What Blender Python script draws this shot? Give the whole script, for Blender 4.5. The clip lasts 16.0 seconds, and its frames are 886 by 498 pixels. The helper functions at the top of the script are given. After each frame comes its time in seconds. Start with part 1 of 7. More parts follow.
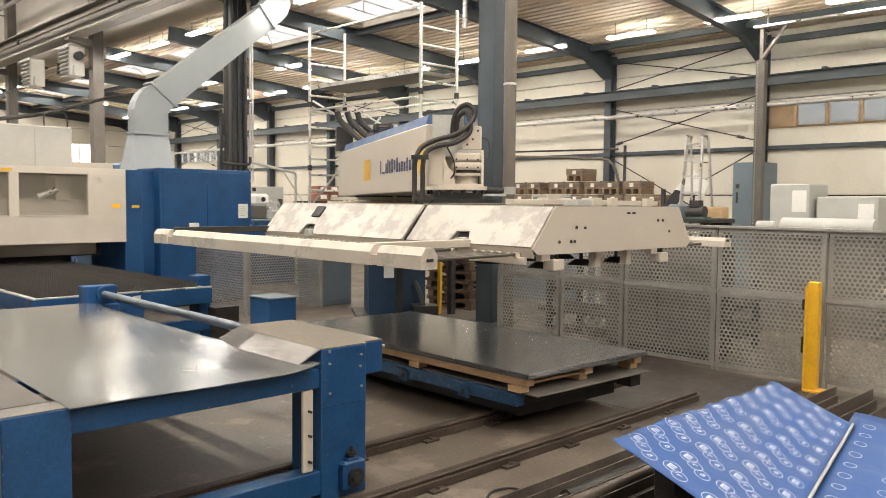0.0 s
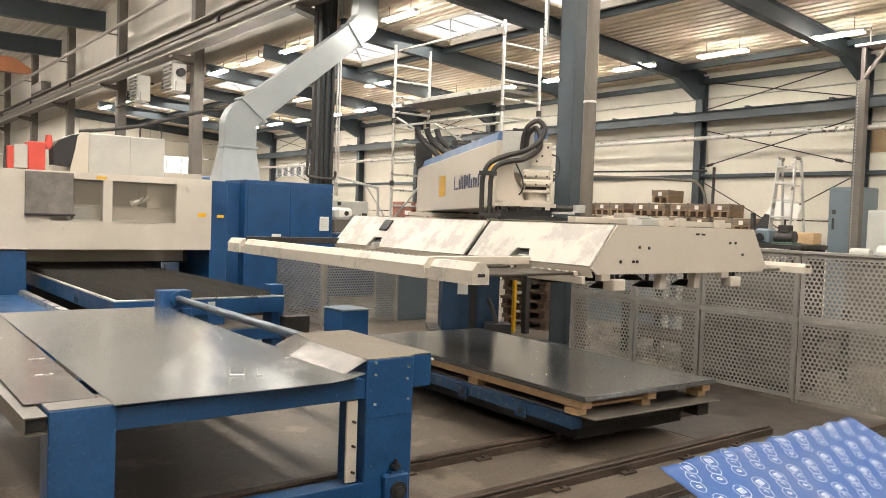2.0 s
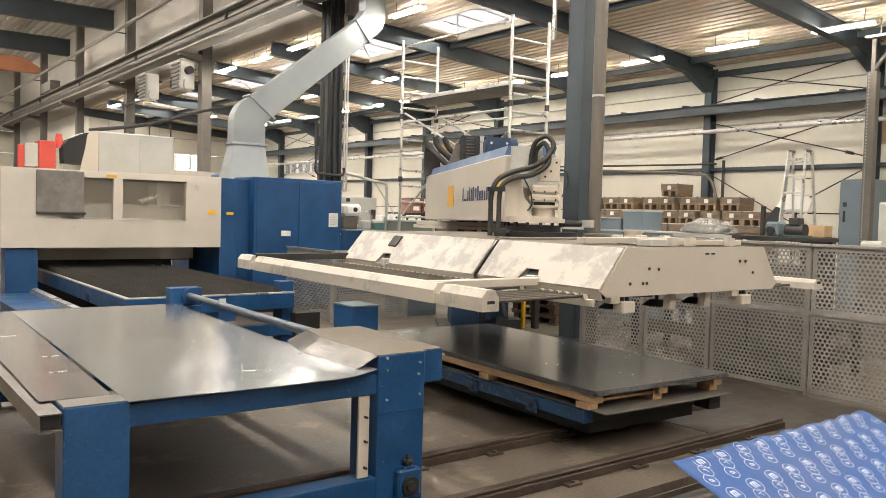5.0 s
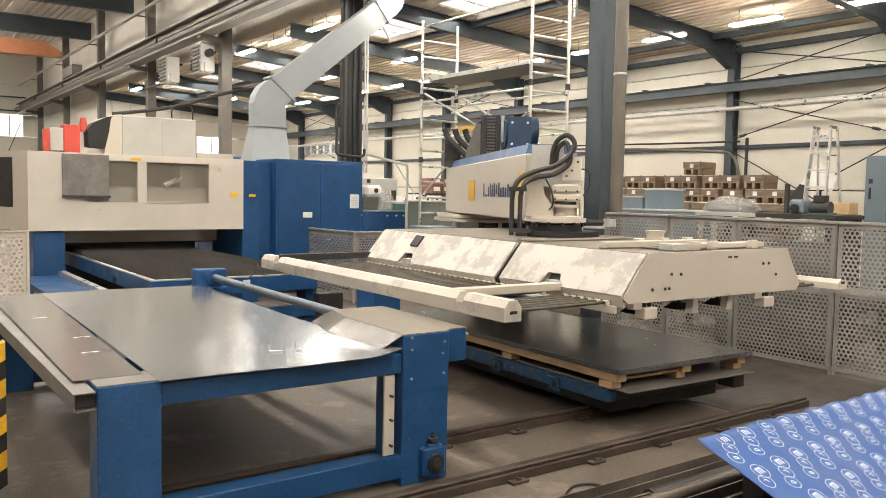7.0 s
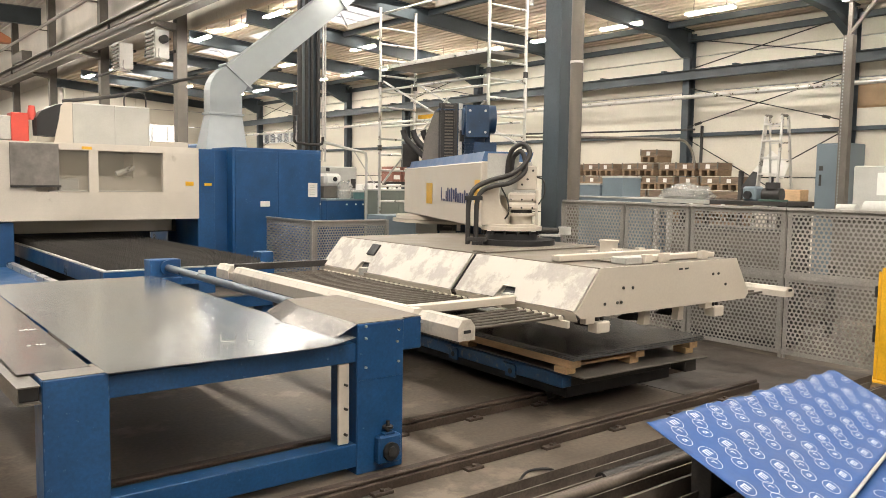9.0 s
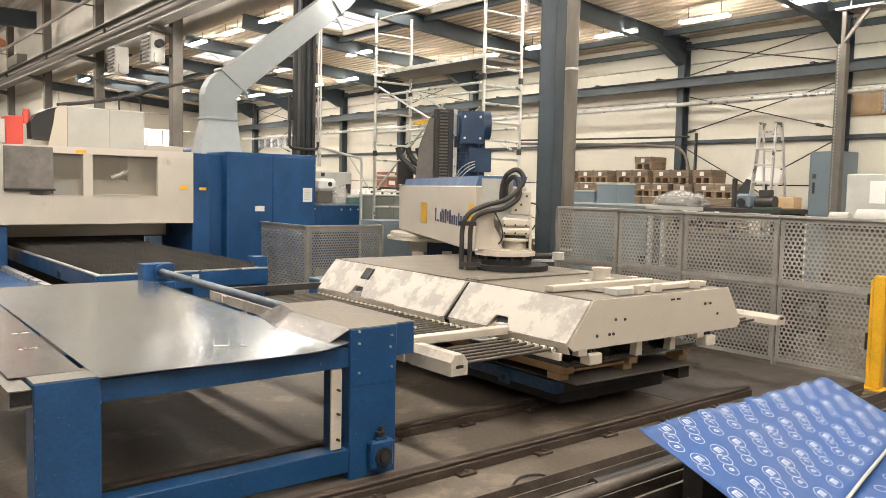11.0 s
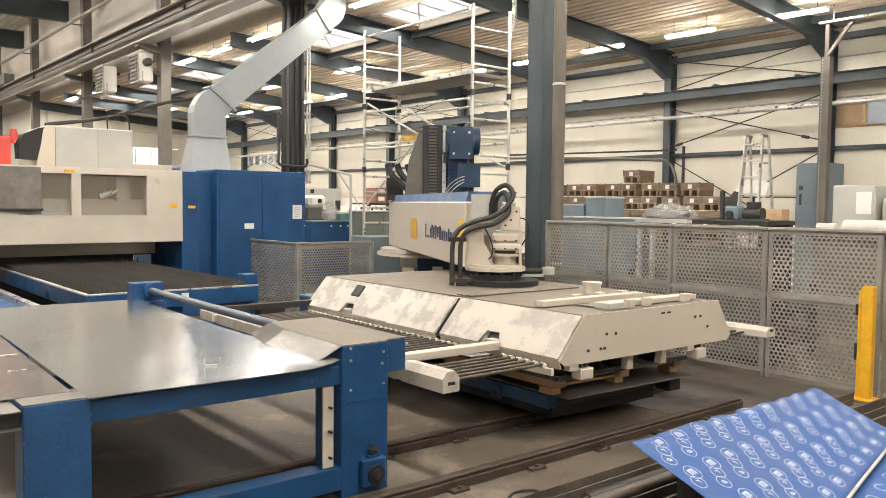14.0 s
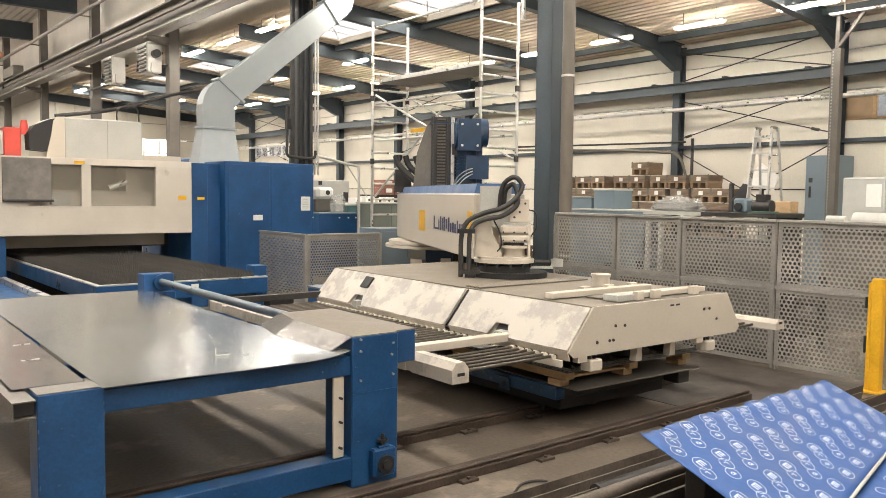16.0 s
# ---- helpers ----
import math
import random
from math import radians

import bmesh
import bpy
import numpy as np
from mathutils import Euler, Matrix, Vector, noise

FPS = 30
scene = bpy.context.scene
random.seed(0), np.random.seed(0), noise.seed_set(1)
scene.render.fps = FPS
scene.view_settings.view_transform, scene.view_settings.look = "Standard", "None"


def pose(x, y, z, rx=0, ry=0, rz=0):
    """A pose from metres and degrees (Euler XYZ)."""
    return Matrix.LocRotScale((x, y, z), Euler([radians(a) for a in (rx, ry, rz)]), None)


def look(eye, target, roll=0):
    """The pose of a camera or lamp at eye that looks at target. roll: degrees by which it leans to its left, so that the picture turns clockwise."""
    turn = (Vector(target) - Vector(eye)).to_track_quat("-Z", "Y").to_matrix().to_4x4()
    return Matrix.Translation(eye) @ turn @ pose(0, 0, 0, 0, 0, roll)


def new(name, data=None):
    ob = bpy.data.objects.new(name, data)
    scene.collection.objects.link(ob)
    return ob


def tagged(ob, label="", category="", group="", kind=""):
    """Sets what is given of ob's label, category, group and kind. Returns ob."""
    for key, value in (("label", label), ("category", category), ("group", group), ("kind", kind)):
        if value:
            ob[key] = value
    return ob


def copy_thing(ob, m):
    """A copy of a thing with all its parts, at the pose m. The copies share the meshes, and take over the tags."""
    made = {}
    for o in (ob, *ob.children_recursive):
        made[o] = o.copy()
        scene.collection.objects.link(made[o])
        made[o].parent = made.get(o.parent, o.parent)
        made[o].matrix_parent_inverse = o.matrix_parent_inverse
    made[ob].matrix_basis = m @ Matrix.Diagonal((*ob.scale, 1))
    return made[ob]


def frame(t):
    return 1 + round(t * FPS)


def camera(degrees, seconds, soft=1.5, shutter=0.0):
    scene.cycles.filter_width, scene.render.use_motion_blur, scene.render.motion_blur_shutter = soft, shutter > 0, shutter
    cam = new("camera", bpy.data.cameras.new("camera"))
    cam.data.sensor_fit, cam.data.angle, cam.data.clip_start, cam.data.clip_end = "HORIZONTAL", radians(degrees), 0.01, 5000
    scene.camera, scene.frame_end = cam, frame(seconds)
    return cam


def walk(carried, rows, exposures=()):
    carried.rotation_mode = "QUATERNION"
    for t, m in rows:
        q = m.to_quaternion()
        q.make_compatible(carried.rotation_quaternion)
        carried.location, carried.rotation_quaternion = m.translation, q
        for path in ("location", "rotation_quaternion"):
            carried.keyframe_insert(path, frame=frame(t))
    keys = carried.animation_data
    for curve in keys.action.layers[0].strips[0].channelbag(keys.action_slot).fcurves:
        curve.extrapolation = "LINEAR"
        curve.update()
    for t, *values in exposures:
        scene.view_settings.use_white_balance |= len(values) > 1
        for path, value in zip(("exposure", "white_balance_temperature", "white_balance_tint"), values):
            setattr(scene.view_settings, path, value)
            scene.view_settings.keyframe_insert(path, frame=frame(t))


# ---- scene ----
cam = camera(57.6, 16.0, soft=0.85, shutter=0.4)
EXPOSURE = 0.49
PATH = [
    (0, (-0.202, 0.153, 1.732), (1.193, 1.581, 1.614), 0.5),
    (0.5, (-0.083, -0.012, 1.722), (1.239, 1.484, 1.594), 0.9),
    (1, (-0.02, 0.007, 1.716), (1.253, 1.545, 1.596), 1.2),
    (1.5, (0.003, 0.04, 1.702), (1.249, 1.602, 1.604), 1.7),
    (2, (0.003, 0.036, 1.705), (1.23, 1.614, 1.629), 2.0),
    (2.5, (0.0, 0.043, 1.703), (1.202, 1.64, 1.643), 2.0),
    (3, (-0.011, 0.039, 1.713), (1.178, 1.646, 1.663), 1.8),
    (3.5, (-0.012, 0.03, 1.714), (1.186, 1.631, 1.668), 1.6),
    (4, (-0.006, 0.035, 1.709), (1.205, 1.626, 1.66), 1.6),
    (4.2, (-0.002, 0.044, 1.707), (1.216, 1.629, 1.651), 1.6),
    (6.5, (-0.032, 0.036, 1.7), (1.146, 1.647, 1.568), 0.9),
    (7, (-0.038, 0.034, 1.702), (1.132, 1.651, 1.565), 1.1),
    (7.5, (-0.02, 0.024, 1.706), (1.163, 1.629, 1.557), 1.1),
    (8, (-0.014, 0.014, 1.701), (1.2, 1.596, 1.543), 1.0),
    (8.5, (-0.001, 0.009, 1.704), (1.234, 1.574, 1.542), 0.9),
    (9, (0.004, 0.006, 1.701), (1.247, 1.564, 1.537), 0.9),
    (11.5, (0.006, -0.005, 1.701), (1.261, 1.546, 1.56), 1.2),
    (12, (0.009, -0.005, 1.697), (1.264, 1.547, 1.568), 1.1),
    (12.5, (0.008, -0.007, 1.699), (1.255, 1.551, 1.576), 0.8),
    (13, (0.0, -0.006, 1.702), (1.245, 1.555, 1.584), 0.6),
    (13.5, (0.0, -0.011, 1.705), (1.258, 1.539, 1.59), 0.5),
    (14, (0.0, -0.01, 1.706), (1.273, 1.528, 1.594), 0.6),
    (14.5, (-0.009, -0.008, 1.703), (1.264, 1.531, 1.594), 0.7),
    (15, (-0.023, -0.008, 1.705), (1.245, 1.535, 1.595), 0.8),
    (15.5, (-0.028, -0.005, 1.706), (1.235, 1.54, 1.585), 0.8),
    (16, (-0.021, -0.009, 1.704), (1.238, 1.539, 1.572), 0.7),
]
walk(cam, [(t, look(eye, target, roll)) for t, eye, target, roll in PATH], exposures=[(0, EXPOSURE - 0.08, 6450, 10), (1.5, EXPOSURE + 0.03, 6450, 10), (3, EXPOSURE - 0.09, 6450, 10), (4.2, EXPOSURE - 0.12, 6450, 10), (6.5, EXPOSURE - 0.03, 6450, 10), (9, EXPOSURE + 0.03, 6450, 10), (16, EXPOSURE + 0.03, 6450, 10)])

# ---- world and light ----
world = bpy.data.worlds.new("world")
scene.world = world
world.use_nodes = True
wn = world.node_tree
sky = wn.nodes.new("ShaderNodeTexSky")
sky.sky_type, sky.sun_disc = "NISHITA", False
sky.sun_elevation, sky.sun_rotation = radians(48), radians(200)
sky.air_density, sky.dust_density = 0.7, 9.0
wn.links.new(sky.outputs[0], wn.nodes["Background"].inputs[0])
wn.nodes["Background"].inputs[1].default_value = 0.15

sun = new("sun", bpy.data.lights.new("sun", "SUN"))
sun.data.energy, sun.data.angle, sun.data.color = 1.5, radians(35), (1.0, 0.95, 0.88)
sun.matrix_basis = look((0, 0, 30), (-8, -20, 0))


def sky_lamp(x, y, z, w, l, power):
    """An area lamp for daylight through a roof light, seen or added."""
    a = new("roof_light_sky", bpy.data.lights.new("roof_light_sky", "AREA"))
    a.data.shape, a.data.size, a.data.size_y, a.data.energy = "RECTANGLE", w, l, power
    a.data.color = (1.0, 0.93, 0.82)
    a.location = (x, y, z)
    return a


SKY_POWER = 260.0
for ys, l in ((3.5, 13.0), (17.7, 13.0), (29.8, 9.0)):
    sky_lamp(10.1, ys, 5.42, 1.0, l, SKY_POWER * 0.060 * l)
# High bay, unseen: x 2.5 fits the floor shadow, x -6.0 is added fill.
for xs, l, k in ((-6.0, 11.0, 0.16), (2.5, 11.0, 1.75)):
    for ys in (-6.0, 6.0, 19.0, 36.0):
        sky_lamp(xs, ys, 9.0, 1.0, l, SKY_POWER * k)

# ---- materials ----


def mat(name, col, rough=0.6, metal=0.0, var=0.25, scale=2.0, fine=60.0, bump=0.05, wear=None, wear_at=0.62, wear_scale=6.0, stretch=(1, 1, 1), spec=0.5, rvar=0.15):
    m = bpy.data.materials.new(name)
    m.use_nodes = True
    nt = m.node_tree
    N, L = nt.nodes.new, nt.links.new
    b = nt.nodes["Principled BSDF"]
    b.inputs["Metallic"].default_value = metal
    b.inputs["Specular IOR Level"].default_value = spec
    co = N("ShaderNodeTexCoord")
    mp = N("ShaderNodeMapping")
    mp.inputs["Scale"].default_value = stretch
    L(co.outputs["Object"], mp.inputs[0])
    big = N("ShaderNodeTexNoise")
    big.inputs["Scale"].default_value, big.inputs["Detail"].default_value, big.inputs["Roughness"].default_value = scale, 6, 0.65
    L(mp.outputs[0], big.inputs["Vector"])
    small = N("ShaderNodeTexNoise")
    small.inputs["Scale"].default_value, small.inputs["Detail"].default_value = fine, 3
    L(mp.outputs[0], small.inputs["Vector"])
    ramp = N("ShaderNodeMapRange")
    ramp.inputs[1].default_value, ramp.inputs[2].default_value = 0.3, 0.7
    ramp.inputs[3].default_value, ramp.inputs[4].default_value = 1 - var, 1 + var * 0.6
    L(big.outputs[0], ramp.inputs[0])
    ramp2 = N("ShaderNodeMapRange")
    ramp2.inputs[1].default_value, ramp2.inputs[2].default_value = 0.3, 0.7
    ramp2.inputs[3].default_value, ramp2.inputs[4].default_value = 1 - var * 0.5, 1 + var * 0.38
    L(small.outputs[0], ramp2.inputs[0])
    info = N("ShaderNodeObjectInfo")
    rr = N("ShaderNodeMapRange")
    rr.inputs[3].default_value, rr.inputs[4].default_value = 1 - var * 0.25, 1 + var * 0.25
    L(info.outputs["Random"], rr.inputs[0])
    mul = N("ShaderNodeMath"); mul.operation = "MULTIPLY"
    L(ramp.outputs[0], mul.inputs[0]); L(ramp2.outputs[0], mul.inputs[1])
    mul2 = N("ShaderNodeMath"); mul2.operation = "MULTIPLY"
    L(mul.outputs[0], mul2.inputs[0]); L(rr.outputs[0], mul2.inputs[1])
    tint = N("ShaderNodeVectorMath"); tint.operation = "SCALE"
    tint.inputs[0].default_value = col
    L(mul2.outputs[0], tint.inputs["Scale"])
    out = tint.outputs[0]
    if wear:
        wnz = N("ShaderNodeTexNoise")
        wnz.inputs["Scale"].default_value, wnz.inputs["Detail"].default_value, wnz.inputs["Roughness"].default_value = wear_scale, 8, 0.7
        L(co.outputs["Object"], wnz.inputs["Vector"])
        wr = N("ShaderNodeMapRange")
        wr.inputs[1].default_value, wr.inputs[2].default_value = wear_at - 0.04, wear_at + 0.04
        L(wnz.outputs[0], wr.inputs[0])
        mx = N("ShaderNodeMix"); mx.data_type = "RGBA"
        L(wr.outputs[0], mx.inputs[0]); L(out, mx.inputs[6])
        mx.inputs[7].default_value = (*wear, 1)
        out = mx.outputs[2]
    L(out, b.inputs["Base Color"])
    rg = N("ShaderNodeMapRange")
    rg.inputs[1].default_value, rg.inputs[2].default_value = 0.3, 0.7
    rg.inputs[3].default_value, rg.inputs[4].default_value = max(0.03, rough - rvar), min(1, rough + rvar)
    L(big.outputs[0], rg.inputs[0]); L(rg.outputs[0], b.inputs["Roughness"])
    if bump:
        bp = N("ShaderNodeBump")
        bp.inputs["Strength"].default_value, bp.inputs["Distance"].default_value = bump, 0.01
        L(small.outputs[0], bp.inputs["Height"]); L(bp.outputs[0], b.inputs["Normal"])
    return m


def glow(name, col, strength):
    m = bpy.data.materials.new(name)
    m.use_nodes = True
    b = m.node_tree.nodes["Principled BSDF"]
    b.inputs["Base Color"].default_value = (0.8, 0.8, 0.8, 1)
    b.inputs["Emission Color"].default_value = (*col, 1)
    b.inputs["Emission Strength"].default_value = strength
    return m


def clear(name, see=0.8, col=(0.85, 0.88, 0.88), rough=0.08, milky=False):
    m = bpy.data.materials.new(name)
    m.use_nodes = True
    nt = m.node_tree
    b = nt.nodes["Principled BSDF"]
    b.inputs["Base Color"].default_value, b.inputs["Roughness"].default_value = (*col, 1), rough
    tr, mx = nt.nodes.new("ShaderNodeBsdfTransparent"), nt.nodes.new("ShaderNodeMixShader")
    mx.inputs[0].default_value = see
    first = b
    if milky:
        first = nt.nodes.new("ShaderNodeBsdfTranslucent")
        first.inputs[0].default_value = (*col, 1)
    nt.links.new(first.outputs[0], mx.inputs[1]); nt.links.new(tr.outputs[0], mx.inputs[2])
    nt.links.new(mx.outputs[0], nt.nodes["Material Output"].inputs[0])
    return m


CREAM = mat("cream_paint", (0.50, 0.455, 0.385), 0.5, var=0.07, scale=1.6, bump=0.02)
BEAMCREAM = mat("rubbed_cream_beam", (0.50, 0.46, 0.395), 0.45, var=0.10, scale=3, bump=0.04, wear=(0.36, 0.335, 0.29), wear_at=0.60, wear_scale=4.5)
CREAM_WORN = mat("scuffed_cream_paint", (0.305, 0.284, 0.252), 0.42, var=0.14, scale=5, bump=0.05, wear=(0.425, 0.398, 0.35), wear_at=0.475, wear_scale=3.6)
WALL = mat("wall_panel_cream", (0.68, 0.645, 0.56), 0.6, var=0.08, scale=0.6, fine=25, bump=0.02)
BLUE = mat("blue_machine_paint", (0.010, 0.064, 0.178), 0.42, var=0.32, scale=2.5, bump=0.04, wear=(0.13, 0.21, 0.31), wear_at=0.685, wear_scale=26)
MASTBLUE = mat("dark_blue_cast_paint", (0.010, 0.036, 0.082), 0.45, var=0.35, scale=4, bump=0.06, wear=(0.06, 0.10, 0.16), wear_at=0.68, wear_scale=14)
BLUE_LIGHT = mat("light_blue_paint", (0.055, 0.115, 0.235), 0.45, var=0.2, scale=3, bump=0.02)
BLUEGREY = mat("blue_grey_paint", (0.155, 0.20, 0.235), 0.5, var=0.15, scale=1.5, bump=0.02)
STEELCOL = mat("dark_blue_grey_steel_paint", (0.050, 0.066, 0.078), 0.5, var=0.25, scale=2, bump=0.04)
DARK = mat("dark_steel", (0.045, 0.042, 0.040), 0.55, metal=0.3, var=0.4, scale=5, bump=0.08)
BLACK = mat("black_rubber", (0.015, 0.015, 0.016), 0.55, var=0.3, scale=8, bump=0.05)
HOSE = mat("black_ribbed_hose", (0.028, 0.026, 0.025), 0.6, var=0.3, scale=15, bump=0.1)
RAILM = mat("rusty_brown_rail_steel", (0.075, 0.055, 0.042), 0.55, metal=0.3, var=0.45, scale=6, bump=0.15)
GALV = mat("galvanised_sheet", (0.60, 0.625, 0.65), 0.215, metal=0.95, var=0.05, scale=1.2, fine=3.2, bump=0.22, rvar=0.04)
SHEET = mat("dark_cold_rolled_sheet", (0.27, 0.275, 0.28), 0.18, metal=0.62, var=0.08, scale=0.7, fine=12, bump=0.0, rvar=0.04)
BROWNSHEET = mat("grey_dusty_sheet", (0.33, 0.315, 0.30), 0.20, metal=0.7, rvar=0.04, var=0.2, scale=4, bump=0.03)
TOPSHEET = mat("dusty_brown_top_sheet", (0.185, 0.16, 0.13), 0.6, metal=0.15, var=0.25, scale=4, bump=0.03)
PERF = mat("grey_perforated_steel", (0.33, 0.316, 0.293), 0.5, metal=0.35, var=0.3, scale=2.5, bump=0.03)
ALU = mat("aluminium_tube", (0.62, 0.61, 0.58), 0.35, metal=0.8, var=0.15, scale=6, bump=0.02)
DUCT = mat("galvanised_duct", (0.33, 0.36, 0.37), 0.42, metal=0.45, var=0.06, scale=0.8, fine=6, bump=0.03)
WOOD = mat("pale_pallet_wood", (0.46, 0.31, 0.17), 0.75, var=0.3, scale=4, fine=40, bump=0.15, stretch=(6, 1, 6))
OLDWOOD = mat("weathered_brown_wood", (0.27, 0.185, 0.115), 0.8, var=0.4, scale=4, fine=40, bump=0.15, stretch=(6, 1, 6))
BOXWOOD = mat("grey_brown_box_wood", (0.215, 0.155, 0.108), 0.8, var=0.5, scale=3, fine=30, bump=0.15, stretch=(1, 1, 5))
DARKWOOD = mat("dark_red_brown_wood", (0.125, 0.08, 0.052), 0.8, var=0.4, scale=4, fine=40, bump=0.15, stretch=(6, 1, 6))
YELLOW = mat("yellow_paint", (0.72, 0.40, 0.02), 0.45, var=0.2, scale=5, bump=0.03)
RED = mat("red_paint", (0.55, 0.07, 0.05), 0.45, var=0.15, scale=4, bump=0.02)
ORANGE = mat("faded_orange_crane_paint", (0.42, 0.17, 0.08), 0.55, var=0.2, scale=2, bump=0.02)
WHITE = mat("white_paper", (0.75, 0.74, 0.70), 0.7, var=0.06, scale=20, bump=0.0)
HIGHDECK = mat("high_roof_deck_grey", (0.66, 0.62, 0.56), 0.6, var=0.12, scale=0.8, fine=20, bump=0.03)
DECK = mat("roof_deck_beige", (0.68, 0.58, 0.46), 0.6, var=0.15, scale=0.8, fine=20, bump=0.03)
# Dusty tone raised: light on the rail and lower lip is in the colour.
RUNWAY = mat("dusty_lit_grey", (0.34, 0.315, 0.28), 0.55, var=0.3, scale=2, bump=0.04)
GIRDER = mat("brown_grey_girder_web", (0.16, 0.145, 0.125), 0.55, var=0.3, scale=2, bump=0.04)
PIPE = mat("brown_grey_pipe", (0.135, 0.117, 0.096), 0.5, var=0.12, scale=4, bump=0.03)
NAVY = mat("navy_ink", (0.012, 0.02, 0.08), 0.5, var=0.1, bump=0)
FILM = mat("blue_protective_film", (0.031, 0.088, 0.262), 0.55, spec=0.35, var=0.12, scale=3, fine=25, bump=0.06)
INK = mat("white_ink", (0.62, 0.65, 0.72), 0.4, var=0.05, bump=0)
FLOOR = mat("stained_concrete", (0.118, 0.097, 0.076), 0.5, var=0.42, scale=1.1, fine=35, bump=0.08, wear=(0.20, 0.168, 0.132), wear_at=0.575, wear_scale=1.7)
DARKFLOOR = mat("darker_concrete", (0.062, 0.050, 0.040), 0.5, var=0.4, scale=1.6, fine=30, bump=0.08, wear=(0.095, 0.078, 0.062), wear_at=0.60, wear_scale=2.4)
TUBE_HIGH = glow("bright_fluorescent_tube", (1.0, 0.92, 0.82), 125.0)
TUBE = glow("fluorescent_tube", (1.0, 0.915, 0.80), 80.0)
GLASS = clear("window_glass")
ROOFGLASS = clear("roof_light_glass", 0.45, (0.9, 0.9, 0.88), 0.3, True)
PLASTIC = clear("wrinkled_clear_plastic", 0.62, (0.5, 0.5, 0.48), 0.15)
CARTBLUE = mat("chipped_blue_paint", (0.014, 0.06, 0.145), 0.45, var=0.4, scale=6, bump=0.08, wear=(0.10, 0.12, 0.13), wear_at=0.60, wear_scale=16)
GREEN = mat("dark_green_paint", (0.05, 0.10, 0.08), 0.5, var=0.3, bump=0.03)
TEAL = mat("teal_plastic", (0.10, 0.20, 0.20), 0.45, var=0.15, bump=0.02)
GREYGREEN = mat("grey_green_paint", (0.16, 0.18, 0.155), 0.5, var=0.15, scale=2, bump=0.02)
CARTON = mat("red_brown_card", (0.24, 0.105, 0.075), 0.75, var=0.3, scale=5, bump=0.04)
ROLLER = mat("brown_worn_steel_tube", (0.105, 0.09, 0.075), 0.42, metal=0.5, var=0.35, scale=6, bump=0.03)
CARTONB = mat("brown_board", (0.34, 0.245, 0.15), 0.8, var=0.25, scale=3, bump=0.05)
SLAT = mat("scorched_brown_slat_steel", (0.085, 0.079, 0.072), 0.6, metal=0.4, var=0.4, scale=8, bump=0.1)
STOCK = mat("brown_black_mill_steel", (0.135, 0.112, 0.092), 0.5, metal=0.3, var=0.4, scale=4, bump=0.08)
COLDUST = mat("dusty_grey_brown_steel", (0.135, 0.122, 0.106), 0.55, var=0.3, scale=2, bump=0.04)
PANELDIRT = mat("smudged_cream_cover", (0.55, 0.51, 0.445), 0.45, var=0.12, scale=1.2, bump=0.02, wear=(0.36, 0.32, 0.265), wear_at=0.64, wear_scale=1.3)
SHAFT = mat("blue_grey_bright_steel", (0.16, 0.19, 0.225), 0.38, metal=0.6, var=0.3, scale=5, bump=0.03)
DOORGREY = mat("rubbed_grey_sheet_door", (0.20, 0.185, 0.17), 0.42, metal=0.35, var=0.3, scale=2.2, fine=14, bump=0.02)
MACHGREY = mat("machine_grey_paint", (0.42, 0.42, 0.39), 0.5, var=0.15, scale=2, bump=0.02)

# ---- mesh building ----


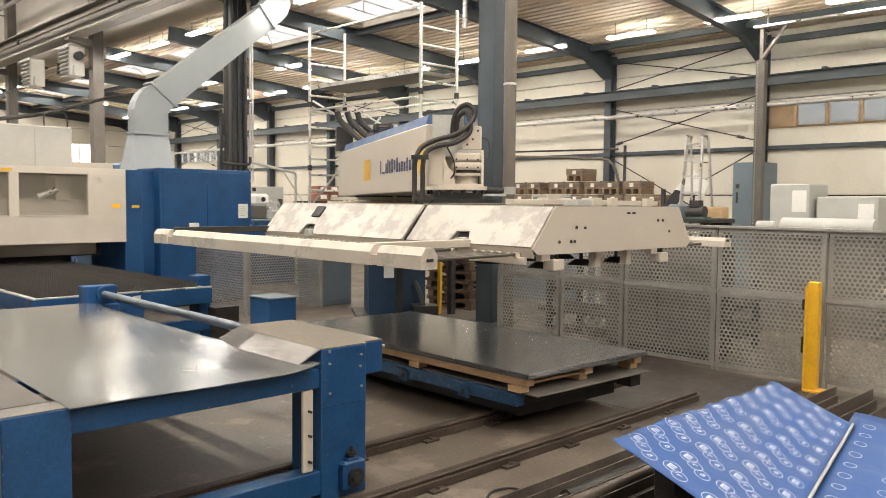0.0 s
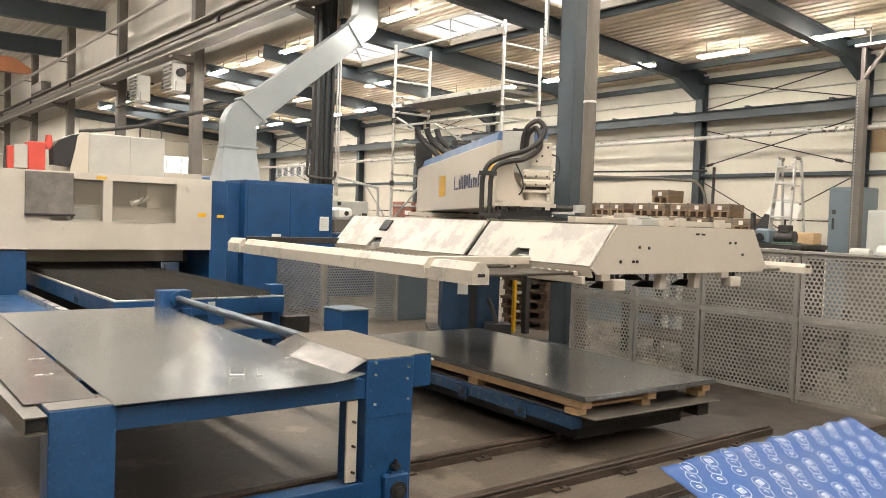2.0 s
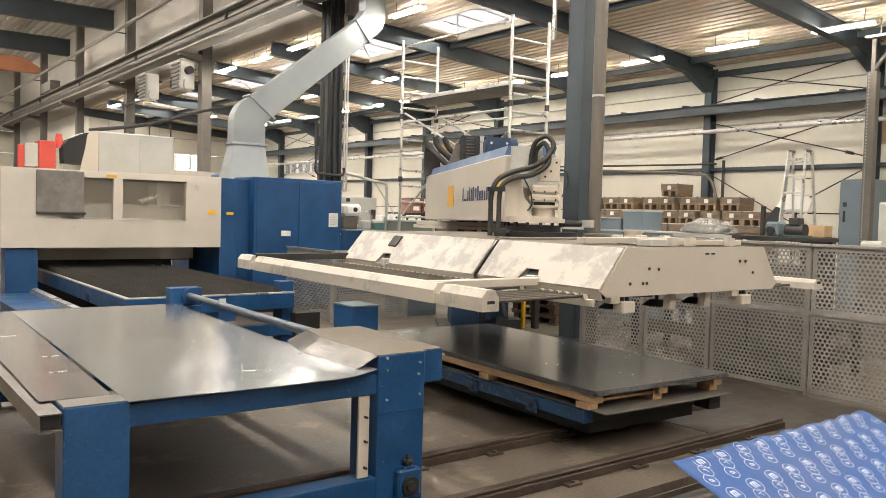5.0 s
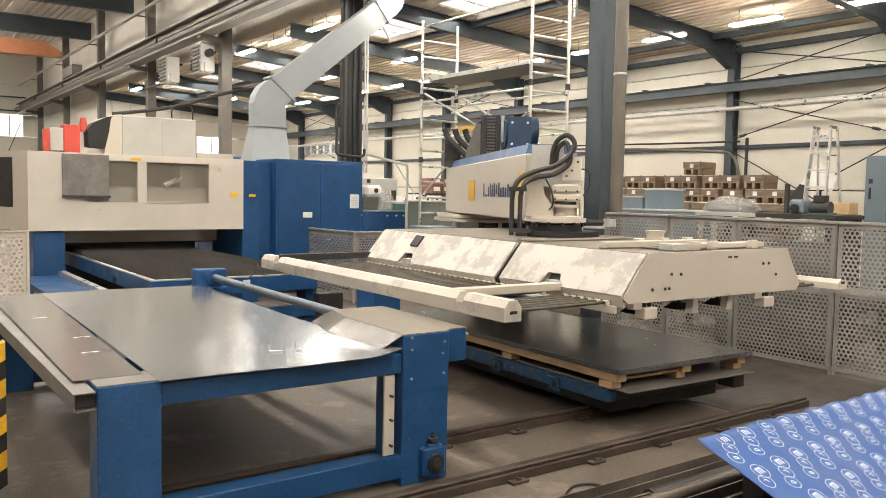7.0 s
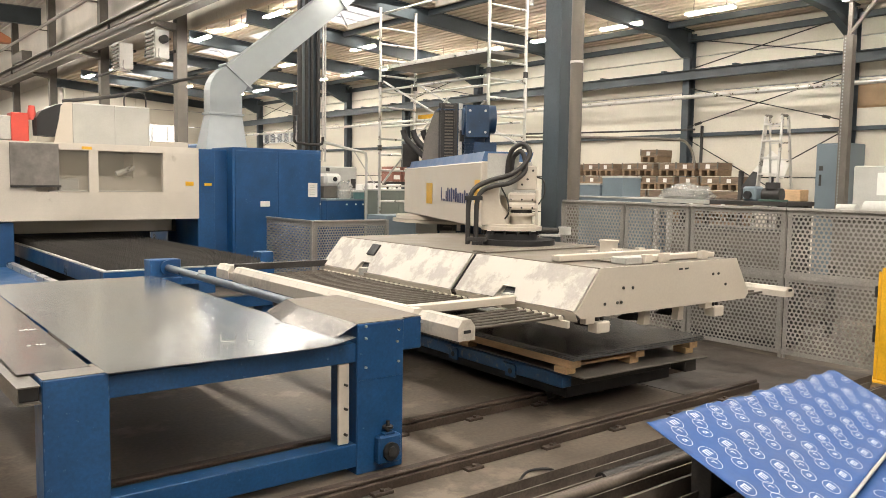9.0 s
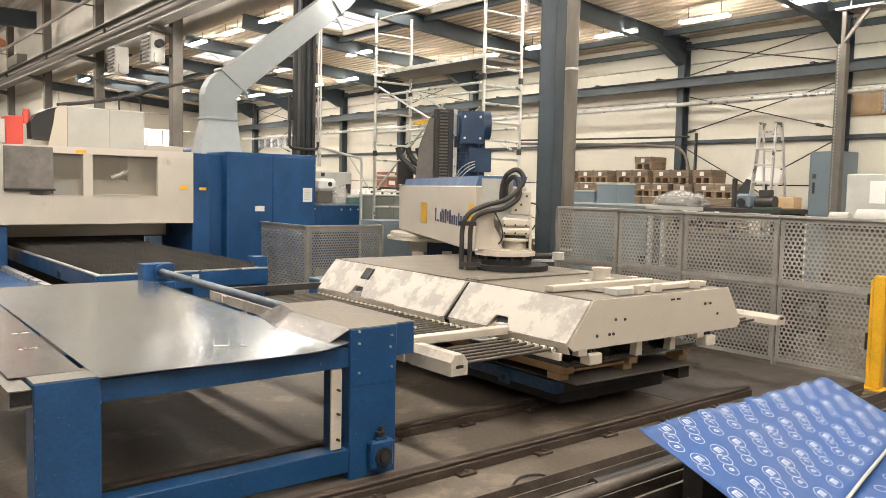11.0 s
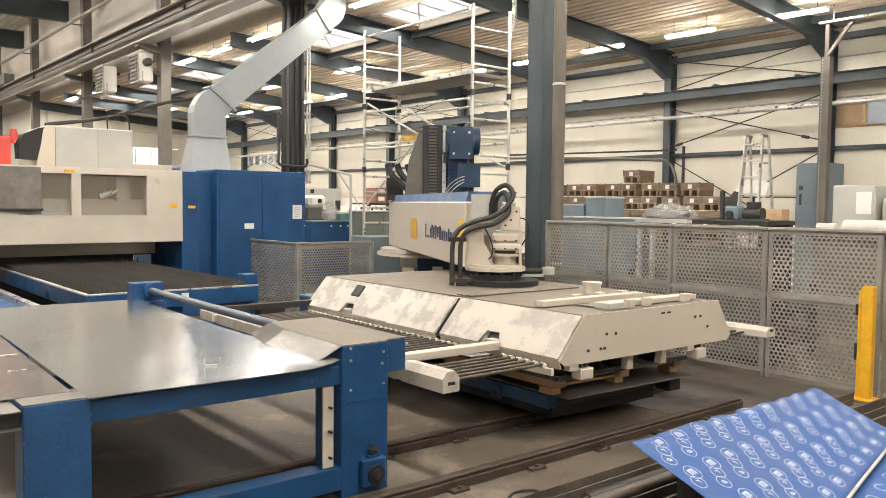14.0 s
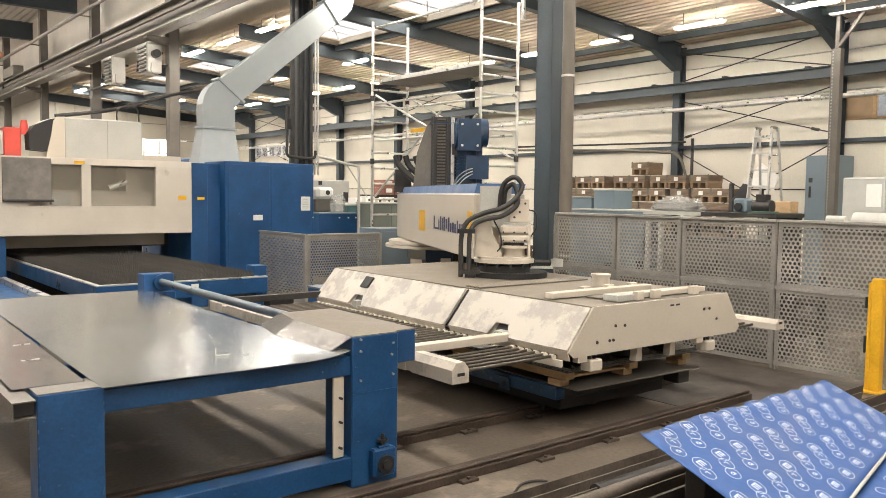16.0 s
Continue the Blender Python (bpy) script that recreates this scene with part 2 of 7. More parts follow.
class Shape:
    """Vertices and faces that are gathered and linked as one mesh."""

    def __init__(self):
        self.v, self.f, self.s = [], [], []

    def add(self, verts, faces, smooth=False):
        k = len(self.v)
        self.v += [tuple(p) for p in verts]
        self.f += [tuple(i + k for i in f) for f in faces]
        self.s += [smooth] * len(faces)
        return self

    def box(self, x0, y0, z0, x1, y1, z1, c=0.004):
        x0, x1, y0, y1, z0, z1 = min(x0, x1), max(x0, x1), min(y0, y1), max(y0, y1), min(z0, z1), max(z0, z1)
        c = min(c, (x1 - x0) * 0.3, (y1 - y0) * 0.3, (z1 - z0) * 0.3)
        lo, hi = (x0, y0, z0), (x1, y1, z1)
        v, ids = [], {}
        for sx in (0, 1):
            for sy in (0, 1):
                for sz in (0, 1):
                    s = (sx, sy, sz)
                    for ax in range(3):
                        p = [(hi[i] if s[i] else lo[i]) if i == ax else (hi[i] - c if s[i] else lo[i] + c) for i in range(3)]
                        ids[s, ax] = len(v)
                        v.append(p)
        f = []
        for ax in range(3):
            a, b = (ax + 1) % 3, (ax + 2) % 3
            for s in (0, 1):
                q = []
                for p, r in ((0, 0), (1, 0), (1, 1), (0, 1)):
                    k = [0, 0, 0]
                    k[ax], k[a], k[b] = s, p, r
                    q.append(ids[tuple(k), ax])
                f.append(q if s else q[::-1])
            for p in (0, 1):
                for r in (0, 1):
                    k0, k1 = [0, 0, 0], [0, 0, 0]
                    k0[a], k0[b], k1[a], k1[b] = p, r, p, r
                    k1[ax] = 1
                    k0, k1 = tuple(k0), tuple(k1)
                    q = [ids[k0, a], ids[k1, a], ids[k1, b], ids[k0, b]]
                    f.append(q if p == r else q[::-1])
        for s in ((x, y, z) for x in (0, 1) for y in (0, 1) for z in (0, 1)):
            q = [ids[s, 0], ids[s, 1], ids[s, 2]]
            f.append(q if sum(s) % 2 else q[::-1])
        return self.add(v, f)

    def cyl(self, p, q, r, n=14, r2=None):
        p, q = Vector(p), Vector(q)
        r2 = r if r2 is None else r2
        d = (q - p).normalized()
        a = d.orthogonal().normalized()
        b = d.cross(a)
        ring = [a * math.cos(2 * math.pi * i / n) + b * math.sin(2 * math.pi * i / n) for i in range(n)]
        self.add([p + w * r for w in ring] + [q + w * r2 for w in ring], [(i, (i + 1) % n, n + (i + 1) % n, n + i) for i in range(n)], True)
        self.add([p + w * r for w in ring], [tuple(range(n))[::-1]])
        return self.add([q + w * r2 for w in ring], [tuple(range(n))])

    def tube(self, pts, r, n=8, steps=6):
        pts = [Vector(p) for p in pts]
        path = []
        for i in range(len(pts) - 1):
            a, b = pts[i], pts[i + 1]
            p0, p3 = pts[max(i - 1, 0)], pts[min(i + 2, len(pts) - 1)]
            for k in range(steps):
                t = k / steps
                path.append(0.5 * ((2 * a) + (b - p0) * t + (2 * p0 - 5 * a + 4 * b - p3) * t * t + (3 * a - p0 - 3 * b + p3) * t ** 3))
        path.append(pts[-1])
        d = (path[1] - path[0]).normalized()
        u = d.orthogonal().normalized()
        v = []
        for i, p in enumerate(path):
            d = (path[min(i + 1, len(path) - 1)] - path[max(i - 1, 0)]).normalized()
            u = (u - d * u.dot(d)).normalized()
            w = d.cross(u)
            v += [p + (u * math.cos(2 * math.pi * k / n) + w * math.sin(2 * math.pi * k / n)) * r for k in range(n)]
        m = len(path)
        self.add(v, [(i * n + k, i * n + (k + 1) % n, (i + 1) * n + (k + 1) % n, (i + 1) * n + k) for i in range(m - 1) for k in range(n)], True)
        self.add(v[:n], [tuple(range(n))[::-1]])
        return self.add(v[-n:], [tuple(range(n))])

    def plate(self, poly, o, u, v, t):
        """A flat plate: a polygon in the directions u and v from o, t thick along u x v."""
        o, u, v = Vector(o), Vector(u), Vector(v)
        w = u.cross(v).normalized() * t
        a = [o + u * x + v * y for x, y in poly]
        n = len(a)
        return self.add(a + [p + w for p in a], [tuple(range(n))[::-1], tuple(range(n, 2 * n))] + [(i, (i + 1) % n, n + (i + 1) % n, n + i) for i in range(n)])

    def beam(self, p, q, w, h, up=(0, 0, 1)):
        """A straight bar of w by h between two points."""
        p, q = Vector(p), Vector(q)
        d = (q - p).normalized()
        s = d.cross(Vector(up)).normalized()
        return self.plate([(-w / 2, -h / 2), (w / 2, -h / 2), (w / 2, h / 2), (-w / 2, h / 2)], p, s, d.cross(s) * -1, 0) if (q - p).length == 0 else self._bar(p, q, s, s.cross(d), w, h)

    def _bar(self, p, q, s, u, w, h):
        c = [(-w / 2, -h / 2), (w / 2, -h / 2), (w / 2, h / 2), (-w / 2, h / 2)]
        v = [e + s * a + u * b for e in (p, q) for a, b in c]
        return self.add(v, [(0, 1, 2, 3), (7, 6, 5, 4), (0, 4, 5, 1), (1, 5, 6, 2), (2, 6, 7, 3), (3, 7, 4, 0)])

    def ibeam(self, p, q, w, h, t=0.016, up=(0, 0, 1)):
        """An I-section between two points, its web along up."""
        p, q = Vector(p), Vector(q)
        d = (q - p).normalized()
        s = d.cross(Vector(up)).normalized()
        u = s.cross(d)
        for a, ww, hh in ((h / 2 - t / 2, w, t), (-h / 2 + t / 2, w, t), (0, t * 0.7, h - 2 * t)):
            self._bar(p + u * a, q + u * a, s, u, ww, hh)
        return self


ORIGIN = {}


def thing(name, at=(0, 0, 0), label="", category="", group="", kind="", turn=0.0):
    ob = new(name)
    ob.empty_display_size = 0.1
    ob.matrix_basis = pose(*at, 0, 0, turn)
    ORIGIN[ob.name] = ob.matrix_basis.inverted()
    return tagged(ob, label, category, group, kind)


def mesh_of(name, shape, material, inv=None):
    me = bpy.data.meshes.new(name)
    me.from_pydata([inv @ Vector(p) for p in shape.v] if inv else shape.v, [], shape.f)
    me.polygons.foreach_set("use_smooth", shape.s)
    me.materials.append(material)
    me.update()
    return me


def part(name, shape, material, parent, label=""):
    """One mesh under a thing or a part; its points are given in the world's metres as the thing is built."""
    inv = ORIGIN[parent.name]
    ob = new(name, mesh_of(name, shape, material, inv))
    ob.parent = parent
    ORIGIN[ob.name] = inv
    return tagged(ob, label)


def solid(name, shape, material, label="", category="", group="", kind=""):
    """A thing, or a piece of the setting, that is one mesh."""
    ob = new(name, mesh_of(name, shape, material))
    ORIGIN[ob.name] = Matrix()
    return tagged(ob, label, category, group, kind)


def perforated(w, h, pitch, hole, margin):
    """A sheet of w by h in x and z with round holes in staggered rows, and a plain margin."""
    s = Shape()
    nx, rowh = int((w - 2 * margin) / pitch), pitch * 0.866
    nz = int((h - 2 * margin) / rowh)
    x0, z0 = (w - nx * pitch) / 2 + pitch / 2, (h - nz * rowh) / 2 + rowh / 2
    R, seg = pitch / math.sqrt(3), 12
    v, f = [], []
    for j in range(nz):
        for i in range(nx):
            cx, cz = x0 + i * pitch + (pitch / 2 if j % 2 else 0) - pitch / 4, z0 + j * rowh
            k = len(v)
            for e in range(6):
                a = math.pi / 6 + e * math.pi / 3
                v.append((cx + R * math.cos(a), 0, cz + R * math.sin(a)))
            for e in range(seg):
                a = math.pi / 6 + e * 2 * math.pi / seg
                v.append((cx + hole * math.cos(a), 0, cz + hole * math.sin(a)))
            for e in range(6):
                a, b = k + e, k + (e + 1) % 6
                p, q, r = k + 6 + 2 * e, k + 6 + (2 * e + 1) % seg, k + 6 + (2 * e + 2) % seg
                f += [(a, q, p), (a, b, q), (b, r, q)]
    s.add(v, f)
    m = margin + pitch * 0.62
    for a, b, c, d in ((0, 0, w, m), (0, h - m, w, h), (0, m, m, h - m), (w - m, m, w, h - m)):
        s.box(a, -0.0012, b, c, 0.0012, d, 0.0003)
    return s

# ---- the hall ----
WX, CX, BAY = 15.6, 8.3, 3.55
YS = [7.23 + BAY * k for k in range(-5, 9)]
YE = 35.63
Y0, Y1 = -12.0, 54.0


def roof_z(x):
    return 5.12 + 0.075 * (WX - x)


solid("floor", Shape().box(-16, Y0, -0.3, WX + 0.3, Y1, 0.0), FLOOR, "stained grey-brown concrete workshop floor with dark scuffs", "floor", kind="structure")

# Thin slab, darker than the floor, between the stack and the fence.
solid("floor_stained", Shape().box(5.6, 2.45, 0.0005, 7.64, 8.6, 0.004, 0.001), DARKFLOOR, "darker concrete floor strip along the fence", "floor", kind="structure")


def wall_east():
    w = thing("wall_east", (WX + 0.12, 0, 0), "cream sandwich-panel hall wall with dark steel columns", "wall", kind="structure")
    rows = [(0.0, 0.95), (0.97, 1.9), (1.92, 2.83), (2.87, 3.78), (3.80, 4.55), (4.57, 5.35)]
    shared = {}
    for k in range(len(YS) - 1):
        for i, (a, b) in enumerate(rows):
            y, gap = YS[k], 0.006
            if i == 3 and k in (4, 11):
                continue
            if i not in shared:
                shared[i] = mesh_of("wall_panel", Shape().box(0, gap, a, 0.1, BAY - gap, b, 0.006), WALL)
            ob = new("wall_panel", shared[i])
            ob.parent, ob.location = w, (-0.1, y, 0)
    # bays with windows in the fourth row
    for k in (4, 11):
        y = YS[k]
        s = Shape()
        s.box(WX + 0.02, y, 2.87, WX + 0.12, y + BAY, 3.22).box(WX + 0.02, y, 3.73, WX + 0.12, y + BAY, 3.78)
        part("wall_panel", s, WALL, w)
    return w


wall_east()


def window(n, y, label):
    """A framed window of six lights in the wall."""
    o = thing(n, (WX, y, 3.3), label, "window", kind="structure")
    part("window_frame", Shape().box(WX + 0.0, y, 3.22, WX + 0.11, y + BAY, 3.26).box(WX, y, 3.69, WX + 0.11, y + BAY, 3.73), WOOD if n == "window_1" else WHITE, o)
    for i in range(7):
        yy = y + i * BAY / 6
        part("window_bar", Shape().box(WX + 0.01, yy - 0.03, 3.26, WX + 0.10, yy + 0.03, 3.69), WOOD if n == "window_1" else WHITE, o)
    for i in range(6):
        yy = y + i * BAY / 6
        p = part("pane", Shape().box(WX + 0.05, yy + 0.03, 3.26, WX + 0.058, yy + BAY / 6 - 0.03, 3.69, 0.001), CARTONB if n == "window_1" and i == 5 else GLASS, o)
        p.visible_shadow = False


window("window_1", YS[4], "wooden framed strip window high in the wall")
window("window_2", YS[11], "white framed bright strip window high in the wall")
other = Shape().box(-16.2, Y0, 0, -16, Y1, 9.6)
solid("wall_west", other, WALL, "plain cream hall wall behind the camera", "wall", kind="structure")
solid("wall_south", Shape().box(-16, Y0 - 0.2, 0, WX + 0.3, Y0, 9.6), WALL, "plain cream end wall behind the camera", "wall", kind="structure")


def wall_windows(o, x, y, z, w, h, bars):
    """A glazed opening in an end wall: bars, one transom and panes."""
    step = w / bars
    for k in range(bars + 1):
        part("window_bar", Shape().box(x + k * step - 0.03, y, z, x + k * step + 0.03, y + 0.1, z + h), WHITE, o)
    part("window_bar", Shape().box(x + 0.031, y + 0.02, z + h / 2 - 0.02, x + w - 0.031, y + 0.08, z + h / 2 + 0.02), WHITE, o)
    for k in range(bars):
        for zz in (z, z + h / 2 + 0.02):
            p = part("pane", Shape().box(x + k * step + 0.03, y + 0.04, zz, x + (k + 1) * step - 0.03, y + 0.05, zz + h / 2 - 0.02, 0.001), GLASS, o)
            p.visible_shadow = False


def wall_truss(name, y, x0, x1, za, zb, step, label):
    """Two chords with uprights and diagonals along an end wall, and crossed rods behind them."""
    t = thing(name, ((x0 + x1) / 2, y - 0.2, zb), label, "truss", kind="structure")
    for z in (za, zb):
        part("chord", Shape().box(x0, y - 0.22, z - 0.04, x1, y - 0.14, z + 0.04), STEELCOL, t)
    x = x0 + 0.2
    while x + step < x1:
        part("diagonal", Shape().beam((x, y - 0.18, zb - 0.04), (x + step * 0.47, y - 0.18, za + 0.04), 0.06, 0.06), STEELCOL, t)
        part("upright", Shape().box(x + step * 0.5, y - 0.21, za + 0.04, x + step * 0.5 + 0.05, y - 0.15, zb - 0.04), STEELCOL, t)
        x += step
    x = x0 + 0.6
    while x + 2.0 < x1:
        part("bracing_rod", Shape().cyl((x, y - 0.08, 0.3), (x + 2.0, y - 0.08, 5.4), 0.02, 6), DARK, t)
        part("bracing_rod", Shape().cyl((x + 2.0, y - 0.04, 0.3), (x, y - 0.04, 5.4), 0.02, 6), DARK, t)
        x += 4.2


def wall_north():
    """End wall of the low bay, and the high bay's far end behind it."""
    o = thing("wall_north", (10, YE, 0), "cream sandwich-panel end wall with bright windows", "wall", kind="structure")
    edges = (CX + 0.3, 9.3, 11.4, 13.5, WX)
    for x, xe in zip(edges, edges[1:]):
        for a, b in ((0, 1.9), (1.92, 2.8), (4.02, 4.68), (4.70, 5.62)):
            part("wall_panel", Shape().box(x + 0.005, YE, a, xe - 0.005, YE + 0.1, b), WALL, o)
        if x == 11.4:
            wall_windows(o, x + 0.04, YE, 2.82, 2.02, 1.18, 3)
        else:
            part("wall_panel", Shape().box(x + 0.005, YE, 2.82, xe - 0.005, YE + 0.1, 4.0), WALL, o)
    day = glow("bright_overcast_daylight", (1.0, 0.98, 0.95), 2.6)
    solid("backdrop_end", Shape().box(10.8, YE + 0.5, 2.5, 14.2, YE + 0.55, 4.3), day, "bright overcast daylight outside the end windows", "backdrop", kind="structure")
    h = thing("wall_far", (-4, Y1, 0), "cream end wall of the high crane bay with a window band", "wall", kind="structure")
    for a, b in ((0, 2.3), (2.32, 4.6), (5.9, 7.6), (7.62, 9.6)):
        part("wall_panel", Shape().box(-16, Y1, a, CX + 0.6, Y1 + 0.1, b), WALL, h)
    part("wall_panel", Shape().box(-16, Y1, 4.62, 2.0, Y1 + 0.1, 5.88), WALL, h)
    part("wall_panel", Shape().box(8.0, Y1, 4.62, CX + 0.6, Y1 + 0.1, 5.88), WALL, h)
    wall_windows(h, 2.04, Y1, 4.62, 5.92, 1.26, 8)
    wall_truss("far_wall_truss", Y1, -15.8, CX - 0.2, 6.1, 6.9, 2.4, "dark steel truss rail along the far end wall")
    solid("backdrop_far", Shape().box(1.0, Y1 + 0.6, 4.0, 9.0, Y1 + 0.65, 6.5), glow("hazy_daylight", (1.0, 0.98, 0.95), 1.2), "bright overcast daylight outside the far windows", "backdrop", kind="structure")


wall_north()


def roof():
    # corrugated deck of the low bay, open at the roof-light band
    s = Shape()
    x, step = CX + 0.16, 0.19
    while x < WX + 0.2:
        if not 9.55 < x + step / 2 < 10.75:
            z0, z1 = roof_z(x), roof_z(x + step)
            s.plate([(0, 0), (0.6 * step, 0), (0.68 * step, 0.032), (0.92 * step, 0.032), (step, 0), (step, 0.09), (0, 0.09)], (x, YE, z0), (1, 0, (z1 - z0) / step), (0, 0, 1), YE - Y0)
        else:
            for k in range(len(YS) - 1):
                y = YS[k]
                s.box(x, y + BAY - 0.5, roof_z(x), x + step, y + BAY, roof_z(x) + 0.08)
        x += step
    solid("ceiling", s, DECK, "beige corrugated roof deck over the low bay", "ceiling", kind="structure")
    # high bay
    s = Shape()
    x = -16.0
    while x < CX + 0.6:
        # Openings cut for the sky lamps; the one at x -6 is made up.
        if not (1.8 < x + 0.15 < 3.2 or -7.0 < x + 0.15 < -5.0):
            s.box(x, Y0, 9.3, x + 0.17, Y1, 9.4).box(x + 0.17, Y0, 9.36, x + 0.3, Y1, 9.44)
        x += 0.3
    solid("ceiling_high", s, HIGHDECK, "corrugated roof deck of the high crane bay", "ceiling", kind="structure")
    solid("wall_step", Shape().box(CX + 0.42, Y0, roof_z(CX) + 0.1, CX + 0.6, Y1, 9.3), HIGHDECK, "sheet wall between the low roof and the high roof", "wall", kind="structure")
    solid("wall_annex", Shape().box(CX + 0.42, YE + 0.8, 0, CX + 0.6, Y1, roof_z(CX) + 0.08), WALL, "cream side wall of the high crane bay past the low bay", "wall", kind="structure")


roof()


def roof_lights():
    for k in range(len(YS) - 1):
        y = YS[k]
        o = thing("roof_light", (10.1, y, 5.5), "arched translucent roof light with thin glazing bars", "roof light", "roof lights", "structure")
        for i in range(5):
            yy = y + i * (BAY - 0.5) / 5
            p = part("pane", Shape().plate([(0, 0), (1.2, -0.09), (1.2, -0.082), (0, 0.008)], (9.5, yy + (BAY - 0.5) / 5 - 0.02, 5.62), (1, 0, 0), (0, 0, 1), (BAY - 0.5) / 5 - 0.04), ROOFGLASS, o)
            p.visible_shadow = False
            part("glazing_bar", Shape().beam((9.5, yy, 5.64), (10.75, yy, 5.55), 0.04, 0.05), ALU, o)
        part("kerb", Shape().box(9.46, y, 5.5, 9.5, y + BAY - 0.5, 5.68).box(10.72, y, 5.42, 10.76, y + BAY - 0.5, 5.6), WALL, o)
        part("glazing_brace", Shape().beam((9.5, y, 5.60), (10.7, y + 1.5, 5.5), 0.02, 0.03).beam((10.7, y, 5.5), (9.5, y + 1.5, 5.60), 0.02, 0.03).beam((9.5, y + 1.5, 5.60), (10.7, y + 3.0, 5.5), 0.02, 0.03), ALU, o)


roof_lights()


def frames():
    """Steel frames of the low bay: wall column, haunch and rafter, all of one frame in one thing."""
    for y in YS:
        o = thing("steel_frame", (WX - 0.15, y, 0), "dark blue-grey steel portal column with haunched rafter", "steel frame", "portal frames", "structure")
        part("column", Shape().ibeam((WX - 0.12, y, 0), (WX - 0.12, y, 5.05), 0.17, 0.22, 0.02, (1, 0, 0)), STEELCOL, o)
        part("rafter", Shape().ibeam((WX - 0.1, y, roof_z(WX) - 0.17), (CX, y, roof_z(CX) - 0.17), 0.17, 0.32), STEELCOL, o)
        part("haunch", Shape().plate([(0, 0), (-0.14, -0.3), (-0.22, -0.3), (-1.0, 0.05)], (WX - 0.1, y + 0.08, roof_z(WX) - 0.3), (1, 0, 0), (0, 0, 1), 0.16), STEELCOL, o)
        part("base_plate", Shape().box(WX - 0.4, y - 0.2, 0, WX, y + 0.2, 0.03), STEELCOL, o)
    for k in (0, 3):
        x = WX - 0.9 - k * 1.25
        solid("purlin", Shape().box(x - 0.05, Y0, roof_z(x) - 0.13, x + 0.05, YE, roof_z(x) - 0.01), STEELCOL, "dark steel roof purlin", "purlin", "purlins", "structure")
    solid("wall_girder", Shape().ibeam((WX - 0.33, Y0, 4.12), (WX - 0.33, YE, 4.12), 0.16, 0.21), STEELCOL, "dark blue-grey crane rail girder along the wall", "girder", kind="structure")
    for y in np.arange(-10, 30, 1.78):
        solid("girder_bracket", Shape().box(WX - 0.30, y - 0.04, 4.2, WX, y + 0.04, 4.28), STEELCOL, "small dark steel girder bracket on the wall", "bracket", "girder brackets", "structure")
    solid("wall_pipe", Shape().cyl((WX - 0.45, Y0, 3.66), (WX - 0.45, YE, 3.60), 0.045), ALU, "pale grey pipe run along the wall", "pipe", kind="structure")
    solid("wall_rail", Shape().box(WX - 0.06, Y0, 2.80, WX + 0.02, YE, 2.88), STEELCOL, "dark steel cladding rail on the wall", "rail", kind="structure")
    solid("eaves_beam", Shape().box(WX - 0.12, Y0, 4.86, WX - 0.02, YE, 4.98), STEELCOL, "dark steel eaves beam", "beam", kind="structure")
    tray = thing("cable_tray", (14.0, 2, 4.88), "pale galvanised cable tray hung under the roof", "cable tray", kind="structure")
    part("tray", Shape().box(13.93, Y0, 4.862, 14.07, 6.74, 4.90), ALU, tray)
    for y in (-8, -4, 0, 4, 6.5):
        part("hanger", Shape().box(13.99, y, 4.9, 14.01, y + 0.02, 5.2), ALU, tray)
    st = thing("slotted_strut", (14.0, 6.5, 0), "dusty brown slotted steel post up to the cable tray", "post", kind="structure")
    part("post", Shape().box(13.98, 6.54, 0, 14.12, 6.70, 4.3), COLDUST, st)
    part("head_tube", Shape().box(14.02, 6.59, 4.3, 14.08, 6.66, 4.86), COLDUST, st)
    part("head_brace", Shape().beam((14.04, 6.60, 4.35), (14.04, 6.20, 4.86), 0.05, 0.05), COLDUST, st)
    part("foot_plate", Shape().box(13.9, 6.46, 0, 14.2, 6.78, 0.02), COLDUST, st)
    for i in range(58):
        part("slot", Shape().box(13.9765, 6.655, 1.1 + i * 0.055, 13.9795, 6.675, 1.125 + i * 0.055, 0.0005), DUCT, st)
    for k in (5, 8, 11):
        y = YS[k]
        s = Shape()
        for a, b in ((3.0, 3.85), (4.25, 4.9), (1.0, 2.75)):
            s.cyl((WX - 0.25, y + 0.1, a), (WX - 0.25, y + BAY - 0.1, b), 0.012, 6).cyl((WX - 0.25, y + 0.1, b), (WX - 0.25, y + BAY - 0.1, a), 0.012, 6)
        for a in (0.3, BAY - 0.3):
            s.cyl((WX - 0.25, y + a, 3.05), (WX - 0.25, y + a + (0.14 if a < 1 else -0.14), 3.085), 0.03, 8)
        solid("wall_bracing", s, DARK, "thin crossed steel bracing rods on the wall", "bracing", "wall bracing", "structure")


frames()


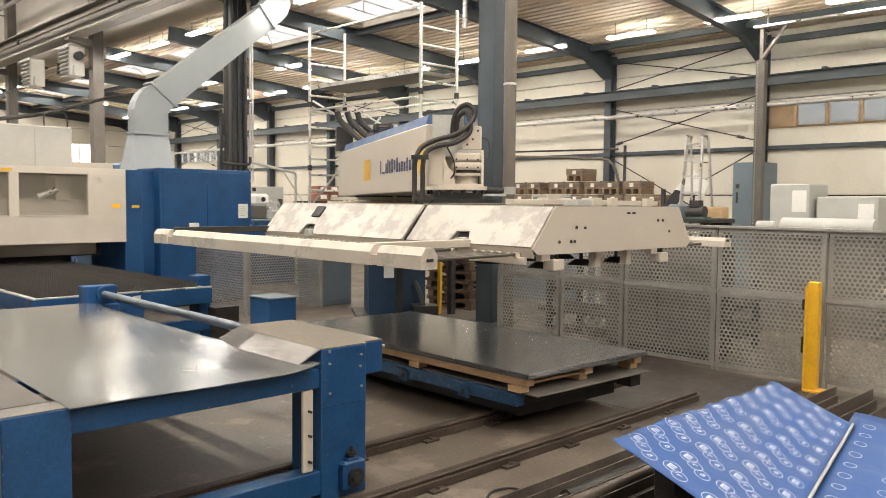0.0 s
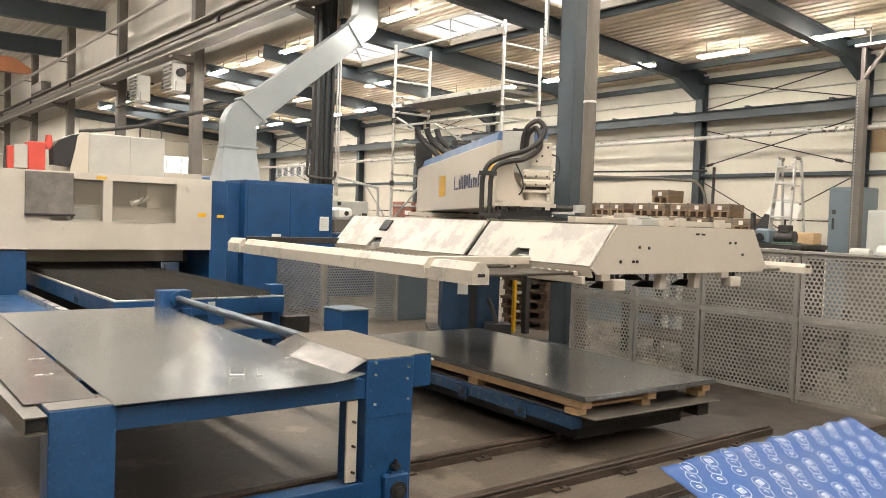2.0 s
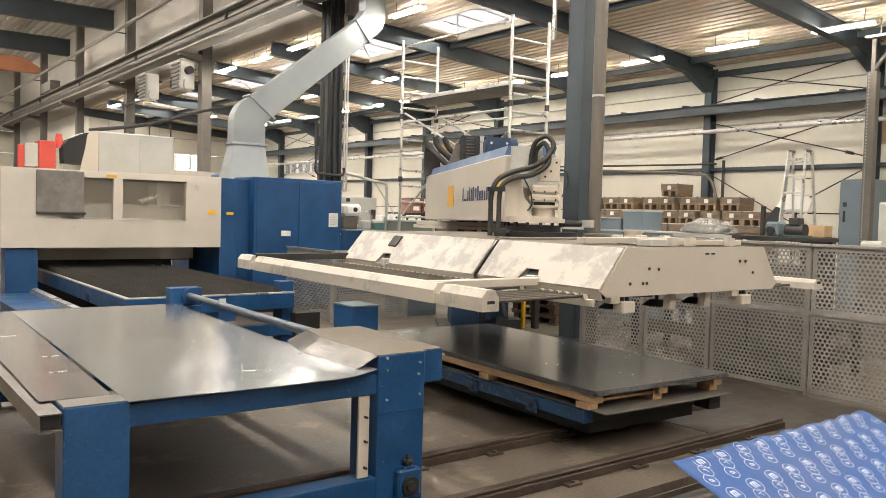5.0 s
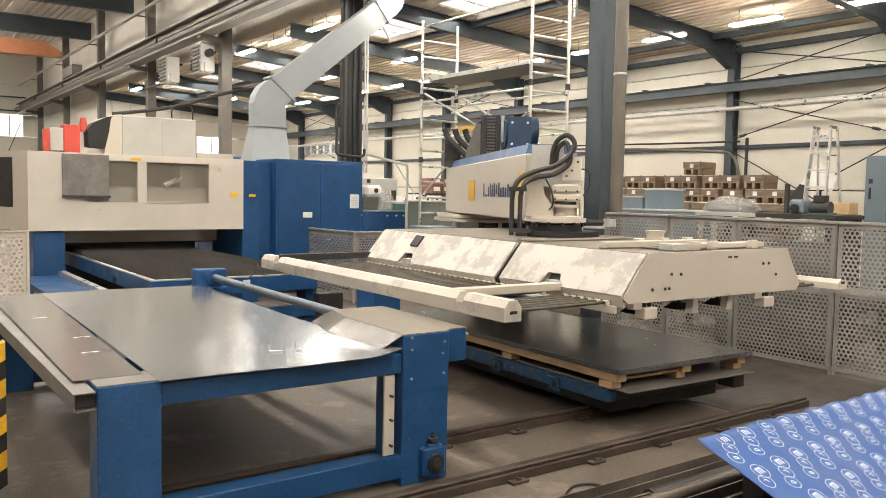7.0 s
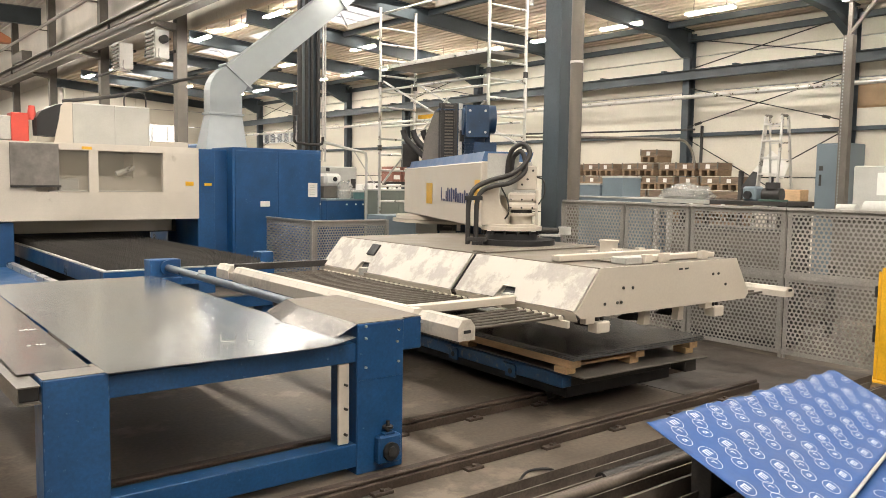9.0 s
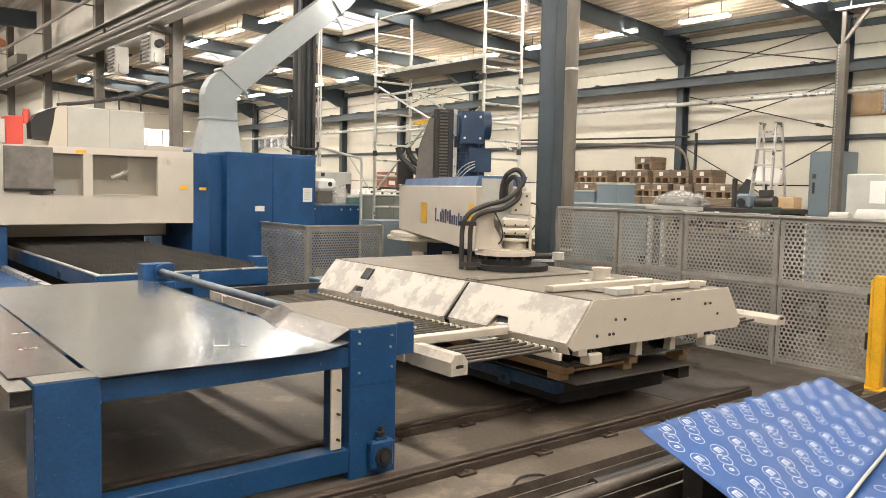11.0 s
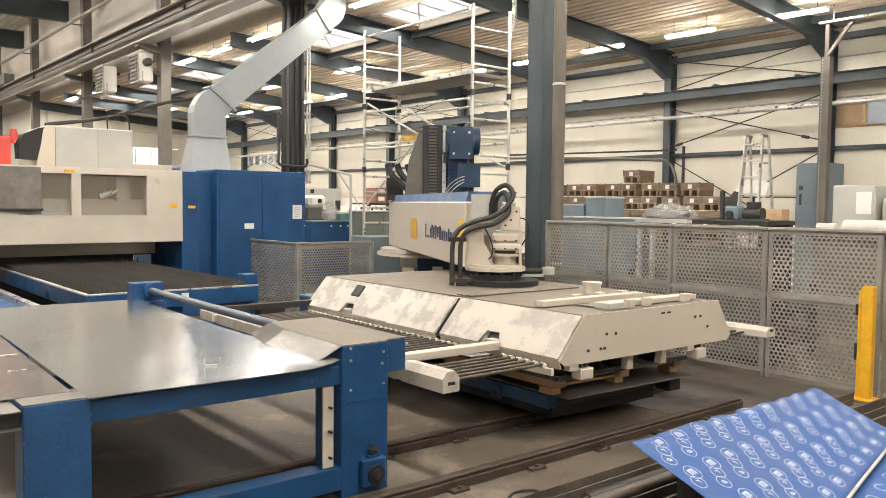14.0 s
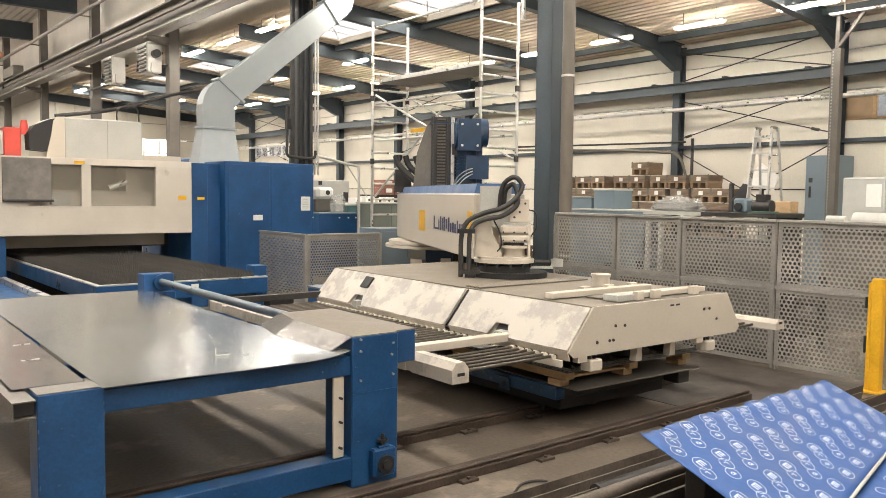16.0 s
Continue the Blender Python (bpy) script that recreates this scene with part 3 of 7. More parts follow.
def crane_columns():
    for i in range(-2, 7):
        y = 7.88 + 7.1 * i
        o = thing("crane_column", (CX, y, 0), "dark blue-grey steel column carrying the crane runway", "column", "crane columns", "structure")
        part("column", Shape().ibeam((CX, y, 0), (CX, y, 9.25), 0.28, 0.30, 0.02, (0, 1, 0)).box(CX - 0.14, y - 0.14, 0.02, CX - 0.13, y + 0.14, 9.25), STEELCOL if i < 2 else COLDUST, o)
        part("base_plate", Shape().box(CX - 0.28, y - 0.28, 0, CX + 0.28, y + 0.28, 0.03), STEELCOL, o)
        part("bracket", Shape().plate([(0, 0), (-0.60, 0), (-0.60, -0.07), (0, -0.20)], (CX - 0.14, y + 0.13, 5.895), (1, 0, 0), (0, 0, 1), 0.26), COLDUST, o)
    o = thing("crane_runway", (7.8, 0, 6.3), "long dusty grey crane runway girder with rail and conductor bars", "crane runway", kind="structure")
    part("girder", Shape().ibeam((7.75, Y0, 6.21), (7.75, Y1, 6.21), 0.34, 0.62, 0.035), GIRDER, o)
    part("crane_rail", Shape().box(7.71, Y0, 6.525, 7.79, Y1, 6.585), RUNWAY, o)
    part("conductor_bar", Shape().box(7.50, Y0, 6.20, 7.56, Y1, 6.27), PIPE, o)
    # Pale strip: light caught by the lower flange, put in as colour.
    part("bottom_lip", Shape().box(7.50, Y0, 5.902, 7.578, Y1, 5.945), RUNWAY, o, "lower flange edge painted pale as if lit")
    for i in range(-2, 7):
        part("pipe_clip", Shape().box(7.72, 7.86 + 7.1 * i, 7.60, CX - 0.14, 7.90 + 7.1 * i, 7.64), COLDUST, o)
    part("service_pipe", Shape().cyl((7.75, Y0, 7.62), (7.75, Y1, 7.62), 0.06, 14), RUNWAY, o)
    for y in np.arange(11.5, 50, 7.1):
        part("insulator", Shape().box(7.44, y - 0.05, 6.16, 7.50, y + 0.05, 6.30), BLACK, o)
    for y in (18.55, 25.65, 32.75, 39.85):
        solid("high_roof_beam", Shape().ibeam((-16, y, 8.75), (CX + 0.4, y, 8.75), 0.28, 0.75), STEELCOL, "deep dark roof beam of the crane bay", "beam", "high roof beams", "structure")
    b = thing("overhead_crane", (0, 39, 6.6), "faded orange overhead crane bridge across the hall", "crane")
    part("bridge_girder", Shape().plate([(-15, 0.5), (6.6, 0.5), (7.3, 0.1), (7.3, -0.1), (-15, -0.55)], (0, 39.4, 7.45), (1, 0, 0), (0, 0, 1), 0.5), ORANGE, b)
    part("end_carriage", Shape().box(7.55, 38.2, 6.59, 7.95, 40.2, 7.0), GIRDER, b)


crane_columns()


def column_services():
    p = thing("drain_pipe", (CX + 0.05, 7.45, 0), "brown-grey vertical rainwater pipe beside a column", "pipe", kind="structure")
    part("pipe", Shape().cyl((8.2, 7.47, 0), (8.2, 7.47, 5.6), 0.085, 20), PIPE, p)
    for z in (0.9, 3.32, 4.7):
        part("pipe_clip", Shape().cyl((8.2, 7.47, z), (8.2, 7.47, z + 0.03), 0.092, 20), ALU, p)
    part("perforated_strut", Shape().box(7.98, 8.12, 4.15, 8.02, 8.18, 5.6), ALU, p)
    c = thing("column_pipes", (8.2, 14.9, 0), "bundle of dark pipes and cables up a column", "pipes", kind="structure")
    for i, (dx, dy, r) in enumerate(((-0.25, -0.2, 0.05), (-0.12, -0.24, 0.035), (0.0, -0.24, 0.03), (0.14, -0.26, 0.045), (0.25, -0.26, 0.02), (0.31, -0.26, 0.02))):
        part("pipe", Shape().cyl((CX + dx, 15.05 + dy, 2.1), (CX + dx, 15.05 + dy, 6.2), r), DARK if i < 4 else ALU, c)
    part("valve", Shape().tube([(7.85, 14.7, 3.5), (7.85, 14.7, 2.75), (7.85, 14.7, 2.5), (8.0, 14.7, 2.45), (8.45, 14.7, 2.45), (8.5, 14.7, 2.6)], 0.03), DARK, c)
    part("valve_handle", Shape().box(7.8, 14.6, 3.0, 7.9, 14.7, 3.2), BLACK, c)


column_services()


def wall_lamps():
    o = thing("strip_light", (0, 0, 0), "white fluorescent strip light, switched on, hung under the roof", "strip light", "strip lights")
    part("housing", Shape().plate([(-0.072, 0.024), (-0.03, 0.024), (-0.02, 0.0), (0.02, 0.0), (0.03, 0.024), (0.072, 0.024), (0.072, 0.03), (0.03, 0.06), (-0.03, 0.06), (-0.072, 0.03)], (0, 0.52, 0), (1, 0, 0), (0, 0, 1), 1.04), WHITE, o, "narrow white batten housing")
    part("tube", Shape().cyl((-0.055, -0.5, 0.0), (-0.055, 0.5, 0.0), 0.02, 8), TUBE, o)
    part("tube", Shape().cyl((0.055, -0.5, 0.0), (0.055, 0.5, 0.0), 0.02, 8), TUBE, o)
    part("hanger", Shape().cyl((0, -0.35, 0.05), (0, -0.35, 0.28), 0.006, 6), DARK, o)
    part("hanger", Shape().cyl((0, 0.35, 0.05), (0, 0.35, 0.28), 0.006, 6), DARK, o)
    first = True
    for x, z, ys in ((13.45, 4.98, [8.97 + 2.09 * i for i in range(-5, 15)]), (8.5, 5.40, [16.79 + 2.138 * i for i in range(-7, 12) if i in (-7, -5, -4, -2, 0, 1, 2, 6, 7)]), (11.6, 5.15, [18.0 + 4.1 * i for i in range(4)])):
        for y in ys:
            if y > 34:
                continue
            if first:
                o.matrix_basis, first = pose(x, y, z), False
            else:
                copy_thing(o, pose(x, y, z))

    solid("ridge_bar", Shape().box(2.55, Y0, 9.36, 2.65, Y1, 9.44), STEELCOL, "dark steel bar along the middle of the roof light", "bar", kind="structure")
    # Both rows are unseen; the x -3.0 row only adds light to the roof.
    h = thing("high_bay_light", (2.6, -8, 8.3), "long unseen fluorescent strip light added under the high roof", "strip light", "high bay lights")
    part("housing", Shape().box(2.56, -8.75, 8.3, 2.64, -7.25, 8.36), WHITE, h)
    for dx in (-0.07, 0.07):
        part("tube", Shape().cyl((2.6 + dx, -8.7, 8.3), (2.6 + dx, -7.3, 8.3), 0.022, 8), TUBE_HIGH, h)
    for y in (-8.5, -7.5):
        part("hanger", Shape().cyl((2.6, y, 8.36), (2.6, y, 9.42), 0.008, 6), DARK, h)
    for x in (-3.0, 2.6):
        for i in range(19):
            if x < 0 or i:
                copy_thing(h, pose(x, -8 + 3.1 * i, 8.3))


wall_lamps()


def heaters():
    for y, x in ((25.4, 7.75), (22.5, 7.8)):
        h = thing("unit_heater", (x, y, 4.9), "white box unit heater mounted at a column", "heater", "unit heaters")
        part("casing", Shape().box(x - 0.14, y - 0.28, 4.95, x + 0.26, y + 0.3, 5.72, 0.02), WHITE, h)
        part("back_frame", Shape().box(x - 0.17, y - 0.30, 4.92, x - 0.145, y + 0.32, 5.74), MACHGREY, h)
        part("bracket", Shape().box(x + 0.26, y - 0.1, 5.1, CX - 0.14, y + 0.1, 5.2), DARK, h)
        part("bracket", Shape().box(x + 0.26, y - 0.1, 5.5, CX - 0.14, y + 0.1, 5.56), DARK, h)
        part("mounting_rail", Shape().box(CX - 0.2, 22.0 if y < 24 else 25.3, 5.12, CX - 0.139, 22.6 if y < 24 else 29.2, 5.18), DARK, h)
        for i in range(7):
            part("louvre", Shape().box(x - 0.215, y - 0.29, 4.98 + i * 0.105, x - 0.171, y + 0.3, 5.03 + i * 0.105), COLDUST, h)
        if y < 24:
            part("fan_motor", Shape().cyl((x + 0.06, y - 0.30, 5.45), (x + 0.06, y - 0.48, 5.45), 0.11, 16), BLACK, h)
        part("drain_pipe", Shape().tube([(x - 0.05, y - 0.33, 5.2), (x - 0.05, y - 0.36, 4.95), (x + 0.2, y - 0.34, 4.86)], 0.018), MACHGREY, h)


heaters()


def duct():
    d = thing("extraction_duct", (5.7, 13.3, 2.2), "grey galvanised rectangular extraction duct rising from the machine", "duct")
    y0, y1 = 13.2, 13.46
    hood = Shape().add([(5.35, y0 - 0.1, 2.2), (6.09, y0 - 0.1, 2.2), (6.09, y1 + 0.1, 2.2), (5.35, y1 + 0.1, 2.2), (5.46, y0, 2.8), (6.04, y0, 2.8), (6.04, y1, 2.8), (5.46, y1, 2.8)], [(0, 1, 5, 4), (1, 2, 6, 5), (2, 3, 7, 6), (3, 0, 4, 7), (4, 5, 6, 7), (3, 2, 1, 0)])
    part("hood", hood, DUCT, d)
    part("flange", Shape().box(5.43, y0 - 0.03, 2.79, 6.07, y1 + 0.03, 2.83), DUCT, d)
    part("elbow", Shape().plate([(5.46, 2.83), (6.04, 2.83), (6.04, 3.18), (6.16, 3.32), (5.76, 3.62), (5.66, 3.56), (5.56, 3.46), (5.49, 3.33), (5.46, 3.2)], (0, y1, 0), (1, 0, 0), (0, 0, 1), y1 - y0), DUCT, d)
    part("flange", Shape().beam((6.22, (y0 + y1) / 2, 3.28), (5.74, (y0 + y1) / 2, 3.66), 0.04, y1 - y0 + 0.06, (0, 1, 0)), DUCT, d)
    part("sloping_run", Shape().plate([(6.19, 3.32), (8.12, 4.93), (7.84, 5.26), (5.76, 3.62)], (0, y1 - 0.01, 0), (1, 0, 0), (0, 0, 1), y1 - y0 - 0.02), DUCT, d)
    part("flange", Shape().beam((8.14, (y0 + y1) / 2, 4.90), (7.82, (y0 + y1) / 2, 5.29), 0.04, y1 - y0 + 0.06, (0, 1, 0)), DUCT, d)
    part("top_elbow", Shape().plate([(8.12, 4.93), (8.30, 5.08), (8.41, 5.20), (8.47, 5.38), (8.48, 6.0), (8.03, 6.0), (8.03, 5.5), (7.84, 5.26)], (0, y1, 0), (1, 0, 0), (0, 0, 1), y1 - y0), DUCT, d)
    part("top_run", Shape().box(8.04, y0 + 0.01, 6.0, 8.47, y1 - 0.01, 9.3), DUCT, d)


duct()

# ---- laser cutting machine ----


def laser():
    o = thing("laser_cutting_machine", (3.2, 11.5, 0), "large cream and blue laser cutting machine with viewing windows", "machine")
    y = 11.5
    # front cover: cream shell with two window openings
    for a, b, c, d in ((1.70, 1.12, 4.58, 1.50), (1.70, 2.06, 4.58, 2.15), (1.70, 1.50, 2.40, 2.06), (3.06, 1.50, 3.18, 2.06), (4.06, 1.50, 4.58, 2.06)):
        part("front_cover", Shape().box(a, y, b, c, y + 0.08, d, 0.0005), PANELDIRT, o)
    part("cover_top", Shape().box(1.70, y + 0.08, 2.11, 4.58, y + 1.6, 2.15), CREAM, o)
    part("side_cover", Shape().plate([(0, 0), (1.6, 0), (1.6, 1.03), (0, 1.03)], (1.70, y, 1.12), (-0.35, 1, 0), (0, 0, 1), 0.05), CREAM, o)
    part("side_window", Shape().plate([(0.35, 0.3), (0.95, 0.3), (0.95, 0.95), (0.35, 0.95)], (1.696, y, 1.12), (-0.35, 1, 0), (0, 0, 1), -0.004), BLACK, o, "dark side window")
    part("inner_fitting", Shape().box(2.75, y + 0.3, 1.45, 3.0, y + 0.5, 1.68).box(2.6, y + 0.2, 1.3, 3.9, y + 0.25, 1.52), MACHGREY, o)
    part("end_cover", Shape().box(4.5, y + 0.08, 1.12, 4.58, y + 1.6, 2.11), CREAM, o)
    part("inner_back", Shape().box(1.75, y + 0.9, 0.9, 4.5, y + 0.95, 2.1), CREAM, o)
    part("inner_gantry", Shape().box(2.2, y + 0.4, 1.45, 4.4, y + 0.7, 1.72).box(3.75, y + 0.35, 1.7, 3.95, y + 0.75, 2.05), CREAM, o)
    part("inner_head", Shape().cyl((3.5, y + 0.3, 1.75), (3.75, y + 0.3, 1.85), 0.04), ALU, o)
    part("sliding_door", Shape().box(2.10, y - 0.03, 1.58, 2.68, y - 0.004, 2.13), DOORGREY, o, "worn grey sheet steel sliding door")
    for a, b in ((2.68, 3.06), (3.18, 4.06)):
        p = part("viewing_window", Shape().box(a, y + 0.02, 1.50, b, y + 0.028, 2.06, 0.001), clear("tinted_machine_glass", 0.88, (0.6, 0.55, 0.45), 0.1), o)
        part("window_frame", Shape().box(a - 0.012, y - 0.006, 1.49, b + 0.012, y - 0.001, 1.505), CREAM, o)
        part("window_frame", Shape().box(a - 0.012, y - 0.006, 2.055, b + 0.012, y - 0.001, 2.07), CREAM, o)
    part("warning_label", Shape().box(2.97, y - 0.004, 2.07, 3.1, y - 0.001, 2.11, 0.0005), YELLOW, o)
    part("warning_label", Shape().box(4.38, y - 0.004, 1.6, 4.5, y - 0.001, 1.66, 0.0005), YELLOW, o)
    part("door_rail", Shape().box(2.1, y - 0.05, 1.56, 2.7, y - 0.01, 1.59), DARK, o)
    # blue body
    part("end_pillar", Shape().box(4.58, y + 0.04, 0.0, 4.84, y + 1.3, 2.14), BLUE, o)
    part("warning_label", Shape().box(4.68, y + 0.034, 1.6, 4.79, y + 0.037, 1.64, 0.0005), YELLOW, o)
    part("side_pillar", Shape().box(4.84, 12.5, 0, 5.45, 14.4, 2.17), BLUE, o)
    part("foot_pillar", Shape().box(1.76, y + 0.05, 0, 2.14, y + 0.9, 1.10), BLUE, o)
    part("bridge_beam", Shape().box(2.15, y + 0.95, 0.88, 4.58, y + 1.6, 1.12), DARK, o)
    part("tunnel_back", Shape().box(2.0, y + 2.2, 0.0, 4.6, y + 2.3, 1.2), DARK, o)
    # hood and housing on top
    part("upper_housing", Shape().box(3.1, 12.5, 2.15, 4.22, 13.6, 2.77, 0.02).box(3.70, 12.49, 2.16, 3.704, 12.5, 2.76, 0.001), MACHGREY, o)
    part("curved_hood", Shape().plate([(2.84, 2.15), (3.1, 2.15), (3.1, 2.77), (3.0, 2.76), (2.95, 2.7), (2.92, 2.5)], (0, 13.6, 0), (1, 0, 0), (0, 0, 1), 1.15), CREAM, o)
    part("hood_visor", Shape().plate([(2.64, 2.28), (2.97, 2.26), (3.06, 2.75), (2.90, 2.72), (2.70, 2.62), (2.63, 2.52)], (0, 12.75, 0), (1, 0, 0), (0, 0, 1), 0.28), BLACK, o)
    part("red_box", Shape().box(2.32, 12.5, 2.15, 2.54, 12.8, 2.58, 0.01), RED, o)
    part("red_box", Shape().box(2.06, 12.5, 2.15, 2.14, 12.6, 2.5, 0.005), RED, o)
    part("red_box", Shape().box(2.14, 12.52, 2.2, 2.32, 12.9, 2.53, 0.01), MACHGREY, o)
    part("red_cap", Shape().cyl((2.62, 12.7, 2.5), (2.62, 12.7, 2.7), 0.07, r2=0.04), RED, o)
    part("lamp_box", Shape().box(4.25, 12.6, 2.15, 4.85, 13.0, 2.27), CREAM, o)
    part("conduit", Shape().tube([(3.2, 13.4, 2.85), (4.2, 13.6, 3.05), (5.6, 14.2, 3.5), (7.6, 14.8, 3.9)], 0.03), DARK, o)
    part("cable_loop", Shape().tube([(4.0, 13, 2.77), (4.0, 13, 2.95), (4.1, 13, 3.02), (4.3, 13, 3.0), (4.33, 13, 2.77)], 0.012), DARK, o)


laser()


def perforated_guard():
    o = thing("perforated_guard", (1.05, 9.5, 0), "pale perforated guard panel beside the shuttle table", "guard")
    for w, m in ((0.34, pose(0, 0, 0.03)), (1.2, pose(0.34, 0, 0.03, 0, 0, 90))):
        ob = new("perforated_panel", mesh_of("perforated_panel", perforated(w, 1.18, 0.05, 0.016, 0.02), CREAM))
        ob.parent, ob.matrix_basis = o, m
        md = ob.modifiers.new("thickness", "SOLIDIFY")
        md.thickness = 0.003
    part("post", Shape().box(1.37, 9.48, 0, 1.40, 9.52, 1.23), CREAM, o)
    part("post", Shape().box(1.04, 9.48, 0, 1.07, 9.52, 1.23), CREAM, o)
    part("top_rail", Shape().box(1.07, 9.485, 1.21, 1.37, 9.515, 1.23), CREAM, o)


perforated_guard()


def cabinet():
    o = thing("electrical_cabinet", (6.2, 12.3, 0), "blue steel electrical cabinet with a paper notice", "cabinet")
    part("body", Shape().box(5.45, 12.3, 0.08, 7.08, 14.4, 2.22, 0.01), BLUE, o)
    part("plinth", Shape().box(5.5, 12.35, 0, 7.0, 14.35, 0.08), BLACK, o)
    part("door_panel", Shape().box(5.50, 12.286, 0.15, 6.24, 12.299, 2.17), BLUE, o)
    part("door_panel", Shape().box(6.26, 12.286, 0.15, 7.04, 12.299, 2.17), BLUE, o)
    part("notice", Shape().box(6.82, 12.28, 1.42, 7.0, 12.284, 1.66, 0.0005), WHITE, o)
    for i in range(6):
        part("notice_line", Shape().box(6.85, 12.277, 1.46 + i * 0.03, 6.95, 12.279, 1.466 + i * 0.03, 0.0002), MACHGREY, o)
    part("switch_plate", Shape().box(5.93, 12.27, 1.26, 6.1, 12.285, 1.35), WHITE, o)
    for z in (0.5, 1.3, 2.05):
        part("rivet", Shape().cyl((7.06, 12.286, z), (7.06, 12.28, z), 0.012, 8), ALU, o)


cabinet()


def cutting_bed():
    o = thing("cutting_bed", (3.2, 8.2, 0), "blue shuttle table with dark spiked support slats", "cutting table")
    x0, x1, y0, y1, z = 2.29, 4.12, 8.18, 13.2, 0.775
    part("front_beam", Shape().box(x0, y0, z - 0.17, x1, y0 + 0.1, z - 0.004), BLUE, o)
    part("side_beam", Shape().box(x0, y0 + 0.1, z - 0.17, x0 + 0.08, y1, z - 0.004), BLUE, o)
    part("side_beam", Shape().box(x1 - 0.08, y0 + 0.1, z - 0.17, x1, y1, z - 0.004), BLUE, o)
    part("edge_strip", Shape().box(x0, y0, z - 0.004, x1, y0 + 0.05, z + 0.012), ALU, o)
    part("edge_strip", Shape().box(x0, y0 + 0.05, z - 0.004, x0 + 0.05, y1, z + 0.012), ALU, o)
    part("bed_tray", Shape().box(x0 + 0.08, y0 + 0.1, z - 0.15, x1 - 0.08, y1, z - 0.12), DARK, o)
    part("white_label", Shape().box(3.24, y0 - 0.004, z - 0.11, 3.32, y0 - 0.001, z - 0.03, 0.0005), WHITE, o)
    n = 70
    shared = None
    for i in range(n):
        yy = y0 + 0.14 + i * (y1 - y0 - 0.2) / n
        if shared is None:
            k = 36
            w = (x1 - x0 - 0.2) / k
            poly = [(0, -0.12), (k * w, -0.12)]
            for j in range(k, 0, -1):
                poly += [(j * w, 0.0), ((j - 0.5) * w, 0.055)]
            poly.append((0, 0))
            shared = mesh_of("slat", Shape().plate(poly, (x0 + 0.1 - 3.2, 0, 0), (1, 0, 0), (0, 0, 1), 0.006), SLAT)
        ob = new("slat", shared)
        ob.parent, ob.location = o, (0, yy - 8.2, z + 0.012)
    part("under_frame", Shape().box(x0 + 0.1, y0 + 0.05, 0.3, x1 + 0.25, y0 + 0.15, 0.42), BLUE, o)
    for x in (x0 + 0.05, x1 - 0.1):
        for yy in (y0 + 0.1, y1 - 0.4):
            part("leg", Shape().box(x, yy, 0, x + 0.1, yy + 0.1, z - 0.17), BLUE, o)
    part("corner_post", Shape().box(x1 - 0.02, y0 + 0.3, 0, x1 + 0.14, y0 + 0.5, z + 0.1), BLUE, o)
    part("guide_bracket", Shape().box(x1 + 0.0, y0 - 0.05, 0.3, x1 + 0.3, y0 + 0.1, 0.55), DARK, o)
    part("side_rail", Shape().box(1.55, 8.3, 0.5, 2.0, 11.3, 0.56), BLUE, o)
    part("side_rail", Shape().box(2.0, 8.3, 0.54, 2.08, 11.3, 0.62), ALU, o)
    for yy in (8.5, 10.9):
        part("leg", Shape().box(1.7, yy, 0, 1.85, yy + 0.15, 0.5), BLUE, o)


cutting_bed()


def small_blue_box():
    o = thing("control_box", (5.3, 8.9, 0), "low blue floor-standing control box", "control box")
    part("body", Shape().box(5.49, 9.2, 0, 5.90, 9.7, 0.43, 0.01), BLUE, o)
    part("lid", Shape().box(5.48, 9.19, 0.43, 5.91, 9.71, 0.45), BLUEGREY, o)
    b = thing("grey_bin", (4.6, 9.2, 0), "small cream and dark scrap bin on the floor", "bin")
    part("body", Shape().cyl((4.75, 9.3, 0), (4.75, 9.3, 0.32), 0.18, 16, 0.22), DARK, b)
    part("rim", Shape().cyl((4.75, 9.3, 0.32), (4.75, 9.3, 0.35), 0.225, 16), CREAM, b)


small_blue_box()

# ---- table cart in front ----


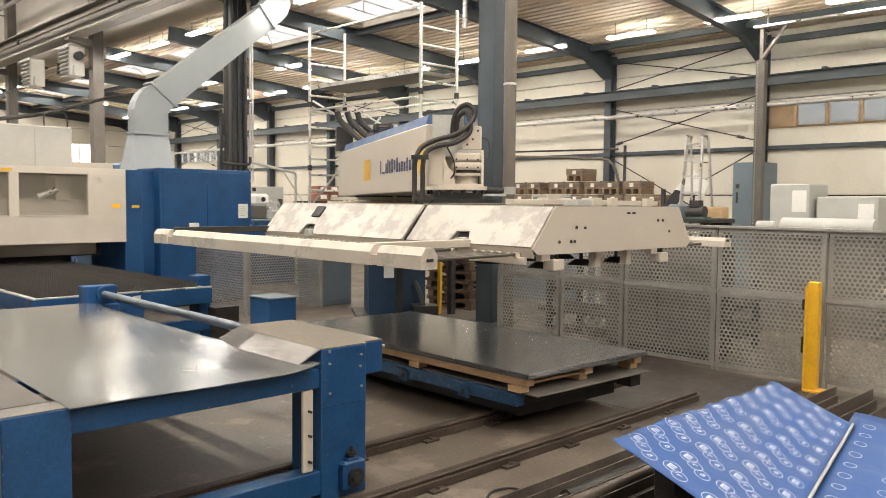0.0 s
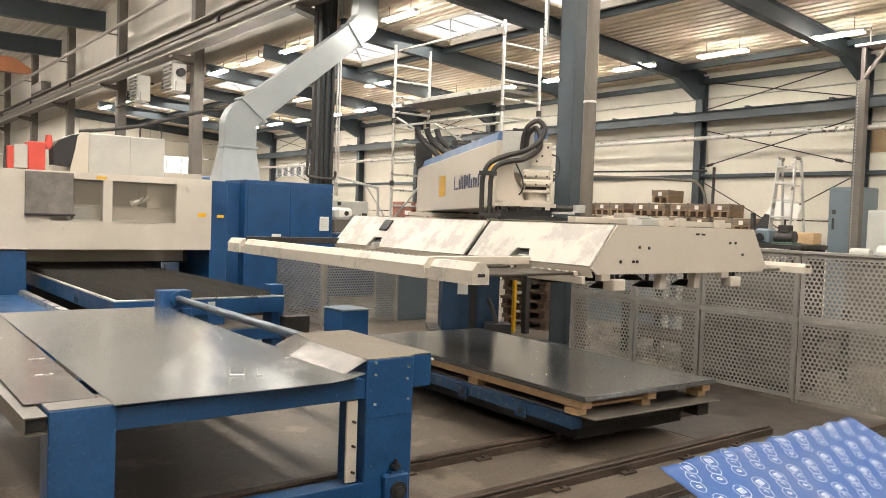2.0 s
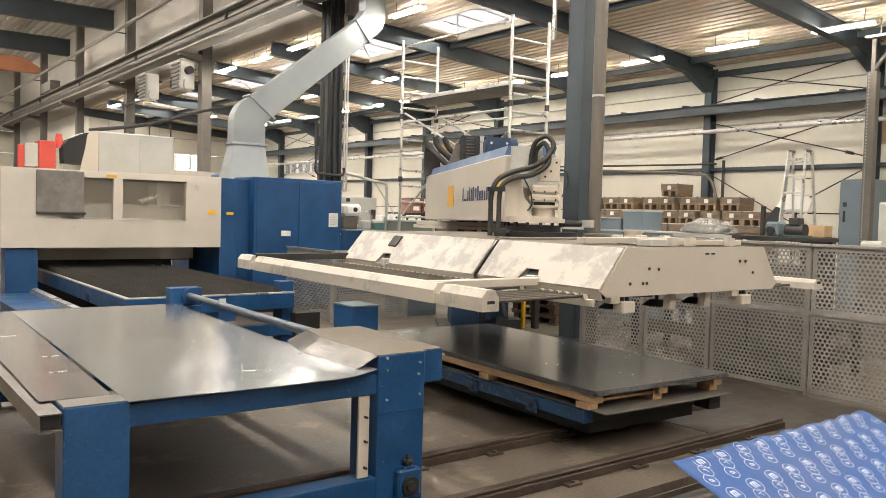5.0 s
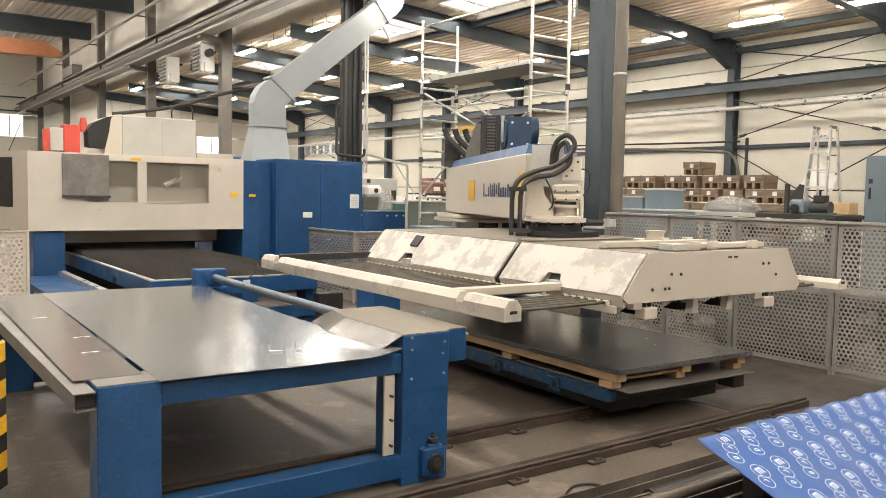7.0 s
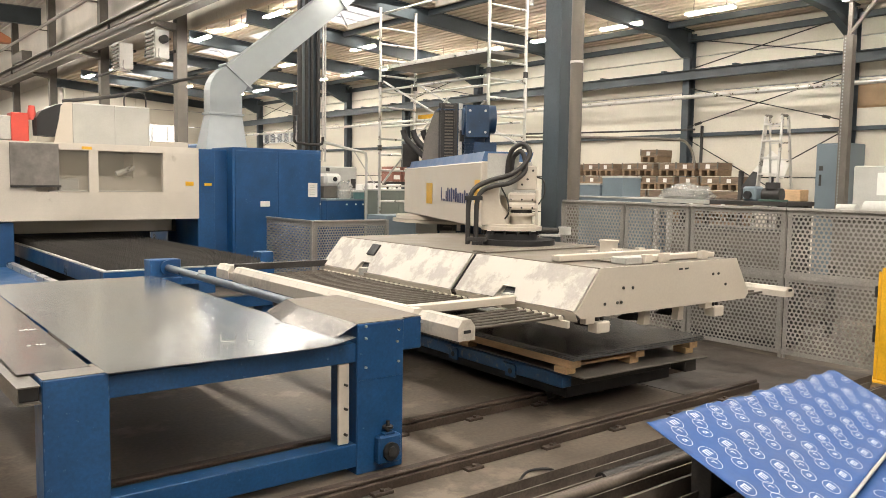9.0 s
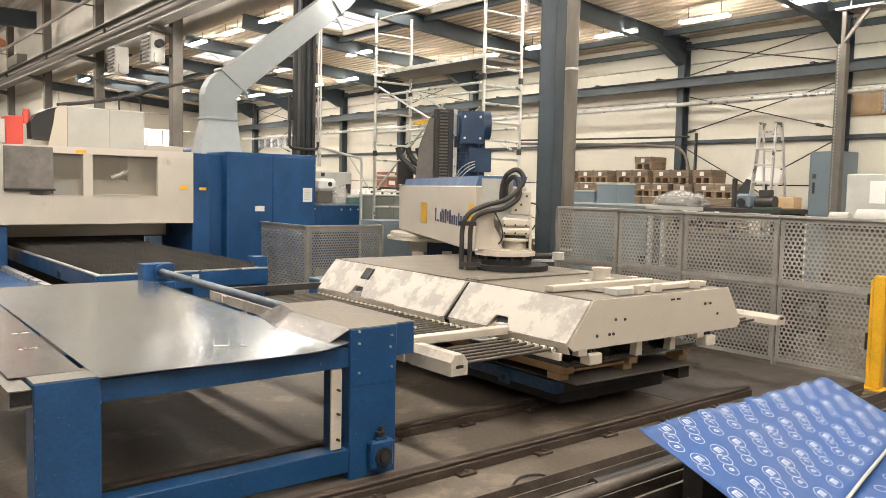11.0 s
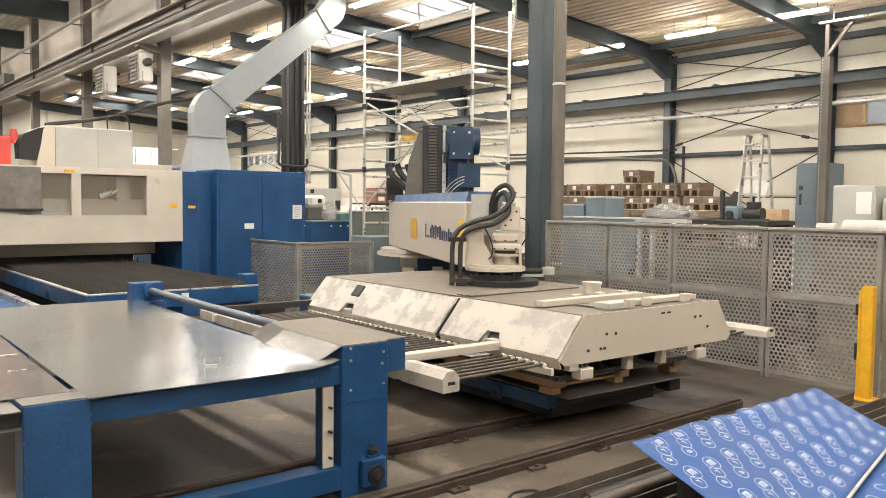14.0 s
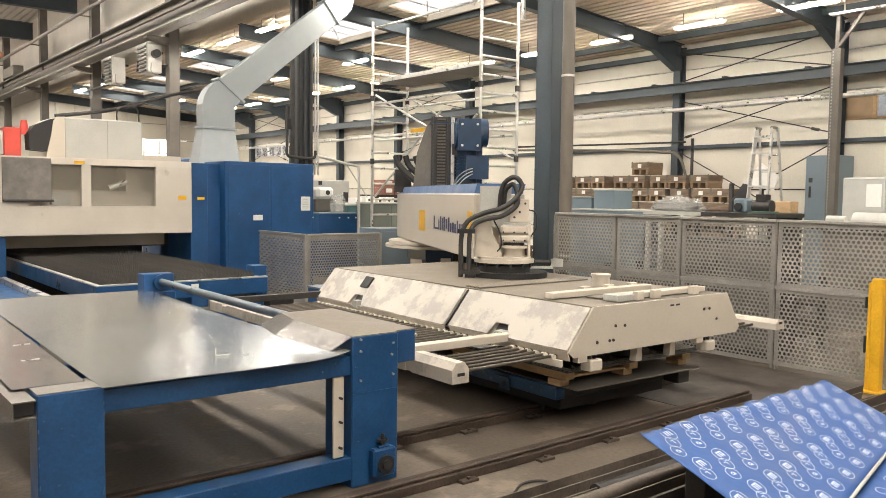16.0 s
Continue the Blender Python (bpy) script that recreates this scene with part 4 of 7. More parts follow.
def table():
    o = thing("loading_table", (1.8, 5.6, 0), "blue steel loading table with galvanised sheets lying on top", "table")
    part("leg", Shape().box(0.81, 3.86, 0, 1.10, 4.02, 0.795, 0.006), BLUE, o, "scratched blue box-section leg")
    part("leg", Shape().box(0.81, 7.40, 0, 1.10, 7.58, 0.78, 0.006), BLUE, o)
    part("leg", Shape().box(2.5, 7.40, 0, 2.78, 7.58, 0.78, 0.006), BLUE, o)
    part("leg_cap", Shape().box(0.812, 3.862, 0.7955, 1.098, 4.018, 0.7985, 0.001), COLDUST, o, "bare grey steel leg top")
    part("front_beam", Shape().box(1.10, 3.88, 0.665, 2.50, 3.98, 0.775), BLUE, o)
    part("rear_beam", Shape().box(1.10, 7.46, 0.66, 2.50, 7.56, 0.775), BLUE, o)
    part("side_beam", Shape().box(0.86, 4.02, 0.62, 0.98, 7.40, 0.74), BLUE, o)
    part("side_beam", Shape().box(2.55, 4.16, 0.58, 2.67, 7.40, 0.70), BLUE, o)
    part("lower_beam", Shape().box(1.10, 3.87, 0.05, 2.50, 4.0, 0.185), BLUE, o)
    part("lower_beam", Shape().box(1.10, 7.45, 0.05, 2.50, 7.56, 0.185), BLUE, o)
    rng = random.Random(12)
    for x, z in ((0.812, 0.62), (0.812, 0.55), (0.814, 0.47), (0.815, 0.36), (1.092, 0.71), (1.094, 0.66), (1.09, 0.30), (1.088, 0.28), (2.468, 0.84), (2.785, 0.87), (2.782, 0.78)):
        w, h = rng.uniform(0.003, 0.008), rng.uniform(0.008, 0.03)
        part("paint_chip", Shape().plate([(0, 0), (w, 0.2 * h), (w * 0.8, h), (0.1 * w, 0.8 * h)], (x, 3.8595, z), (1, 0, 0), (0, 0, 1), 0.002), BLUE_LIGHT, o)
    post = part("corner_post", Shape().box(2.465, 3.86, 0.0, 2.79, 4.16, 0.885, 0.006).box(2.467, 3.856, 0.555, 2.788, 3.859, 0.557, 0.0005), BLUE, o)
    part("corner_box", Shape().box(2.79, 3.90, 0.69, 2.95, 4.95, 0.885, 0.006), BLUE, o)
    for x, z in ((2.52, 0.87), (2.52, 0.80), (2.52, 0.63), (2.75, 0.83), (2.75, 0.64), (2.92, 0.86), (2.74, 0.76)):
        part("bolt", Shape().cyl((x, 3.862, z), (x, 3.85, z), 0.008, 8), ALU, o)
    part("strip", Shape().box(2.36, 3.89, 0.19, 2.43, 3.91, 0.66), CREAM, o, "cream guide strip with bolts")
    for z in (0.25, 0.40, 0.54):
        part("strip_bolt", Shape().cyl((2.40, 3.89, z), (2.40, 3.865, z), 0.008, 8), DARK, o)
    brg = part("bearing", Shape().box(2.58, 3.80, 0.05, 2.74, 3.86, 0.22, 0.012).box(2.62, 3.81, 0.22, 2.70, 3.85, 0.235), BLUE, o, "blue flanged wheel bearing")
    part("bearing_ring", Shape().cyl((2.66, 3.80, 0.125), (2.66, 3.785, 0.125), 0.055, 20), BLACK, brg)
    part("bearing_cap", Shape().cyl((2.66, 3.786, 0.125), (2.66, 3.775, 0.125), 0.03, 16), DARK, brg)
    part("adjuster", Shape().cyl((2.66, 3.83, 0.23), (2.66, 3.83, 0.30), 0.012, 8).cyl((2.66, 3.83, 0.255), (2.66, 3.83, 0.27), 0.035, 6), DARK, o)
    part("bearing", Shape().box(0.9, 3.80, 0.02, 1.05, 3.86, 0.15, 0.012), BLUE, o)
    # hood over the drive and its sloping flank
    part("hood_top", Shape().plate([(2.465, 3.865), (2.80, 3.865), (2.80, 3.90), (2.95, 3.90), (2.98, 4.93), (2.58, 4.94), (2.50, 4.60)], (0, 0, 0.887), (1, 0, 0), (0, 1, 0), 0.004), TOPSHEET, o, "dusty brown sheet hood over the drive")
    edge = [(2.465, 3.87, 0.890), (2.50, 4.60, 0.890), (2.58, 4.94, 0.890), (2.47, 5.03, 0.806), (2.36, 4.6, 0.808), (2.33, 3.90, 0.812)]
    under = [(x + 0.003, y, z - 0.004) for x, y, z in edge]
    part("hood_flank", Shape().add(edge + under, [(0, 1, 4, 5), (1, 2, 3, 4), (11, 10, 7, 6), (10, 9, 8, 7), (5, 4, 10, 11), (4, 3, 9, 10), (0, 5, 11, 6), (2, 8, 9, 3)]), BROWNSHEET, o)
    part("roller_tube", Shape().cyl((2.66, 4.95, 0.85), (2.66, 7.46, 0.87), 0.033, 18), SHAFT, o, "grey steel roller shaft")
    blk = part("roller_block", Shape().box(2.50, 7.46, 0.76, 2.79, 7.62, 0.945, 0.006), BLUE, o)
    part("block_flange", Shape().cyl((2.66, 7.46, 0.87), (2.66, 7.43, 0.87), 0.07, 16), BLUE, blk)
    # edge channel on the open side
    part("edge_channel", Shape().plate([(0.705, 0.70), (0.80, 0.70), (0.80, 0.706), (0.711, 0.706), (0.711, 0.776), (0.80, 0.776), (0.80, 0.782), (0.705, 0.782)], (0, 7.55, 0), (1, 0, 0), (0, 0, 1), 3.72), COLDUST, o)
    part("edge_channel_end", Shape().box(0.715, 3.86, 0.708, 0.80, 3.88, 0.774), BLACK, o)
    # sheets
    sh = thing("galvanised_sheet", (1.7, 5.6, 0.8), "large shiny galvanised steel sheet with a curled edge on the table", "sheet")
    nx, ny = 22, 18
    v, f = [], []
    for j in range(ny + 1):
        for i in range(nx + 1):
            a, b = i / nx, j / ny
            x0 = 1.08 + 0.10 * b
            x1 = 2.40 + 0.15 * b
            x, y = x0 + (x1 - x0) * a, 3.83 + (7.50 - 3.83) * b
            z = 0.797 + 0.0015 * math.sin(9 * a + 4 * b) + 0.034 * max(0, (a - 0.82) / 0.18) ** 2 * max(0, 1 - b * 2.6)
            v.append((x, y - 0.05 * a * max(0, 1 - b * 4), z))
    f = [(j * (nx + 1) + i, j * (nx + 1) + i + 1, (j + 1) * (nx + 1) + i + 1, (j + 1) * (nx + 1) + i) for j in range(ny) for i in range(nx)]
    ob = part("sheet", Shape().add(v, f, True), GALV, sh)
    mod = ob.modifiers.new("thickness", "SOLIDIFY")
    mod.thickness, mod.offset = 0.003, 0.0
    ob.modifiers.new("crisp_edges", "EDGE_SPLIT")
    for y0, y1, z in ((3.93, 7.2, 0.795),):
        b = thing("narrow_sheet", (0.9, 5.5, 0.79), "narrow dull grey galvanised sheet strip on the table", "sheet")
        part("sheet", Shape().plate([(0.745, 4.05), (1.06, 4.035), (1.18, 7.5), (0.80, 7.5)], (0, 0, 0.792), (1, 0, 0), (0, 1, 0), 0.004), BROWNSHEET, b)
        for x, y in ((0.92, 4.7), (0.98, 5.2), (0.9, 6.1)):
            part("tab_mark", Shape().box(x, y, 0.7965, x + 0.09, y + 0.010, 0.799, 0.0005), ALU, b)
    c = thing("bent_tabs", (1.84, 4.18, 0.8), "thin bent metal tabs standing up from the sheet", "metal tabs")
    part("tab", Shape().tube([(1.80, 4.22, 0.842), (1.803, 4.22, 0.806), (1.84, 4.205, 0.804), (1.872, 4.195, 0.806), (1.878, 4.195, 0.842)], 0.003, 6), ALU, c)
    part("tab", Shape().tube([(1.935, 4.17, 0.845), (1.935, 4.16, 0.806), (1.955, 4.13, 0.803)], 0.003, 6), ALU, c)
    for x, y, z, w in ((2.30, 4.55, 0.8025, 0.04), (2.31, 4.42, 0.8035, 0.04)):
        part("tab_mark", Shape().box(x, y, z, x + w, y + 0.01, z + 0.0035, 0.0005), ALU, c)


table()


def floor_rails():
    for y in (3.57, 4.33):
        o = thing("floor_rail", (2.6, y, 0), "rusty brown steel floor rail with clamping plates", "rail", "floor rails", "structure")
        part("rail", Shape().box(-2.5, y, 0, 6.3, y + 0.10, 0.055, 0.004).box(-2.5, y + 0.02, 0.055, 6.3, y + 0.085, 0.08, 0.008), RAILM, o)
        for i in range(12):
            x = -1.6 + i * 0.66
            part("clamp_plate", Shape().box(x, y - 0.055, 0, x + 0.13, y, 0.018, 0.003).cyl((x + 0.065, y - 0.03, 0.018), (x + 0.065, y - 0.03, 0.032), 0.014, 6), RAILM, o)


floor_rails()


def hazard_post():
    o = thing("hazard_post", (0.55, 5.0, 0), "yellow and black striped warning post", "post")
    for i in range(8):
        part("stripe", Shape().plate([(0, 0), (0.08, 0.05), (0.08, 0.15), (0, 0.1)], (0.505, 5.04, 0.0 + i * 0.1), (1, 0, 0), (0, 0, 1), 0.08), YELLOW if i % 2 else BLACK, o)


hazard_post()

# ---- sheet stack on its lifting cart ----


def stack():
    T = -2.5
    o = thing("sheet_stack", (5.03, 3.80, 0.30), "stack of dark grey steel sheets on a pale wooden pallet", "sheet stack", turn=T)
    M = pose(5.03, 3.80, 0, 0, 0, T) @ pose(-5.03, -3.80, 0)

    def turned(s):
        s.v = [tuple(M @ Vector(p)) for p in s.v]
        return s
    L = 3.82 + 3.15
    for i in range(6):
        j = (i * 37 % 5) * 0.002
        part("steel_sheet", turned(Shape().box(4.28 + j, 3.82 - j, 0.440 + i * 0.007, 5.78 + j, L - j, 0.4455 + i * 0.007, 0.001)), SHEET, o)
    for x in (4.30, 5.0, 5.66):
        part("pallet_board", turned(Shape().box(x, 3.86, 0.378, x + 0.10, L - 0.04, 0.438)), WOOD, o)
    for i in range(6):
        y = 3.9 + i * 0.58
        part("pallet_crossboard", turned(Shape().box(4.405, y, 0.378, 4.995, y + 0.1, 0.40)), WOOD, o)
        for x in (4.29, 4.98, 5.66):
            if i % 2 == 0:
                part("pallet_block", turned(Shape().box(x, y, 0.326, x + 0.1, y + 0.13, 0.377)), WOOD, o)
    part("base_sheet", turned(Shape().box(4.33, 3.76, 0.315, 5.75, L, 0.325, 0.002)), COLDUST, o, "dark sheet under the pallet")
    c = thing("lifting_cart", (5.03, 3.80, 0), "blue low rail cart under the sheet stack", "cart", turn=T)
    part("side_frame", turned(Shape().box(4.30, 3.95, 0.215, 4.40, L + 0.1, 0.312)), CARTBLUE, c, "chipped blue side frame")
    part("side_frame", turned(Shape().box(5.62, 3.95, 0.215, 5.72, L + 0.1, 0.312)), DARK, c)
    part("end_frame", turned(Shape().box(4.40, 4.0, 0.2, 5.62, 4.1, 0.312)), DARK, c)
    part("end_frame", turned(Shape().box(4.40, L - 0.1, 0.2, 5.62, L, 0.312)), DARK, c)
    part("under_body", turned(Shape().box(4.45, 4.05, 0.10, 5.65, L - 0.1, 0.2)), BLACK, c)
    for y in (4.45, 5.2, 5.9):
        bk = part("bracket", turned(Shape().plate([(0, 0), (0.12, 0), (0.12, 0.085), (0.09, 0.105), (0, 0.105)], (4.298, y + 0.12, 0.19), (0, -1, 0), (0, 0, 1), 0.014)), CARTBLUE, c)
        part("bracket_hole", turned(Shape().cyl((4.284, y + 0.06, 0.235), (4.281, y + 0.06, 0.235), 0.022, 14)), BLACK, bk)
        part("bracket_lip", turned(Shape().box(4.25, y, 0.293, 4.284, y + 0.12, 0.301)), CARTBLUE, bk)
    for x in (4.5, 5.5):
        for y in (4.33, 6.4):
            part("wheel", turned(Shape().cyl((x, y, 0.09), (x + 0.06, y, 0.09), 0.07, 18)), DARK, c)
    part("end_block", turned(Shape().box(5.60, 3.85, 0.19, 5.74, 4.0, 0.30)), DARK, c)


stack()

# ---- fence ----


def fence():
    o = thing("safety_fence", (7.63, 5.2, 0), "grey perforated steel safety fence with flat rails", "fence")
    edges = [7.12, 6.13, 5.23, 4.12, 3.02, 1.9, 0.8]
    H = 1.50
    for a, b in zip(edges[1:], edges[:-1]):
        w = b - a - 0.03
        for z0, z1 in ((0.05, 0.82), (0.84, H - 0.02)):
            me = mesh_of("perforated_panel", perforated(w, z1 - z0, 0.046, 0.0158, 0.012), PERF)
            ob = new("perforated_panel", me)
            ob.parent = o
            ob.matrix_basis = pose(0, a + 0.015 - 5.2, z0, 0, 0, 90)
            md = ob.modifiers.new("thickness", "SOLIDIFY")
            md.thickness = 0.003
        part("top_rail", Shape().box(7.61, a, H - 0.02, 7.66, b - 0.004, H + 0.01), PERF, o)
        part("mid_rail", Shape().box(7.62, a, 0.81, 7.626, b - 0.004, 0.85, 0.001), PERF, o)
    for y in edges:
        for d in (-0.025, 0.025):
            part("post", Shape().box(7.64, y + d - 0.012, 0, 7.67, y + d + 0.012, H - 0.02), PERF, o)
    f = thing("low_fence", (6.05, 10.75, 0), "low grey perforated steel guard round the cabinet", "fence")
    for w, m in ((2.3, pose(0.0, 0.02, 0.03, 0, 0, 90)), (1.35, pose(0.02, 0, 0.03))):
        ob = new("perforated_panel", mesh_of("perforated_panel", perforated(w, 1.04, 0.045, 0.0145, 0.03), PERF))
        ob.parent, ob.matrix_basis = f, m
        md = ob.modifiers.new("thickness", "SOLIDIFY")
        md.thickness = 0.003
    part("corner_post", Shape().box(6.03, 10.73, 0, 6.07, 10.77, 1.09), PERF, f)
    part("post", Shape().box(6.03, 13.05, 0, 6.07, 13.09, 1.09), PERF, f)
    part("post", Shape().box(7.40, 10.73, 0, 7.44, 10.77, 1.09), PERF, f)
    part("top_rail", Shape().box(6.03, 10.77, 1.07, 6.07, 13.05, 1.10), PERF, f)
    part("top_rail", Shape().box(6.07, 10.73, 1.07, 7.40, 10.77, 1.10), PERF, f)
    y = thing("light_barrier_post", (7.45, 3.05, 0), "yellow light-barrier post bolted to the floor", "post")
    part("column", Shape().box(7.40, 3.0, 0.02, 7.48, 3.10, 1.02, 0.008), YELLOW, y)
    part("side_channel", Shape().box(7.41, 3.10, 0.02, 7.47, 3.13, 0.98), YELLOW, y)
    part("sensor", Shape().box(7.40, 3.132, 0.35, 7.46, 3.15, 0.5), BLACK, y)
    part("sensor", Shape().box(7.40, 3.132, 0.75, 7.46, 3.15, 0.85), BLACK, y)
    part("foot", Shape().box(7.35, 2.95, 0, 7.53, 3.18, 0.02), YELLOW, y)


fence()

# ---- sheet lifter: mast, arm and suction frame ----
WR = Vector((5.25, 5.55, 0))
MA = Vector((7.8, 9.4, 0))
U = (MA - WR).normalized()
NL = Vector((-U.y, U.x, 0))


def mast():
    o = thing("lifter_mast", tuple(MA), "dark blue lifting mast with motor and toothed rack", "mast")

    def P(s, n, z):
        return MA + U * s + NL * n + Vector((0, 0, z))

    def blk(s0, s1, n0, n1, z0, z1):
        return Shape().plate([(s0, n0), (s1, n0), (s1, n1), (s0, n1)], MA + Vector((0, 0, z0)), U, NL, z1 - z0)
    part("base_plate", blk(-0.6, 0.6, -0.6, 0.6, 0, 0.05), DARK, o)
    part("column", blk(-0.3, 0.35, -0.35, 0.35, 0.05, 2.75), MASTBLUE, o)
    part("pedestal", blk(-0.35, 0.4, -0.42, 0.42, 0.05, 0.95), MASTBLUE, o)
    part("cable_duct", blk(-0.39, -0.352, -0.08, 0.02, 0.05, 0.95), BLACK, o)
    part("cable_bundle", Shape().tube([P(-0.42, -0.25, 0.55), P(-0.55, -0.3, 0.4), P(-0.62, -0.36, 0.2), P(-0.7, -0.45, 0.03)], 0.035), BLACK, o)
    part("foot_shoe", blk(-0.75, -0.4, -0.55, -0.2, 0.052, 0.22), BLACK, o)
    part("notice", blk(-0.356, -0.352, 0.05, 0.2, 0.6, 0.78), WHITE, o)
    part("rack_channel", blk(-0.36, -0.30, 0.10, 0.36, 1.0, 2.85), DARK, o)
    for i in range(40):
        part("rack_tooth", blk(-0.39, -0.36, 0.15, 0.27, 1.05 + i * 0.045, 1.07 + i * 0.045), PIPE, o)
    part("guide_rail", blk(-0.40, -0.35, 0.02, 0.07, 1.0, 2.85), ALU, o)
    part("gear_box", blk(-0.75, -0.32, -0.32, -0.0, 2.35, 2.80), MASTBLUE, o)
    part("motor", Shape().cyl(P(-0.5, -0.30, 2.62), P(-0.5, -0.44, 2.62), 0.2, 20), MASTBLUE, o)
    part("drive_plate", blk(-0.34, -0.30, -0.40, 0.10, 1.75, 2.84), MASTBLUE, o)
    part("fan_cover", Shape().cyl(P(-0.5, -0.15, 1.80), P(-0.5, -0.15, 1.90), 0.19, 20), DARK, o)
    part("motor_lower", Shape().cyl(P(-0.5, -0.15, 1.9), P(-0.5, -0.15, 2.35), 0.15, 20), MASTBLUE, o)
    part("terminal_box", blk(-0.72, -0.45, -0.44, -0.12, 1.95, 2.28), MASTBLUE, o)
    for n in (-0.05, -0.27):
        for z in (2.42, 2.72):
            part("bolt", Shape().cyl(P(-0.75, n, z), P(-0.765, n, z), 0.018, 8), ALU, o)
    part("gear_flange", Shape().cyl(P(-0.5, -0.01, 2.58), P(-0.5, 0.03, 2.58), 0.19, 22), MASTBLUE, o)
    part("gear_cover", Shape().cyl(P(-0.5, -0.32, 2.58), P(-0.5, -0.36, 2.58), 0.215, 22), MASTBLUE, o)
    for i in range(7):
        part("cooling_rib", Shape().cyl(P(-0.5, -0.15, 1.97 + i * 0.05), P(-0.5, -0.15, 1.985 + i * 0.05), 0.168, 18), MASTBLUE, o)
    part("rack_cheek", blk(-0.40, -0.36, 0.29, 0.33, 1.0, 2.85), DARK, o)
    part("rack_cheek", blk(-0.40, -0.36, 0.09, 0.13, 1.0, 2.85), DARK, o)
    part("hose_guide", Shape().plate([(0, 0), (0.26, 0), (0.20, 0.55), (0.06, 0.95), (0, 0.95)], P(-0.33, 0.36, 1.78), NL, Vector((0, 0, 1)), 0.03), COLDUST, o)
    for i in range(3):
        part("motor_cable", Shape().tube([P(-0.62, -0.30, 2.12 - i * 0.03), P(-0.80, -0.10, 2.06 - i * 0.05), P(-0.70, 0.02, 1.95 - i * 0.06), P(-0.45, 0.05, 1.80)], 0.008), MACHGREY, o)
    part("limit_switch", blk(-0.46, -0.36, -0.02, 0.06, 2.30, 2.46), DARK, o)
    part("top_plate", blk(-0.40, 0.38, -0.40, 0.38, 2.752, 2.77), MASTBLUE, o)


mast()


def lifter():
    T = -1.5
    o = thing("sheet_lifter", (5.03, 5.3, 0.5), "cream sheet lifter with swing arm, wrist and suction frame", "lifter", turn=0)
    M = pose(5.03, 3.6, 0, 0, 0, T) @ pose(-5.03, -3.6, 0)

    def P(s, n, z):
        return WR + U * s + NL * n + Vector((0, 0, z))

    def tp(name, s, material, parent=o, label=""):
        s.v = [tuple(M @ Vector(p)) for p in s.v]
        return part(name, s, material, parent, label)

    # arm: box girder, wider towards the mast
    near, far = 0.30, 5.40
    wn, wf = 0.25, 0.80
    z0, z1, z2 = 1.06, 1.73, 1.83
    girder = Shape()
    c = [P(near, wn, 0), P(near, -wn, 0), P(far, -wf, 0), P(far, wf, 0)]
    zl = [1.08, 1.08, 1.04, 1.04]
    girder.add([p + Vector((0, 0, z)) for p, z in zip(c, zl)] + [p + Vector((0, 0, z1)) for p in c], [(0, 1, 2, 3), (7, 6, 5, 4), (0, 4, 5, 1), (1, 5, 6, 2), (2, 6, 7, 3), (3, 7, 4, 0)])
    arm = part("arm", girder, CREAM, o, "cream box-section swing arm")
    arm.modifiers.new("edge", "BEVEL").width = 0.012
    cap = Shape()
    c2 = [P(near + 0.12, wn * 0.95, 0), P(near + 0.12, -wn, 0), P(far - 0.1, -wf, 0), P(far - 0.1, wf * 0.97, 0)]
    cap.add([p + Vector((0, 0, z1)) for p in c2] + [p + Vector((0, 0, z2)) - NL * 0.03 for p in c2], [(0, 1, 2, 3), (7, 6, 5, 4), (0, 4, 5, 1), (1, 5, 6, 2), (2, 6, 7, 3), (3, 7, 4, 0)])
    part("arm_cap", cap, BLUE_LIGHT, o, "light blue painted arm top")
    # markings on the arm's flank
    A, B = P(near, wn, 0), P(far, wf, 0)
    D = (A - B).normalized()
    out = Vector((0, 0, 1)).cross(D) * -1
    if out.dot(NL) < 0:
        out = -out

    def mark(a, b, za, zb, material, name):
        s = Shape().plate([(a, za), (b, za), (b, zb), (a, zb)], B + out * 0.003, D, Vector((0, 0, 1)), 0.002)
        return part(name, s, material, arm)
    Ltot = (A - B).length
    mark(Ltot * 0.40, Ltot * 0.485, 1.24, 1.51, YELLOW, "warning_label")
    mark(Ltot * 0.945, Ltot * 0.985, 1.26, 1.55, YELLOW, "warning_label")
    x = Ltot * 0.60
    for w, h0, h1 in ((0.035, 1.30, 1.46), (0.10, 1.30, 1.325), (0.035, 1.30, 1.42), (0.035, 1.30, 1.46), (0.04, 1.30, 1.44), (0.05, 1.30, 1.46), (0.05, 1.33, 1.44), (0.05, 1.30, 1.46), (0.045, 1.30, 1.40), (0.045, 1.30, 1.41), (0.045, 1.30, 1.40), (0.04, 1.30, 1.44), (0.05, 1.30, 1.41), (0.04, 1.30, 1.41)):
        mark(x, x + w * 1.5, h0, h1, NAVY, "logo_bar")
        x += w * 1.5 + 0.045
    # turntable under the far end
    part("swing_ring", Shape().cyl(P(4.75, 0, 0.98), P(4.75, 0, 1.03), 0.95, 40).cyl(P(4.75, 0, 0.93), P(4.75, 0, 0.97), 1.0, 40), CREAM, o)
    part("swing_hub", Shape().cyl(P(4.75, 0.2, 0.75), P(4.75, 0.2, 0.93), 0.45, 30), MACHGREY, o)
    for n in (0.35, 0.5, 0.2):
        part("cable_chain", Shape().tube([P(4.5, n - 0.05, 1.8), P(4.6, n + 0.1, 1.95), P(4.7, n + 0.3, 2.15), P(4.7, n + 0.36, 2.3)], 0.045), HOSE, o)
